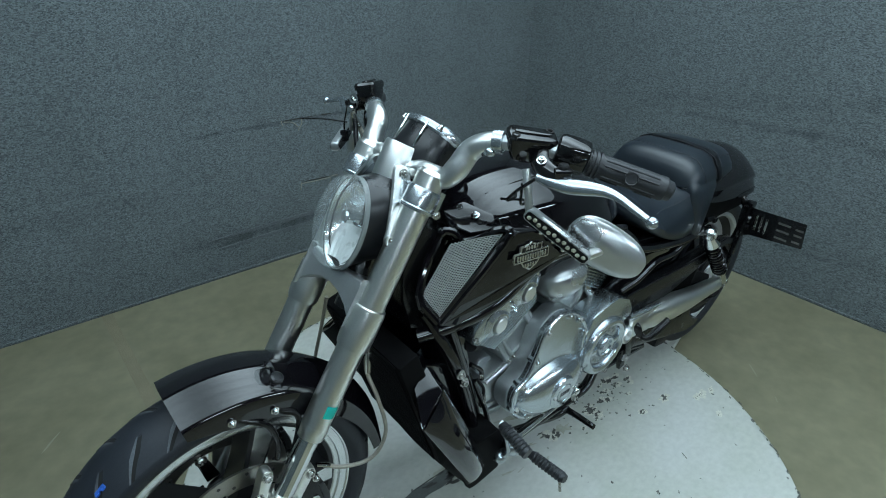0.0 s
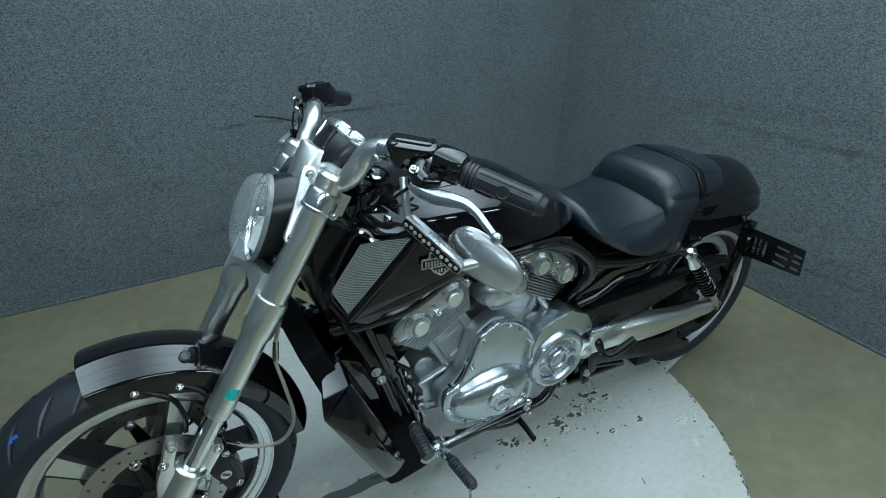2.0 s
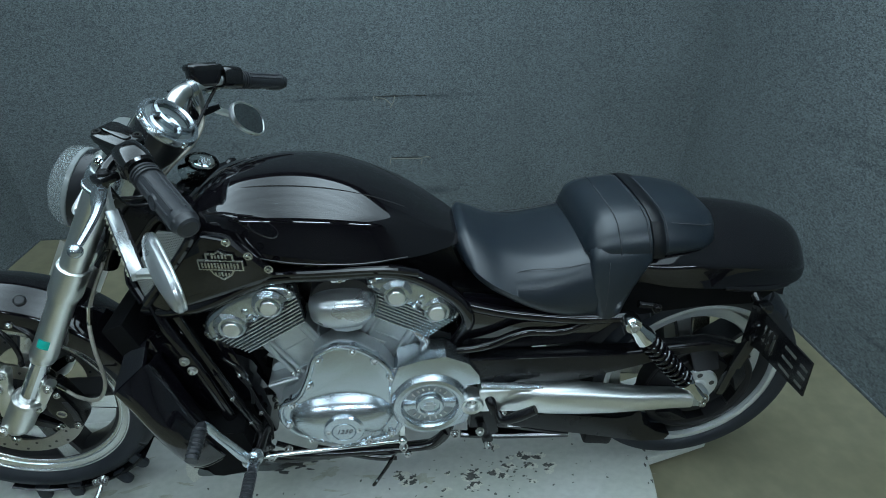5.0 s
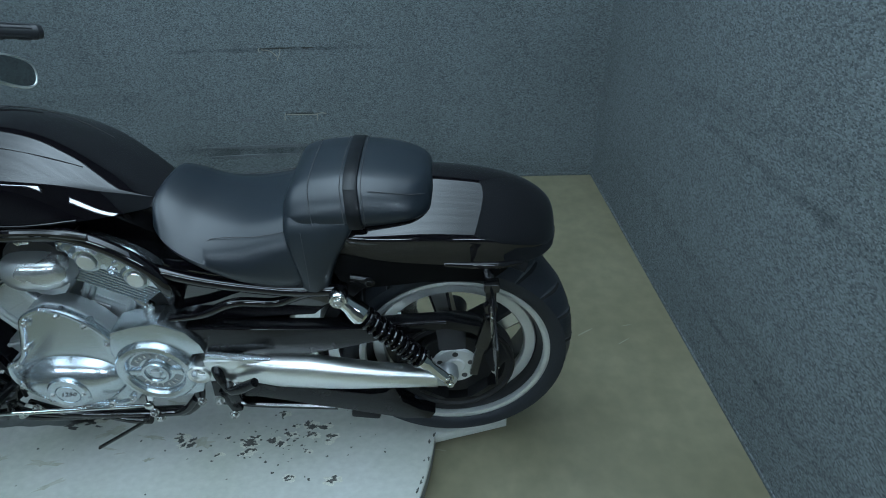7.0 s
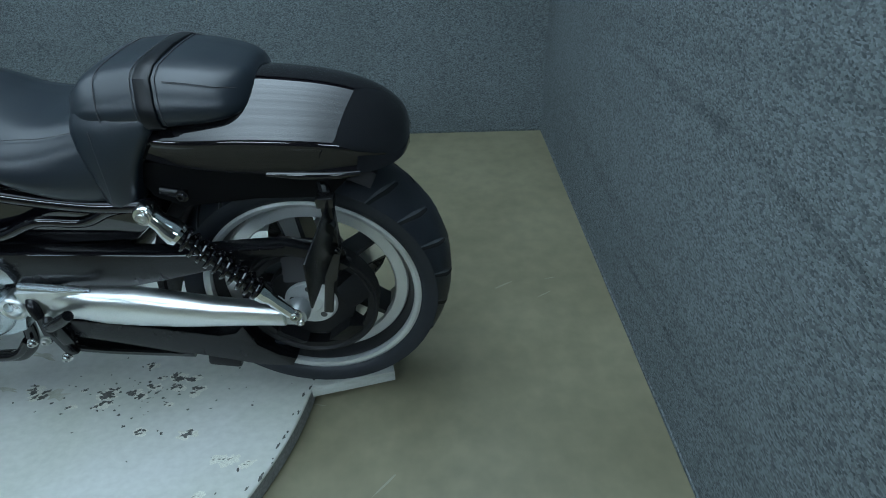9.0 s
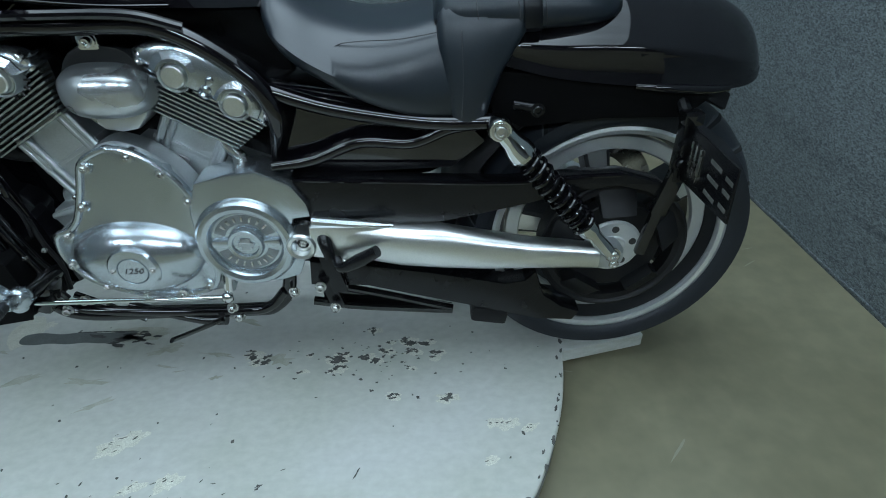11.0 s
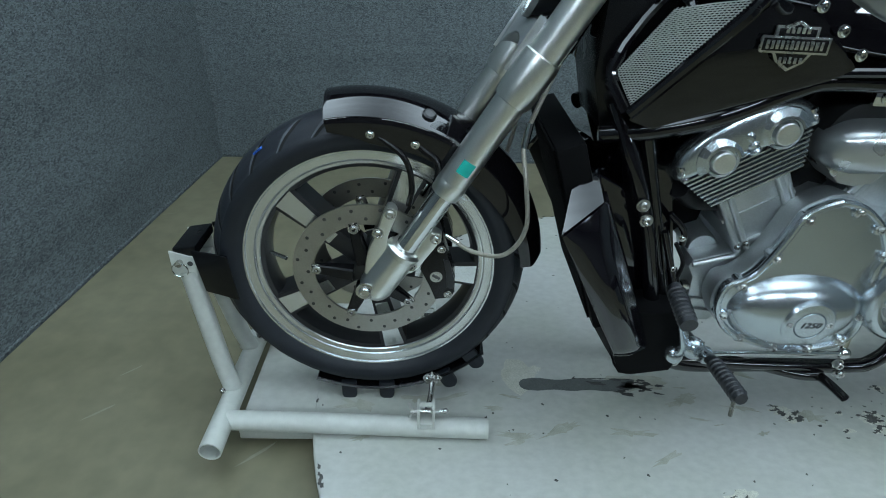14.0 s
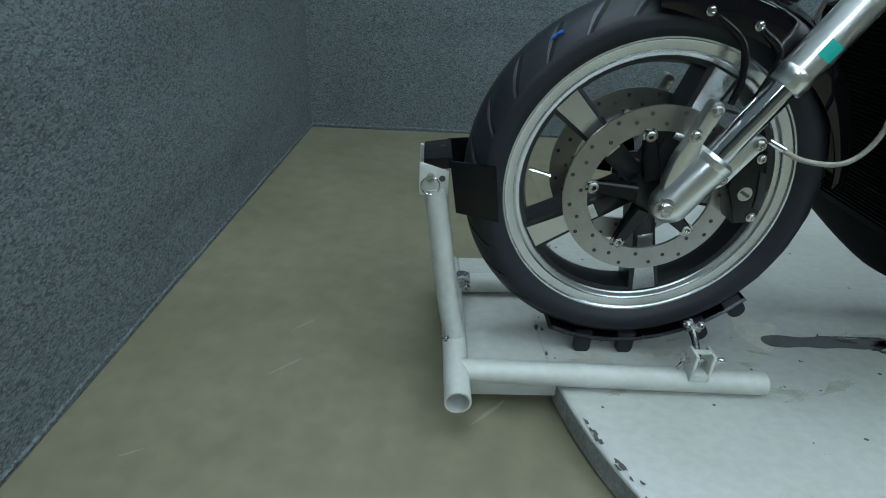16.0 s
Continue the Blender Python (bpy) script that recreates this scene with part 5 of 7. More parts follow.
for s in (-1, 1):
    cover = part("side_cover", slab([(0.432, s * 0.135, 0.690), (0.455, s * 0.150, 0.735), (0.590, s * 0.186, 0.880), (0.640, s * 0.196, 0.872), (0.720, s * 0.205, 0.792), (0.690, s * 0.198, 0.772), (0.560, s * 0.178, 0.722), (0.470, s * 0.150, 0.680)], (0, -s * 0.03, 0), 0.008), GLOSS_BLACK, bike, "gloss black side cover with a metal emblem")
    scoop = part("air_scoop", merged(tube([(0.425, s * 0.137, 0.705), (0.402, s * 0.108, 0.765), (0.470, s * 0.082, 0.862), (0.500, s * 0.092, 0.868), (0.515, s * 0.110, 0.850), (0.545, s * 0.130, 0.862), (0.572, s * 0.168, 0.884), (0.560, s * 0.176, 0.856), (0.432, s * 0.140, 0.703)], 0.010, 10, 3)), GLOSS_BLACK, bike, "air scoop with a fine silver mesh")
    # the mesh: many thin slats between the scoop's edges
    lower, upper, lower2, upper2 = Vector((0.410, s * 0.108, 0.762)), Vector((0.483, s * 0.106, 0.855)), Vector((0.432, s * 0.139, 0.715)), Vector((0.568, s * 0.167, 0.876))
    wires = []
    for k in range(44):
        g = (k + 0.5) / 44
        a = lower.lerp(upper, (g - 0.34) / 0.68) if g > 0.34 else lower.lerp(lower2, 1 - g / 0.34)
        b = lower2.lerp(upper2, g)
        wires.append(tube([a, a.lerp(b, 0.5) + Vector((0.001, 0, 0.0025)), b], 0.0010, 5, 2))
    for k in range(16):
        g = (k + 0.5) / 16
        wires.append(tube([lower.lerp(lower2, g), upper.lerp(upper2, g)], 0.0008, 5, 1))
    part("mesh_slats", merged(*wires), MESH_GREY, scoop, "fine silver mesh")
    part("mesh_back", slab([p + Vector((0.004, 0, -0.002)) for p in (lower, lower2, upper2, upper)], (0.004, 0, -0.003), 0), SATIN_BLACK, scoop)
    for bx, by, bz in ((0.642, 0.200, 0.872), (0.678, 0.205, 0.842), (0.712, 0.208, 0.812)):
        part("cover_bolt", bolt((bx, s * by, bz), 0.0065, 0.006, (0, s, 0)), CHROME, cover)

    # emblem: a shield with a crossing bar, left without letters
    def on_cover(x, z, lift=0.0, s=s):
        return Vector((x, s * (0.1862 + 0.16 * (x - 0.59) + 0.02 * (0.88 - z) + lift), z))

    def emblem_plate(pts, lift, thick, s=s):
        return slab([on_cover(x, z, lift) for x, z in pts], (0, -s * thick, 0), 0.0008)

    shield = [(0.594, 0.846), (0.608, 0.846), (0.6215, 0.853), (0.635, 0.846), (0.649, 0.846), (0.650, 0.815), (0.640, 0.798), (0.6215, 0.786), (0.603, 0.798), (0.593, 0.815)]
    mid = (0.6215, 0.820)
    badge = part("emblem", emblem_plate(shield, 0.0055, 0.004), STEEL, cover, "silver shield emblem with a crossing bar")
    part("emblem_field", emblem_plate([(mid[0] + (x - mid[0]) * 0.86, mid[1] + (z - mid[1]) * 0.87) for x, z in shield], 0.0063, 0.002), SATIN_BLACK, badge)
    part("emblem_bar", emblem_plate([(0.577, 0.833), (0.666, 0.833), (0.666, 0.810), (0.577, 0.810)], 0.0075, 0.004), STEEL, badge)
    part("emblem_bar_field", emblem_plate([(0.580, 0.830), (0.663, 0.830), (0.663, 0.813), (0.580, 0.813)], 0.0082, 0.002), SATIN_BLACK, badge)
    for k in range(12):
        x = 0.584 + 0.0063 * k
        part("emblem_stroke", emblem_plate([(x, 0.8275), (x + 0.0042, 0.8275), (x + 0.0042, 0.8155), (x, 0.8155)], 0.0090, 0.002), STEEL, badge)
    for k in range(5):
        x = 0.606 + 0.0066 * k
        part("emblem_stroke", emblem_plate([(x, 0.8445), (x + 0.0042, 0.8445), (x + 0.0042, 0.8365), (x, 0.8365)], 0.0072, 0.002), STEEL, badge)
        part("emblem_stroke", emblem_plate([(x, 0.8055), (x + 0.0042, 0.8055), (x + 0.0042, 0.7965), (x, 0.7965)], 0.0072, 0.002), STEEL, badge)

for s in (-1, 1):
    br = part("tank_bracket", slab([(0.500, s * 0.058, 0.905), (0.548, s * 0.068, 0.915), (0.572, s * 0.132, 0.902), (0.560, s * 0.150, 0.880), (0.520, s * 0.120, 0.872), (0.495, s * 0.080, 0.880)], (0.006, 0, -0.012), 0.004), GLOSS_BLACK, bike, "gloss black bracket in front of the tank")
    for bx, by, bz in ((0.532, 0.072, 0.903), (0.543, 0.109, 0.899)):
        part("bracket_screw", bolt((bx, s * by, bz), 0.0065, 0.007, (-0.35, s * 0.1, 0.93)), CHROME, br)

# ---- frame ----
frame_ob = part("frame", merged(bar((0.40, 0, 0.93), (0.33, 0, 0.78), 0.035, 20), block((0.46, 0, 0.82), (0.12, 0.12, 0.12), (0, 30, 0), 0.02)), FRAME_BLACK, bike, "gloss black tubular steel frame")
for s in (-1, 1):
    y = s * 0.165
    part("upper_rail", tube([(0.405, s * 0.10, 0.655), (0.475, s * 0.135, 0.675), (0.56, y, 0.708), (0.66, y, 0.752), (0.71, y, 0.766), (0.82, y, 0.765), (0.925, y, 0.765), (0.98, y, 0.752), (1.04, y, 0.716), (1.09, y, 0.668), (1.108, y * 0.97, 0.618), (1.098, y * 0.80, 0.560), (1.085, y * 0.62, 0.50)], 0.0155, 14, 6), GLOSS_BLACK, frame_ob, "bent frame rail")
    part("rail_trim", tube([(0.70, s * 0.182, 0.782), (0.80, s * 0.190, 0.785), (0.93, s * 0.188, 0.782), (1.0, s * 0.175, 0.760)], 0.008, 10), GLOSS_BLACK, frame_ob)
    part("down_tube", tube([(0.42, s * 0.10, 0.71), (0.455, s * 0.135, 0.62), (0.50, s * 0.145, 0.50), (0.555, s * 0.148, 0.29), (0.59, s * 0.145, 0.215), (0.65, s * 0.14, 0.187), (0.80, s * 0.135, 0.184), (0.98, s * 0.135, 0.184), (1.03, s * 0.135, 0.195), (1.065, s * 0.13, 0.25), (1.07, s * 0.12, 0.40)], 0.0145, 14, 6), GLOSS_BLACK, frame_ob, "black down tube and lower rail")
    part("cross_tube", tube([(0.475, s * 0.125, 0.66), (0.515, s * 0.13, 0.52), (0.57, s * 0.13, 0.34), (0.60, s * 0.125, 0.27)], 0.012, 12), FRAME_BLACK, frame_ob)
    for bx, bz in ((0.478, 0.554), (0.489, 0.526), (0.548, 0.275)):
        part("frame_bolt", bolt((bx, s * 0.160, bz), 0.0085, 0.009, (0, s, 0)), STEEL, frame_ob)
    part("rear_subframe", merged(tube([(1.09, s * 0.155, 0.66), (1.20, s * 0.155, 0.625), (1.36, s * 0.16, 0.60), (1.48, s * 0.165, 0.60)], 0.014, 12),
                                 tube([(1.085, s * 0.150, 0.52), (1.16, s * 0.155, 0.535), (1.24, s * 0.155, 0.565), (1.33, s * 0.155, 0.562), (1.40, s * 0.160, 0.59), (1.49, s * 0.165, 0.60)], 0.011, 14)), GLOSS_BLACK, frame_ob, "black rear frame tubes")
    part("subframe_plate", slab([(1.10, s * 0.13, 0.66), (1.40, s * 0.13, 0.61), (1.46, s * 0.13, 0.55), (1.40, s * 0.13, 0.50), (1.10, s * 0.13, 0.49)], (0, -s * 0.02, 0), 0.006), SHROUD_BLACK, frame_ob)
    part("frame_gusset", slab([(1.20, s * 0.152, 0.612), (1.38, s * 0.156, 0.575), (1.42, s * 0.158, 0.596), (1.30, s * 0.156, 0.605)], (0, -s * 0.012, 0), 0.003), GLOSS_BLACK, frame_ob)

# ---- radiator and shrouds ----
rad = part("radiator", block((0.405, 0, 0.47), (0.05, 0.30, 0.38), (0, -18, 0), 0.006), MATTE_BLACK, bike, "black radiator behind angular shrouds")
for k in range(46):
    z = 0.300 + 0.0075 * k
    part("radiator_fin", block((0.376 - 0.32 * (z - 0.47), 0, z), (0.004, 0.27, 0.0018), (0, -18, 0), 0), MATTE_BLACK, rad)
rings = []
for k in range(13):
    w = -0.205 + 0.41 * k / 12
    dip = 0.188 + 0.034 * abs(w / 0.205) ** 1.5
    rings.append([Vector((x, w, z)) for x, z in ((0.432, 0.360), (0.452, dip + 0.085), (0.472, dip + 0.025), (0.486, dip + 0.004), (0.505, dip), (0.575, dip + 0.012), (0.590, dip + 0.05), (0.575, 0.360))])
part("lower_cowl", bevelled(loft(rings), 0.004), MATTE_BLACK, rad, "black plastic cowl under the radiator")
for s in (-1, 1):
    def sh(x, y, z, s=s):
        return Vector((x, s * y, z))
    top, left, low, right = sh(0.402, 0.136, 0.602), sh(0.355, 0.156, 0.580), sh(0.335, 0.209, 0.520), sh(0.402, 0.189, 0.573)
    belly, cheek = [], []
    edge = curve([(0.335, 0.209, 0.519), (0.362, 0.219, 0.467), (0.391, 0.230, 0.411), (0.421, 0.236, 0.353), (0.448, 0.235, 0.303), (0.456, 0.231, 0.291)], 5)
    back = curve([(0.403, 0.190, 0.571), (0.430, 0.203, 0.505), (0.457, 0.217, 0.437), (0.485, 0.222, 0.368), (0.510, 0.217, 0.306), (0.517, 0.213, 0.293)], 5)
    inside = curve([(0.356, 0.155, 0.578), (0.385, 0.150, 0.500), (0.410, 0.155, 0.430), (0.438, 0.168, 0.355), (0.472, 0.184, 0.262), (0.487, 0.196, 0.223)], 5)
    for k, (e, b, i) in enumerate(zip(edge, back, inside)):
        swell = 0.016 * math.sin(math.pi * (k / (len(edge) - 1)) ** 0.75)
        line = [i.lerp(e, 0.90), e + Vector((0.004, 0.001, 0)), e.lerp(b, 0.33) + Vector((0, 0.004 + swell, 0)), e.lerp(b, 0.7) + Vector((0, 0.004 + swell, 0)), b, b + Vector((0.010, -0.014, 0)), b + Vector((0.016, -0.05, 0))]
        belly.append([sh(*q) for q in curve(line, 4)])
        cheek.append([sh(*q) for q in (i + Vector((0.03, -0.01, 0)), i, i.lerp(e, 0.5) + Vector((-0.003, 0, -0.002)), i.lerp(e, 0.93))])
    bm = loft(belly, False, False)
    bmesh.ops.recalc_face_normals(bm, faces=bm.faces)
    bmesh.ops.solidify(bm, geom=bm.faces[:], thickness=0.004)
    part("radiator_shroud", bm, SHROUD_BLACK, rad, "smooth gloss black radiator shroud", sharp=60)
    part("shroud_cheek", loft(cheek, False, False), MATTE_BLACK, rad, "matte black front cheek of the shroud", sharp=60)
    hem = [sh(0.456, 0.229, 0.289), sh(0.485, 0.228, 0.290), sh(0.517, 0.211, 0.291)]
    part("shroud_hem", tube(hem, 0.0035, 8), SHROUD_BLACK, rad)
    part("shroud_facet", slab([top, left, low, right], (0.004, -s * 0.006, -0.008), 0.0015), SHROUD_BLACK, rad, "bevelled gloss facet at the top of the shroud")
    cap = []
    for k in range(7):
        q = k / 6
        a, b = left.lerp(sh(0.376, 0.075, 0.566), q), top.lerp(sh(0.440, 0.070, 0.590), q)
        rise = Vector((0, 0, 0.010 * math.sin(math.pi * q)))
        cap.append([a + Vector((0.010, 0, -0.05)), a, a.lerp(b, 0.5) + rise, b, b + Vector((0.01, 0, -0.05))])
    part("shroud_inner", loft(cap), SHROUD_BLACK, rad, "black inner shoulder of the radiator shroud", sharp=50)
part("head_cover", prism([(0.388, 0.86), (0.43, 0.90), (0.50, 0.86), (0.49, 0.72), (0.455, 0.64), (0.405, 0.66), (0.385, 0.74)], -0.078, 0.078, 0.012), SATIN_BLACK, bike, "black plastic steering head cover")
# black blocks added as filler so the gaps round the engine read dark
part("airbox", prism([(0.50, 0.68), (0.60, 0.72), (0.72, 0.79), (1.06, 0.79), (1.12, 0.66), (1.12, 0.48), (0.90, 0.45), (0.70, 0.48), (0.62, 0.55), (0.55, 0.45), (0.50, 0.50)], -0.035, 0.10, 0.01), SATIN_BLACK, bike, "black filler block behind the cylinders")
part("battery_box", prism([(1.08, 0.66), (1.42, 0.60), (1.46, 0.52), (1.36, 0.47), (1.10, 0.44)], -0.09, 0.09, 0.01), SATIN_BLACK, bike, "black filler block under the seat")
for s in (-1, 1):
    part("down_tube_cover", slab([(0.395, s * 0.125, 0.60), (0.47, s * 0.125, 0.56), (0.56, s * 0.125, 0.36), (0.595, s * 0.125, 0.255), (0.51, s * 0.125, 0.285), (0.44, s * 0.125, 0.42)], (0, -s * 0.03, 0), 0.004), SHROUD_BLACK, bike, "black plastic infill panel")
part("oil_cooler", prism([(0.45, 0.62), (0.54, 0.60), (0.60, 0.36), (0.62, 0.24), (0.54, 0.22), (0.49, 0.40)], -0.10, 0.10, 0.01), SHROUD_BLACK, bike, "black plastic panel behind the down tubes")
# added matte black plate that keeps the see-through gap dark
part("inner_guard", prism([(0.56, 0.33), (0.622, 0.33), (0.620, 0.385), (0.602, 0.398), (0.602, 0.425), (0.625, 0.446), (0.65, 0.456), (0.66, 0.52), (0.56, 0.52)], -0.02, 0.02, 0.004), MATTE_BLACK, bike, "black plate filling the gap between frame and engine")
part("horn_hose", tube([(0.56, -0.10, 0.56), (0.60, -0.08, 0.53), (0.66, -0.07, 0.52)], 0.018, 12), PLASTIC, bike, "black rubber coolant hose")
part("wiring", merged(tube([(0.585, -0.11, 0.40), (0.60, -0.12, 0.35), (0.615, -0.12, 0.30), (0.61, -0.12, 0.24)], 0.005, 8), tube([(0.57, -0.12, 0.46), (0.59, -0.125, 0.42), (0.585, -0.12, 0.37)], 0.004, 8)), PLASTIC, bike)
for pts, r in (([(0.530, -0.150, 0.50), (0.565, -0.157, 0.40), (0.600, -0.152, 0.28), (0.615, -0.145, 0.235)], 0.0065), ([(0.545, -0.12, 0.52), (0.575, -0.125, 0.49), (0.580, -0.125, 0.46)], 0.006)):
    part("coolant_line", tube(pts, r, 12, 5), GLOSS_BLACK, bike, "thin gloss black hose")
for bx, by, bz in ((0.556, -0.158, 0.43), (0.582, -0.158, 0.345), (0.575, -0.128, 0.475), (0.600, -0.125, 0.34)):
    part("hose_clip", bolt((bx, by, bz), 0.0048, 0.006), STEEL, bike)

# ---- engine ----
CR = Vector((0.815, 0.0, 0.345))
engine = part("engine", prism([(0.665, 0.40), (0.70, 0.30), (0.80, 0.235), (0.95, 0.23), (1.06, 0.27), (1.10, 0.36), (1.07, 0.48), (0.98, 0.52), (0.83, 0.55), (0.74, 0.49)], -0.088, 0.13, 0.01), CAST, bike, "silver liquid-cooled V-twin engine")


def cyl_pt(sign, u, v, y):
    """A point by a cylinder's own axes: u across it, v out from the crank; sign -1 is the front one."""
    return Vector((CR.x + sign * 0.5 * v - sign * -0.866 * 0 + 0.866 * u, y, CR.z + 0.866 * v - sign * 0.5 * u))


def cyl_plate(sign, outline, y0, y1, bevel=0.003, round_to=0):
    return prism([(p.x, p.z) for p in (cyl_pt(sign, u, v, 0) for u, v in outline)], y0, y1, bevel, round_to)


for sign, yo in ((-1, 0.0), (1, 0.012)):
    barrel = part("cylinder", merged(cyl_plate(sign, [(-0.062, 0.13), (0.062, 0.13), (0.060, 0.285), (-0.060, 0.285)], -0.098 + yo, 0.10, 0.006),
                                     cyl_plate(sign, [(-0.066, 0.205), (0.066, 0.205), (0.066, 0.213), (-0.066, 0.213)], -0.101 + yo, 0.10, 0.002),
                                     cyl_plate(sign, [(-0.058, 0.21), (-0.046, 0.21), (-0.046, 0.285), (-0.058, 0.285)], -0.106 + yo, 0.0, 0.003),
                                     cyl_plate(sign, [(0.040, 0.16), (0.054, 0.16), (0.052, 0.285), (0.040, 0.285)], -0.106 + yo, 0.0, 0.003),
                                     cyl_plate(sign, [(-0.052, 0.145), (0.03, 0.145), (0.03, 0.152), (-0.052, 0.152)], -0.104 + yo, 0.0, 0.002)), CAST, engine, "cast cylinder barrel")
    for u in (-0.056, -0.040, 0.044, 0.057):
        part("barrel_rib", tube([cyl_pt(sign, u, v, -0.101 + yo) for v in (0.135, 0.20, 0.27)], [0.007, 0.006, 0.007], 10, 3), CAST, barrel)
        part("barrel_bolt", bolt(cyl_pt(sign, u, 0.150, -0.108 + yo), 0.0045, 0.006), STEEL, barrel)
    if sign > 0:
        part("data_plate", cyl_plate(sign, [(-0.052, 0.176), (0.006, 0.176), (0.006, 0.196), (-0.052, 0.196)], -0.108 + yo, -0.09, 0.003), BRUSHED, barrel)
    head = part("cylinder_head", cyl_plate(sign, [(-0.078, 0.28), (0.078, 0.28), (0.112, 0.345), (0.098, 0.385), (0.05, 0.405), (-0.05, 0.405), (-0.098, 0.385), (-0.118, 0.350)], -0.104 + yo, 0.11, 0.006), SATIN_BLACK, engine, "cylinder head with fine cooling fins and polished rocker cover")
    for k in range(12):
        v = 0.271 + 0.0081 * k
        w0 = 0.076 + (v - 0.271) * 0.44
        u0, u1 = (-w0 - 0.006, w0) if sign < 0 else (-w0, w0 + 0.004)
        part("fin", cyl_plate(sign, [(u0, v), (u1, v), (u1, v + 0.0036), (u0, v + 0.0036)], -0.131 + yo, -0.09, 0.0008), POLISHED, head)
    dome = [(-0.122, 0.352), (-0.072, 0.352), (-0.060, 0.338), (-0.036, 0.338), (-0.022, 0.352), (0.024, 0.352), (0.038, 0.338), (0.062, 0.338), (0.074, 0.352), (0.112, 0.345), (0.104, 0.380), (0.078, 0.402), (0.04, 0.414), (0, 0.418), (-0.04, 0.415), (-0.082, 0.403), (-0.110, 0.382)]
    smooth = [(p.x, p.y) for p in curve([(u, v, 0) for u, v in dome], 3, True)]
    rings = []
    for k, y in ((1.0, -0.118), (1.0, -0.131), (0.985, -0.137), (0.94, -0.1425), (0.84, -0.147), (0.66, -0.150), (0.40, -0.152), (0.1, -0.153)):
        rings.append([cyl_pt(sign, u * k, 0.366 + (v - 0.366) * k, y + yo) for u, v in smooth])
    rock = part("rocker_cover", loft(rings), POLISHED, head, "polished rocker cover", sharp=60)
    for u in (-0.048, 0.052):
        c = cyl_pt(sign, u, 0.358, -0.139 + yo)
        part("rocker_cap", lathe([(0.022, -0.01), (0.022, 0.010), (0.0195, 0.013), (0.0185, 0.021), (0.0165, 0.0225), (0.0, 0.0225)], c, (0, -1, 0), 28), BRUSHED, rock)
        part("cap_socket", lathe([(0.028, -0.012), (0.028, 0.012), (0.0265, 0.015), (0.0235, 0.012), (0.022, -0.01)], c, (0, -1, 0), 28), CAST, rock)
        fan = [[cyl_pt(sign, u + r * math.cos(q), 0.358 + r * math.sin(q), -0.139 - h + yo) for r, h in ((0.0245, 0.0175), (0.029, 0.0170), (0.041, 0.0105), (0.045, 0.002))] for q in (math.pi * (-0.06 + 1.12 * i / 8) for i in range(9))]
        part("cover_fan", loft(fan, False, False), POLISHED, rock, sharp=6)
        for j in range(7):
            q = -math.pi * (0.08 + 0.84 * j / 6)
            part("cap_tooth", tube([cyl_pt(sign, u + r * math.cos(q), 0.358 + r * math.sin(q), -0.134 + yo) for r in (0.028, 0.037)], 0.0022, 6, 1), DARK_ALLOY, rock)
    c0, c1 = cyl_pt(sign, 0.003, 0.346, -0.146 + yo), cyl_pt(sign, 0.003, 0.392, -0.146 + yo)
    part("injector_boss", lathe([(0, 0.0), (0.010, 0.0), (0.0115, 0.004), (0.008, 0.008), (0.0115, 0.013), (0.0115, 0.018), (0.008, 0.022), (0.0095, 0.028), (0.0095, 0.034), (0.006, 0.040), (0, 0.044)], c0, c1 - c0, 16), POLISHED, rock)
    for u, v in ((-0.108, 0.352), (0.102, 0.350)):
        p0 = cyl_pt(sign, u, v, -0.134 + yo)
        part("head_bolt", lathe([(0, -0.006), (0.009, -0.006), (0.0095, -0.002), (0.007, 0.001), (0.0095, 0.005), (0.0095, 0.012), (0.007, 0.015), (0.008, 0.019), (0.006, 0.024), (0, 0.024)], p0, cyl_pt(sign, u, v + 0.03, -0.142 + yo) - p0, 12), STEEL, rock)
part("coolant_fitting", merged(tube([(0.99, -0.095, 0.555), (1.00, -0.10, 0.535), (1.015, -0.10, 0.515)], 0.012, 12), lathe([(0, 0.012), (0.010, 0.012), (0.012, 0.008), (0.012, 0), (0, 0)], (1.012, -0.10, 0.520), (0.5, 0, -0.86), 6)), STEEL, engine)

# the small rounded cover between the cylinders
air = part("intake_cover", merged(loft([[Vector((0.833 + 0.075 * k * math.copysign(abs(math.cos(q)) ** 0.75, math.cos(q)), y, 0.655 + 0.0455 * k * math.copysign(abs(math.sin(q)) ** 0.75, math.sin(q)))) for q in (2 * math.pi * i / 40 for i in range(40))] for k, y in ((0.90, -0.09), (1.0, -0.105), (1.0, -0.130), (0.94, -0.148), (0.80, -0.162), (0.58, -0.171), (0.3, -0.175), (0.02, -0.176))])), SILVER_PAINT, engine, "polished rounded intake cover between the cylinders")
part("intake_base", merged(prism([(0.768, 0.69), (0.80, 0.722), (0.868, 0.722), (0.898, 0.69), (0.895, 0.655), (0.772, 0.655)], -0.128, -0.03, 0.008, 3)), DARK_ALLOY, air)
part("intake_skirt", prism([(0.772, 0.640), (0.895, 0.640), (0.886, 0.612), (0.866, 0.588), (0.838, 0.583), (0.810, 0.588), (0.785, 0.612)], -0.135, -0.06, 0.006), SILVER_PAINT, air)
part("intake_stay", merged(block((0.830, -0.130, 0.733), (0.034, 0.012, 0.026), (0, 0, 0), 0.006), bolt((0.834, -0.137, 0.735), 0.008, 0.012)), CHROME, air)

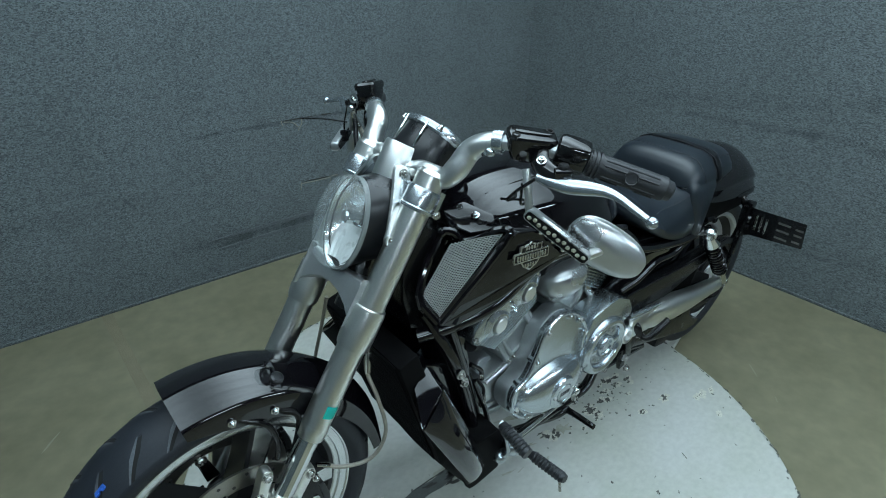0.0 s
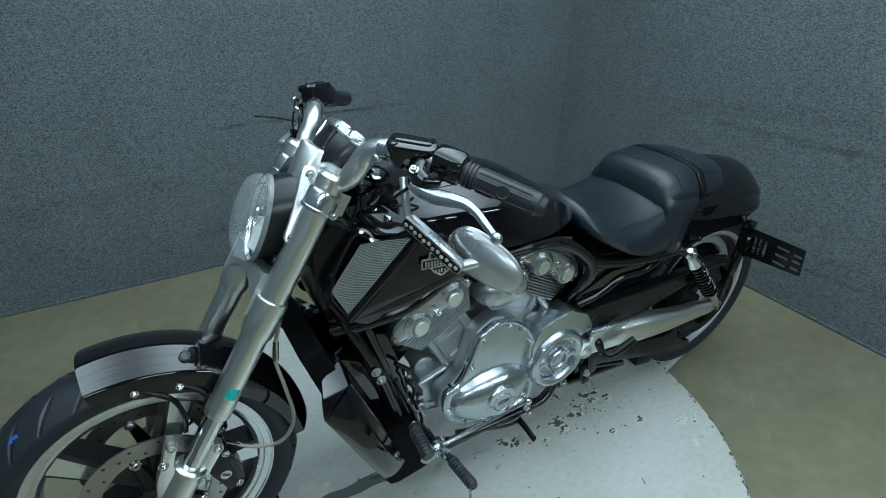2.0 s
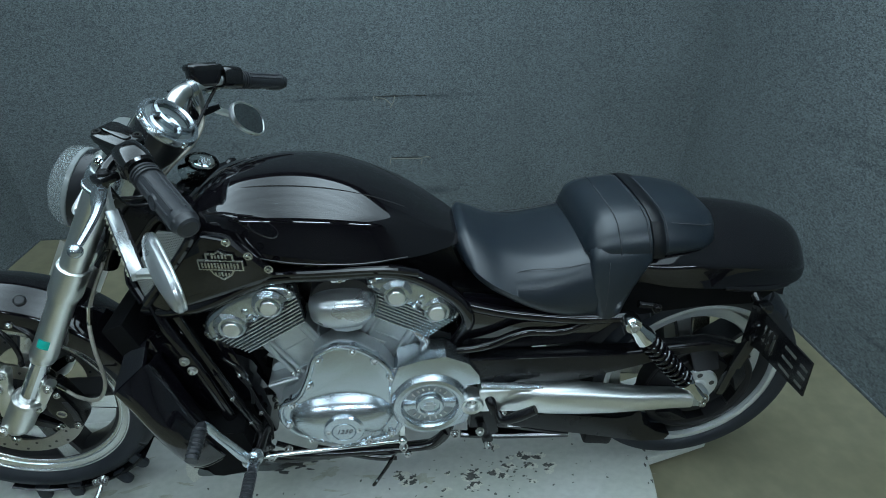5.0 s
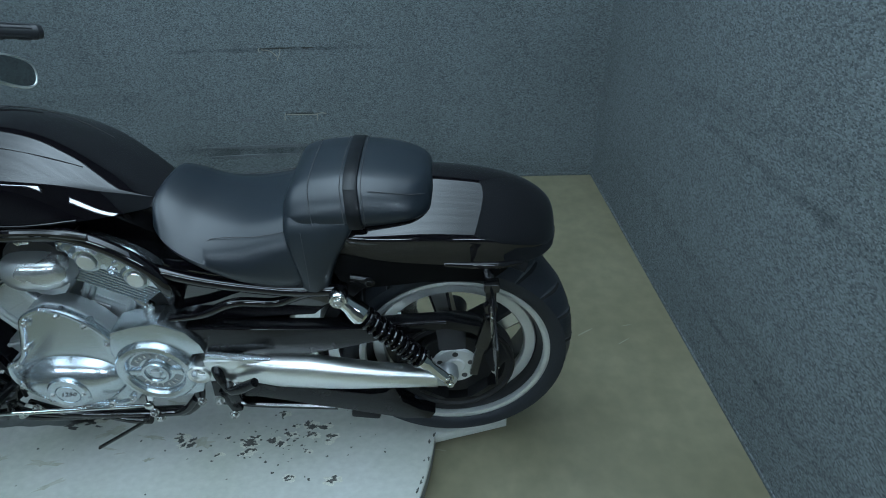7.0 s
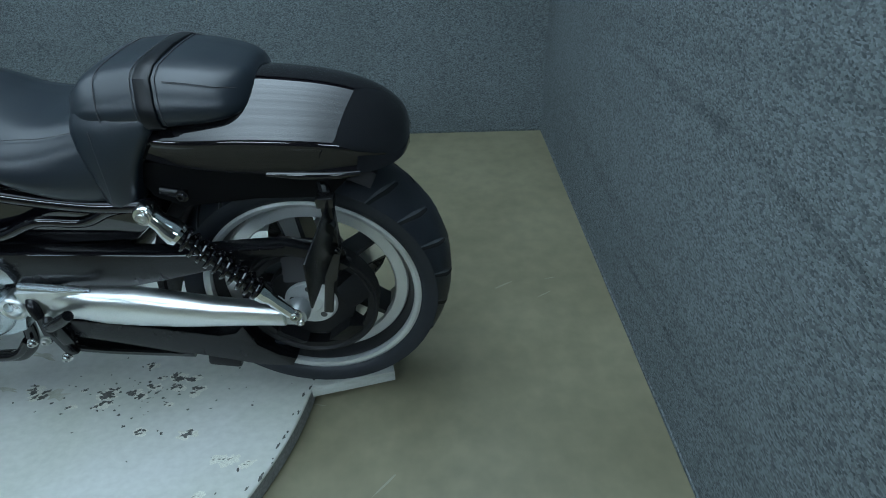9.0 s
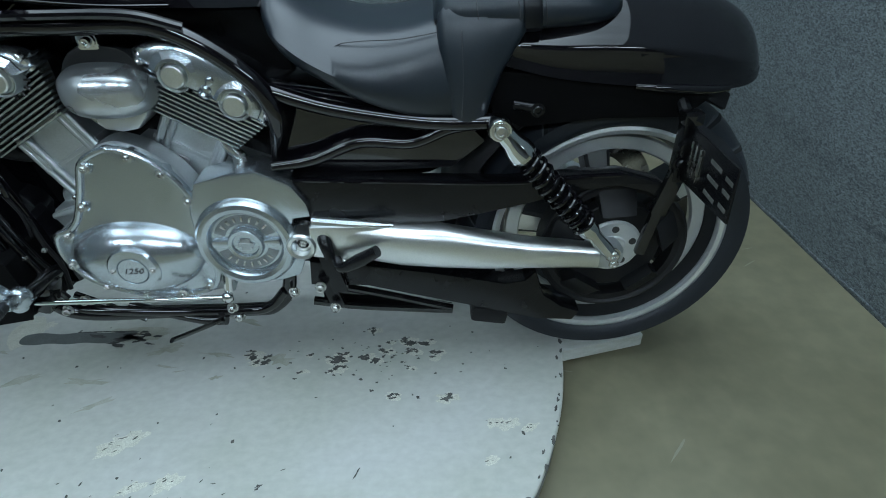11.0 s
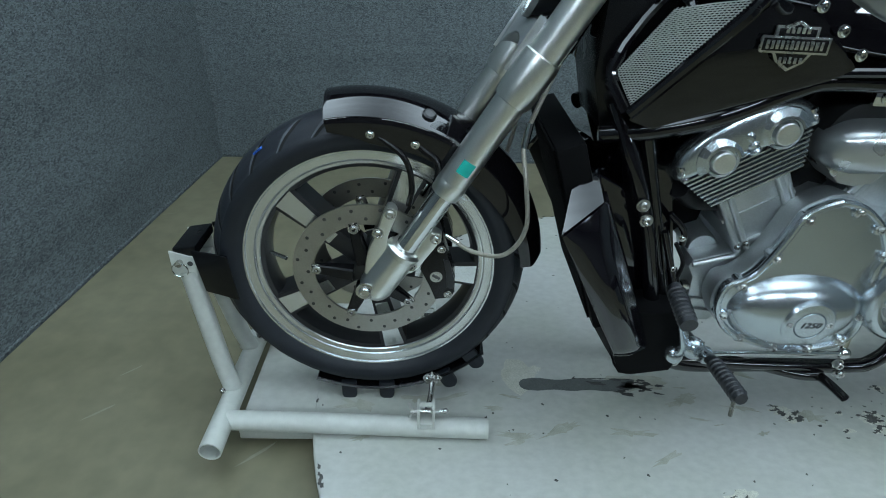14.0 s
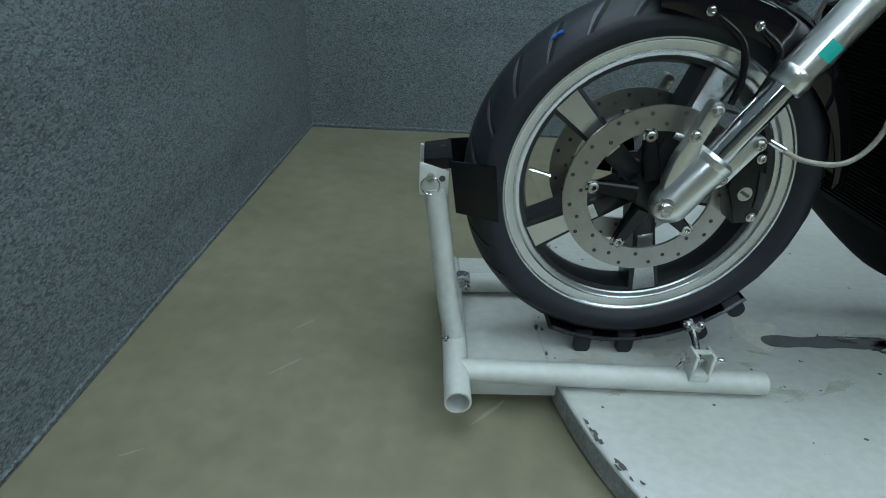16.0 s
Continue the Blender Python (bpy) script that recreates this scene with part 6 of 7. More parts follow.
# primary cover
PRIMARY = [(0.812, 0.566), (0.785, 0.556), (0.758, 0.535), (0.741, 0.488), (0.715, 0.430), (0.690, 0.405), (0.664, 0.392), (0.660, 0.343), (0.696, 0.290), (0.774, 0.256), (0.850, 0.248), (0.915, 0.262), (0.940, 0.300), (0.932, 0.36), (0.926, 0.427), (0.930, 0.465), (0.905, 0.512), (0.870, 0.545), (0.84, 0.560)]
primary = part("primary_cover", prism(PRIMARY, -0.160, -0.10, 0.007, 3), POLISHED, engine, "polished primary cover with a bulge and round cap")
part("cover_gasket", prism([(0.80 + (x - 0.80) * 1.04, 0.40 + (z - 0.40) * 1.035) for x, z in PRIMARY], -0.142, -0.10, 0.003, 3), CAST, primary)
part("cover_rim", merged(tube([(x, -0.160, z) for x, z in PRIMARY] + [(PRIMARY[0][0], -0.160, PRIMARY[0][1])], 0.0065, 10, 3)), POLISHED, primary)
bulge = []
for k in range(21):
    f = k / 20
    r = 1.0 * (1 - f) ** 1.6 + 0.01 * f
    h = -0.1580 - 0.048 * max(0.0, 1 - min(1.0, r) ** 2.4) ** 0.62
    bulge.append([Vector((0.801 + 0.006 * f + 0.126 * r * math.cos(q), h, 0.352 - 0.008 * f + (0.070 if math.sin(q) > 0 else 0.090) * r * math.sin(q))) for q in (2 * math.pi * i / 48 for i in range(48))])
part("clutch_bulge", loft(bulge), POLISHED, primary, sharp=60)
cap = part("derby_cap", lathe([(0.0, 0.009), (0.026, 0.009), (0.0275, 0.006), (0.029, 0.009), (0.044, 0.008), (0.048, 0.004), (0.049, -0.03)], (0.808, -0.200, 0.343), (0, -1, 0), 48), POLISHED, primary, "round cap stamped 1250")
for dx in (-0.036, 0.036):
    part("cap_screw", bolt((0.808 + dx, -0.208, 0.343), 0.0045, 0.004), STEEL, cap)


def lettering(name, text, size, m, mat, parent):
    cu = bpy.data.curves.new(name, "FONT")
    cu.body, cu.size, cu.extrude, cu.align_x, cu.align_y = text, size, 0.0006, "CENTER", "CENTER"
    cu.shear = 0.35
    tmp = bpy.data.objects.new("tmp", cu)
    scene.collection.objects.link(tmp)
    me = bpy.data.meshes.new_from_object(tmp.evaluated_get(bpy.context.evaluated_depsgraph_get()))
    bpy.data.objects.remove(tmp)
    bm = bmesh.new()
    bm.from_mesh(me)
    bmesh.ops.transform(bm, matrix=m, verts=bm.verts)
    return part(name, bm, mat, parent)


lettering("number", "1250", 0.017, pose(0.808, -0.2095, 0.343, 90, 0, 0) @ Matrix.Diagonal((1.1, 1, 1, 1)), INK, cap)
for bx, bz in ((0.766, 0.531), (0.845, 0.550), (0.893, 0.517), (0.926, 0.462), (0.735, 0.455), (0.690, 0.398), (0.930, 0.405), (0.934, 0.33), (0.918, 0.272), (0.672, 0.330), (0.72, 0.278), (0.79, 0.256), (0.86, 0.252)):
    part("bolt_boss", lathe([(0.0115, -0.02), (0.0115, 0.004), (0.010, 0.006), (0, 0.006)], (bx, -0.158, bz), (0, -1, 0), 18), POLISHED, primary)
    part("cover_bolt", bolt((bx, -0.164, bz), 0.0062, 0.008), STEEL, primary)
part("starter_bracket", prism([(0.620, 0.392), (0.626, 0.408), (0.66, 0.418), (0.703, 0.430), (0.730, 0.445), (0.730, 0.30), (0.690, 0.262), (0.645, 0.266), (0.640, 0.300), (0.635, 0.322), (0.634, 0.366)], -0.092, -0.03, 0.008), CAST, engine, "cast aluminium starter bracket")
part("starter_rib", tube([(0.626, -0.094, 0.398), (0.66, -0.094, 0.408), (0.700, -0.094, 0.420)], 0.006, 10), CAST, engine)
for z in (0.318, 0.292):
    part("starter_rib", block((0.664, -0.094, z), (0.050, 0.010, 0.006), (0, 8, 0), 0.002), CAST, engine)
for z in (0.342, 0.315):
    part("starter_lug", block((0.631, -0.080, z), (0.020, 0.02, 0.015), (0, 0, 0), 0.004), STEEL, engine)
part("starter_motor", lathe([(0.0, 0.0), (0.026, 0.0), (0.029, 0.005), (0.029, 0.028), (0.0275, 0.030), (0.0275, 0.095), (0.029, 0.098), (0.029, 0.13), (0.024, 0.14), (0, 0.14)], (0.656, -0.055, 0.415), (0, 1, 0.06), 28), CAST, engine, "grey cylindrical starter motor")
part("sump", merged(prism([(0.71, 0.285), (0.80, 0.262), (0.92, 0.262), (0.96, 0.285), (0.95, 0.235), (0.90, 0.222), (0.78, 0.225)], -0.12, 0.11, 0.008), block((0.935, -0.13, 0.262), (0.022, 0.02, 0.06), (0, -15, 0), 0.005)), CAST, engine)

# front pulley cover
PC = Vector((1.015, -0.150, 0.378))
pulley_cover = part("pulley_cover", prism([(0.925, 0.440), (0.945, 0.500), (1.00, 0.516), (1.056, 0.523), (1.112, 0.494), (1.136, 0.455), (1.140, 0.428), (1.108, 0.424), (1.098, 0.40), (1.098, 0.352), (1.118, 0.334), (1.102, 0.298), (1.060, 0.284), (1.00, 0.286), (0.945, 0.312)], -0.172, -0.10, 0.006), POLISHED, engine, "polished pulley cover with a round medallion")
part("cover_ring", lathe([(0.095, -0.02), (0.095, 0.018), (0.092, 0.029), (0.086, 0.036), (0.078, 0.038), (0.070, 0.035), (0.0645, 0.027), (0.064, 0.0225), (0.0, 0.0225)], PC, (0, -1, 0), 64), POLISHED, pulley_cover)
part("medallion", lathe([(0.034, 0.018), (0.034, 0.031), (0.031, 0.036), (0.025, 0.035), (0.023, 0.030), (0.0, 0.030)], PC, (0, -1, 0), 40), POLISHED, pulley_cover)
part("medallion_emblem", merged(block(PC + Vector((0, -0.032, 0)), (0.030, 0.003, 0.008), (0, 0, 0), 0.001), block(PC + Vector((0, -0.0315, 0)), (0.018, 0.002, 0.026), (0, 0, 0), 0.001)), CAST, pulley_cover)
for sx in (-1, 1):
    part("ring_post", block(PC + Vector((sx * 0.047, -0.026, 0)), (0.032, 0.010, 0.016), (0, 0, 0), 0.004), POLISHED, pulley_cover)
    arc = [sx * math.pi / 2 + math.pi * 0.39 * (j / 12 - 0.5) * 2 for j in range(13)]
    part("half_moon", loft([[PC + Vector((r * math.cos(q), -y, r * math.sin(q))) for r, y in ((0.040, 0.0215), (0.040, 0.0232), (0.060, 0.0232), (0.060, 0.0215))] for q in arc]), DULL_CAST, pulley_cover)
for k in range(14):
    t = math.pi * ((k % 7) - 3) / 11 + (math.pi / 2 if k < 7 else -math.pi / 2)
    p = PC + Vector((0.050 * math.cos(t), -0.0238, 0.050 * math.sin(t)))
    part("ring_stroke", block(p, (0.0040, 0.003, 0.010), (0, 90 - math.degrees(t), 0), 0.0006), STEEL, pulley_cover)
part("pivot_ring", lathe([(0.0, 0.004), (0.017, 0.004), (0.019, 0.016), (0.025, 0.018), (0.028, 0.014), (0.029, 0.0), (0.029, -0.04)], (1.117, -0.172, 0.372), (0, -1, 0), 32), BRUSHED, bike, "polished swingarm pivot ring")
part("pivot_bolt", lathe([(0, 0.010), (0.006, 0.010), (0.008, 0.006), (0.011, 0.006), (0.012, 0.0)], (1.119, -0.170, 0.374), (0, -1, 0), 20), STEEL, bike)
part("cover_screw", bolt((0.938, -0.150, 0.470), 0.008, 0.008), STEEL, engine)

# ---- swingarm, drive and rear wheel ----
def oval(x, yc, zc, w, h, n=16, p=0.75):
    return [Vector((x, yc + w * math.copysign(abs(math.cos(q)) ** p, math.cos(q)), zc + h * math.copysign(abs(math.sin(q)) ** p, math.sin(q)))) for q in (2 * math.pi * i / n for i in range(n))]


swing = part("swingarm", merged(bar((1.12, -0.15, 0.374), (1.12, 0.15, 0.374), 0.035, 20), block((1.25, 0, 0.38), (0.10, 0.26, 0.06), (0, 0, 0), 0.015)), SATIN_BLACK, bike, "polished aluminium swingarm")
for s in (-1, 1):
    arm = [oval(x, s * y, z, w, h) for x, y, z, w, h in ((1.135, 0.160, 0.378, 0.014, 0.034), (1.18, 0.163, 0.376, 0.018, 0.036), (1.24, 0.167, 0.371, 0.024, 0.039), (1.30, 0.170, 0.365, 0.030, 0.043), (1.38, 0.172, 0.359, 0.031, 0.044), (1.46, 0.174, 0.349, 0.029, 0.038), (1.54, 0.175, 0.341, 0.026, 0.031), (1.62, 0.175, 0.335, 0.023, 0.027), (1.675, 0.176, 0.330, 0.021, 0.024))]
    part("arm", loft(arm), BRUSHED, swing, "polished tapering swingarm leg", sharp=60)
    part("arm_plate", prism([(1.135, 0.412), (1.24, 0.412), (1.30, 0.404), (1.335, 0.386), (1.315, 0.352), (1.24, 0.336), (1.135, 0.346)], *sorted((s * 0.184, s * 0.150)), 0.006), BRUSHED, swing)
    part("arm_ridge", tube([(1.14, s * 0.166, 0.416), (1.22, s * 0.172, 0.410), (1.29, s * 0.178, 0.409)], [0.010, 0.011, 0.004], 10), POLISHED, swing)
    part("axle_end", merged(lathe([(0.0, 0.0), (0.026, 0.0), (0.027, 0.02), (0.022, 0.034), (0, 0.034)], (1.70, s * 0.155, 0.332), (0, s, 0), 24), block((1.685, s * 0.172, 0.326), (0.05, 0.03, 0.040), (0, 0, 0), 0.008)), CAST, swing)
    part("axle_nut", merged(bolt((1.700, s * 0.190, 0.341), 0.011, 0.013, (0, s, 0)), bolt((1.706, s * 0.190, 0.318), 0.007, 0.006, (0, s, 0))), STEEL, swing)
part("upper_belt_guard", prism([(1.112, 0.500), (1.30, 0.492), (1.50, 0.484), (1.62, 0.492), (1.70, 0.496), (1.775, 0.476), (1.822, 0.436), (1.800, 0.428), (1.755, 0.456), (1.70, 0.470), (1.62, 0.460), (1.53, 0.436), (1.44, 0.416), (1.37, 0.402), (1.325, 0.398), (1.165, 0.408), (1.118, 0.43)], -0.160, -0.125, 0.004), SATIN_BLACK, swing, "satin black belt guard")
part("guard_lip", tube([(1.115, -0.158, 0.497), (1.30, -0.158, 0.489), (1.50, -0.158, 0.481), (1.62, -0.158, 0.489), (1.70, -0.158, 0.492)], 0.0045, 8), GLOSS_BLACK, swing)
part("lower_belt_guard", prism([(1.120, 0.318), (1.20, 0.310), (1.35, 0.285), (1.505, 0.252), (1.545, 0.258), (1.565, 0.280), (1.585, 0.220), (1.625, 0.188), (1.665, 0.172), (1.652, 0.150), (1.58, 0.155), (1.46, 0.190), (1.226, 0.256), (1.115, 0.262)], -0.158, -0.115, 0.004), SATIN_BLACK, swing, "satin black lower belt guard")
part("chip_guard", block((1.48, -0.10, 0.14), (0.08, 0.06, 0.04), (0, 10, 0), 0.01), PLASTIC, swing)

rwheel = part("rear_wheel", lathe([(0.0, -0.10), (0.035, -0.10), (0.040, -0.08), (0.036, -0.05), (0.036, 0.05), (0.04, 0.09), (0, 0.09)], REAR, (0, 1, 0), 28), DARK_ALLOY, bike, "wide five-spoke rear wheel with black tyre")
part("tyre", lathe(tyre_profile(0.230, 0.308, 0.112, 0.048), REAR, (0, 1, 0), 96), RUBBER, rwheel, sharp=60)
tagged(part("tread", tread(REAR, 0.308, 0.112, 22, 0.048), GROOVE, rwheel), kind="stuff")
tagged(part("groove_edge", tread(REAR, 0.308, 0.112, 22, 0.048, 0.022, 0.0045, 0.0011), GROOVE_EDGE, rwheel), kind="stuff")
part("rim_barrel", lathe([(0.230, -0.090), (0.216, -0.074), (0.210, -0.052), (0.198, 0.03), (0.205, 0.075), (0.230, 0.088)], REAR, (0, 1, 0), 80), DARK_ALLOY, rwheel)
for s in (-1, 1):
    part("rim_lip", lathe([(0.232, s * 0.084), (0.240, s * 0.094), (0.240, s * 0.100), (0.234, s * 0.102), (0.226, s * 0.099), (0.223, s * 0.092), (0.224, s * 0.086)], REAR, (0, 1, 0), 96), REAR_RIM, rwheel, "machined silver rim lip")
part("spoke_ring", lathe([(0.208, -0.050), (0.2095, -0.060), (0.206, -0.064), (0.182, -0.066), (0.178, -0.060), (0.182, -0.040)], REAR, (0, 1, 0), 96), REAR_RIM, rwheel, "machined silver inner rim ring")
for k in range(5):
    a = radians(30 + 72 * k)
    sp = part("spoke", spoke(REAR, a, 0.03, 0.185, 0.018, 0.026, -0.055, 0.02), DARK_ALLOY, rwheel)
    part("machined_face", spoke_face(REAR, a, 0.09, 0.184, 0.020, 0.027, -0.055), BRUSHED, sp)
pulley = part("drive_pulley", lathe([(0.124, -0.130), (0.136, -0.131), (0.142, -0.136), (0.147, -0.134), (0.147, -0.092), (0.124, -0.100), (0.124, -0.130)], REAR, (0, 1, 0), 72), PLASTIC, rwheel, "black belt pulley with slots")
part("pulley_hub", lathe([(0.046, -0.126), (0.080, -0.128), (0.094, -0.129), (0.097, -0.126), (0.097, -0.100), (0.046, -0.100), (0.046, -0.126)], REAR, (0, 1, 0), 64), PLASTIC, pulley)
for k in range(5):
    part("pulley_web", spoke(REAR, radians(22 + 72 * k), 0.086, 0.130, 0.032, 0.036, -0.127, -0.102), PLASTIC, pulley)
hub = part("hub_plate", lathe([(0.0, -0.134), (0.022, -0.136), (0.026, -0.133), (0.054, -0.133), (0.058, -0.129), (0.058, -0.110)], REAR, (0, 1, 0), 40), HUB_SILVER, rwheel, "silver hub plate with five holes")
for k in range(5):
    part("hub_hole", lathe([(0.0, 0.0006), (0.0075, 0.0006), (0.0075, -0.001)], ring_pt(REAR, 0.040, 2 * math.pi * k / 5 + 0.3, -0.1332), (0, -1, 0), 12), INK, hub)
part("drive_belt", merged(*[prism([(1.02, z0), (1.719, z1), (1.719, z1 + 0.006), (1.02, z0 + 0.006)], -0.128, -0.098, 0.001) for z0, z1 in ((0.425, 0.462), (0.318, 0.170))]), RUBBER, bike, "toothed rubber drive belt")
part("brake_disc", lathe([(0.10, 0.092), (0.148, 0.092), (0.148, 0.097), (0.10, 0.097), (0.10, 0.092)], REAR, (0, 1, 0), 60), STEEL, rwheel, "rear brake disc")
part("rear_caliper", prism([(1.62, 0.47), (1.68, 0.51), (1.74, 0.50), (1.72, 0.44), (1.66, 0.42)], 0.07, 0.13, 0.008), STEEL, bike, "rear brake caliper")

# shocks
for s in (-1, 1):
    top, bot = Vector((1.476, s * 0.186, 0.597)), Vector((1.697, s * 0.190, 0.341))
    d = (bot - top).normalized()
    L = (bot - top).length
    shock = part("shock_absorber", merged(lathe([(0.0, 0.03), (0.013, 0.03), (0.013, L - 0.05), (0, L - 0.05)], top, d, 16)), SATIN_BLACK, bike, "shock absorber with black coil spring and chrome ends")
    part("shock_eye", merged(lathe([(0.0, -0.016), (0.018, -0.016), (0.021, -0.010), (0.021, 0.010), (0.018, 0.016), (0.0, 0.016)], top, (0, 1, 0), 24), lathe([(0.0, 0.0), (0.018, 0.0), (0.019, 0.03), (0.024, 0.045), (0.026, 0.062), (0.022, 0.070), (0, 0.07)], top, d, 24)), CHROME, shock, "chrome shock eye")
    part("shock_bolt", bolt(top + Vector((0, s * 0.016, 0)), 0.011, 0.008, (0, s, 0)), STEEL, shock)
    part("shock_foot", merged(lathe([(0.0, L), (0.012, L), (0.014, L - 0.02), (0.014, L - 0.06), (0.020, L - 0.072), (0.021, L - 0.088), (0.0, L - 0.088)], top, d, 24)), CHROME, shock)
    u = d.orthogonal().normalized()
    w = d.cross(u)
    turns, n = 10.5, 170
    spring = [top + d * (0.068 + (L - 0.068 - 0.082) * k / n) + (u * math.cos(2 * math.pi * turns * k / n) + w * math.sin(2 * math.pi * turns * k / n)) * 0.0215 for k in range(n + 1)]
    part("coil_spring", tube(spring, 0.0042, 8, 1), GLOSS_BLACK, shock, "black coil spring")

# ---- seat and tail ----
# stations: x, crown, shoulder height, shoulder half width, hem, hem half width
SEAT = [(1.088, 0.775, 0.772, 0.045, 0.750, 0.050), (1.102, 0.797, 0.785, 0.085, 0.735, 0.110), (1.135, 0.786, 0.770, 0.105, 0.705, 0.150), (1.190, 0.757, 0.740, 0.120, 0.672, 0.170), (1.260, 0.742, 0.726, 0.135, 0.635, 0.174), (1.330, 0.746, 0.731, 0.142, 0.612, 0.172), (1.390, 0.762, 0.745, 0.140, 0.602, 0.166), (1.420, 0.772, 0.755, 0.13, 0.600, 0.160)]


def seat_ring(x):
    top, sz, sw, hz, hw = interp(x, SEAT)
    half = [(0, top), (0.35 * sw, top - 0.002), (0.68 * sw, top - 0.30 * (top - sz)), (sw, sz), (sw + 0.45 * (hw - sw) + 0.006, sz - 0.30 * (sz - hz)), (hw + 0.004, sz - 0.65 * (sz - hz)), (hw, hz + 0.012), (hw - 0.006, hz + 0.003), (hw - 0.02, hz), (hw * 0.5, hz)]
    return [Vector((x, -y, z)) for y, z in half] + [Vector((x, y, z)) for y, z in reversed(half[1:])]


seat = part("seat", loft([seat_ring(1.085 + 0.335 * k / 30) for k in range(31)]), LEATHER, bike, "black vinyl rider seat with a raised pillion pad", sharp=60)
for s in (-1, 1):
    part("seat_seam", tube([(1.40, s * 0.145, 0.744), (1.32, s * 0.146, 0.731), (1.25, s * 0.140, 0.727), (1.215, s * 0.140, 0.720), (1.195, s * 0.152, 0.695), (1.187, s * 0.163, 0.678)], 0.0009, 6), THREAD, seat)
    skirt = []
    for z, x0, x1, y in ((0.800, 1.402, 1.490, 0.112), (0.782, 1.386, 1.508, 0.136), (0.762, 1.378, 1.520, 0.149), (0.742, 1.376, 1.518, 0.1565), (0.715, 1.379, 1.500, 0.163), (0.680, 1.386, 1.480, 0.168), (0.640, 1.393, 1.464, 0.171), (0.605, 1.398, 1.455, 0.172), (0.596, 1.402, 1.451, 0.169)):
        skirt.append([Vector((x, s * v, z)) for x, v in ((x0, y - 0.05), (x0, y - 0.012), (x0 + 0.004, y - 0.003), (x0 + 0.014, y + 0.002), (0.5 * (x0 + x1), y + 0.004), (x1 - 0.014, y + 0.001), (x1 - 0.004, y - 0.004), (x1, y - 0.012), (x1, y - 0.05))])
    part("seat_skirt", loft(skirt), LEATHER, seat, "black vinyl seat side skirt", sharp=70)
    part("seat_seam", tube([Vector((1.414 + 0.002 * q, s * (v + 0.0022), z)) for q, z, v in ((0, 0.745, 0.158), (1, 0.69, 0.167), (1, 0.65, 0.1705), (0, 0.612, 0.172))], 0.0009, 6), THREAD, seat)
PILLION = [(1.372, 0.766, 0.760, 0.115, 0.745, 0.120), (1.380, 0.798, 0.790, 0.120, 0.742, 0.140), (1.402, 0.824, 0.810, 0.122, 0.740, 0.150), (1.445, 0.835, 0.819, 0.122, 0.738, 0.153), (1.510, 0.838, 0.822, 0.122, 0.738, 0.152), (1.580, 0.832, 0.815, 0.121, 0.740, 0.147), (1.632, 0.822, 0.804, 0.114, 0.742, 0.138), (1.656, 0.816, 0.798, 0.102, 0.743, 0.124), (1.673, 0.808, 0.790, 0.086, 0.745, 0.104), (1.682, 0.796, 0.782, 0.068, 0.750, 0.084), (1.686, 0.778, 0.772, 0.050, 0.758, 0.060)]


def pad_ring(x, grow=0.0):
    top, sz, sw, hz, hw = interp(x, PILLION)
    half = [(0, top), (0.4 * sw, top - 0.001), (0.75 * sw, top - 0.25 * (top - sz)), (sw, sz), (hw - 0.006, sz - 0.45 * (sz - hz)), (hw, sz - 0.72 * (sz - hz)), (hw - 0.005, hz + 0.008), (hw - 0.018, hz), (hw * 0.5, hz)]
    ring = [Vector((x, -y, z)) for y, z in half] + [Vector((x, y, z)) for y, z in reversed(half[1:])]
    if grow:
        ring = [p + (p - Vector((x, 0, (top + hz) / 2))).normalized() * grow for p in ring]
    return ring


pad = part("pillion_pad", loft([pad_ring(1.372 + 0.314 * k / 34) for k in range(35)]), LEATHER, seat, "black vinyl pillion pad", sharp=60)


def slanted(x, grow):
    """A section across the pad that leans forward towards its lower edge."""
    rows = []
    top, hem = interp(x, PILLION)[0], interp(x, PILLION)[3]
    for k, p in enumerate(pad_ring(x)):
        back = -0.010 * max(0.0, min(1.0, (top - p.z) / (top - hem)))
        q = pad_ring(x - back, grow)[k]
        rows.append(q)
    return rows


part("pad_strap", loft([slanted(1.502 + 0.030 * f, g) for f, g in ((0, -0.002), (0.04, 0.005), (0.12, 0.0065), (0.5, 0.007), (0.88, 0.0065), (0.96, 0.005), (1.0, -0.002))]), STRAP, pad, "stitched grab strap across the pad")
for xx in (1.432, 1.496, 1.538):
    ring = slanted(xx, 0.0006)
    part("pad_seam", tube(ring[11:17] + ring[:7], 0.0009, 5, 3), THREAD, pad)
for s in (-1, 1):
    part("pad_seam", tube([(x, s * (interp(x, PILLION)[2] + 0.004), interp(x, PILLION)[1] - 0.002) for x in (1.552, 1.59, 1.63, 1.665)], 0.0009, 5, 3), THREAD, pad)

# stations: x, crown, crease height and half width, hem height and half width
TAIL = [(1.470, 0.775, 0.722, 0.140, 0.690, 0.146), (1.560, 0.792, 0.716, 0.150, 0.668, 0.153), (1.660, 0.797, 0.714, 0.151, 0.655, 0.155), (1.760, 0.787, 0.706, 0.147, 0.646, 0.152), (1.830, 0.773, 0.694, 0.138, 0.640, 0.145),
        (1.880, 0.756, 0.680, 0.123, 0.637, 0.131), (1.915, 0.736, 0.668, 0.103, 0.638, 0.111), (1.938, 0.714, 0.660, 0.078, 0.642, 0.085), (1.948, 0.695, 0.657, 0.055, 0.646, 0.060), (1.953, 0.672, 0.655, 0.025, 0.650, 0.030)]


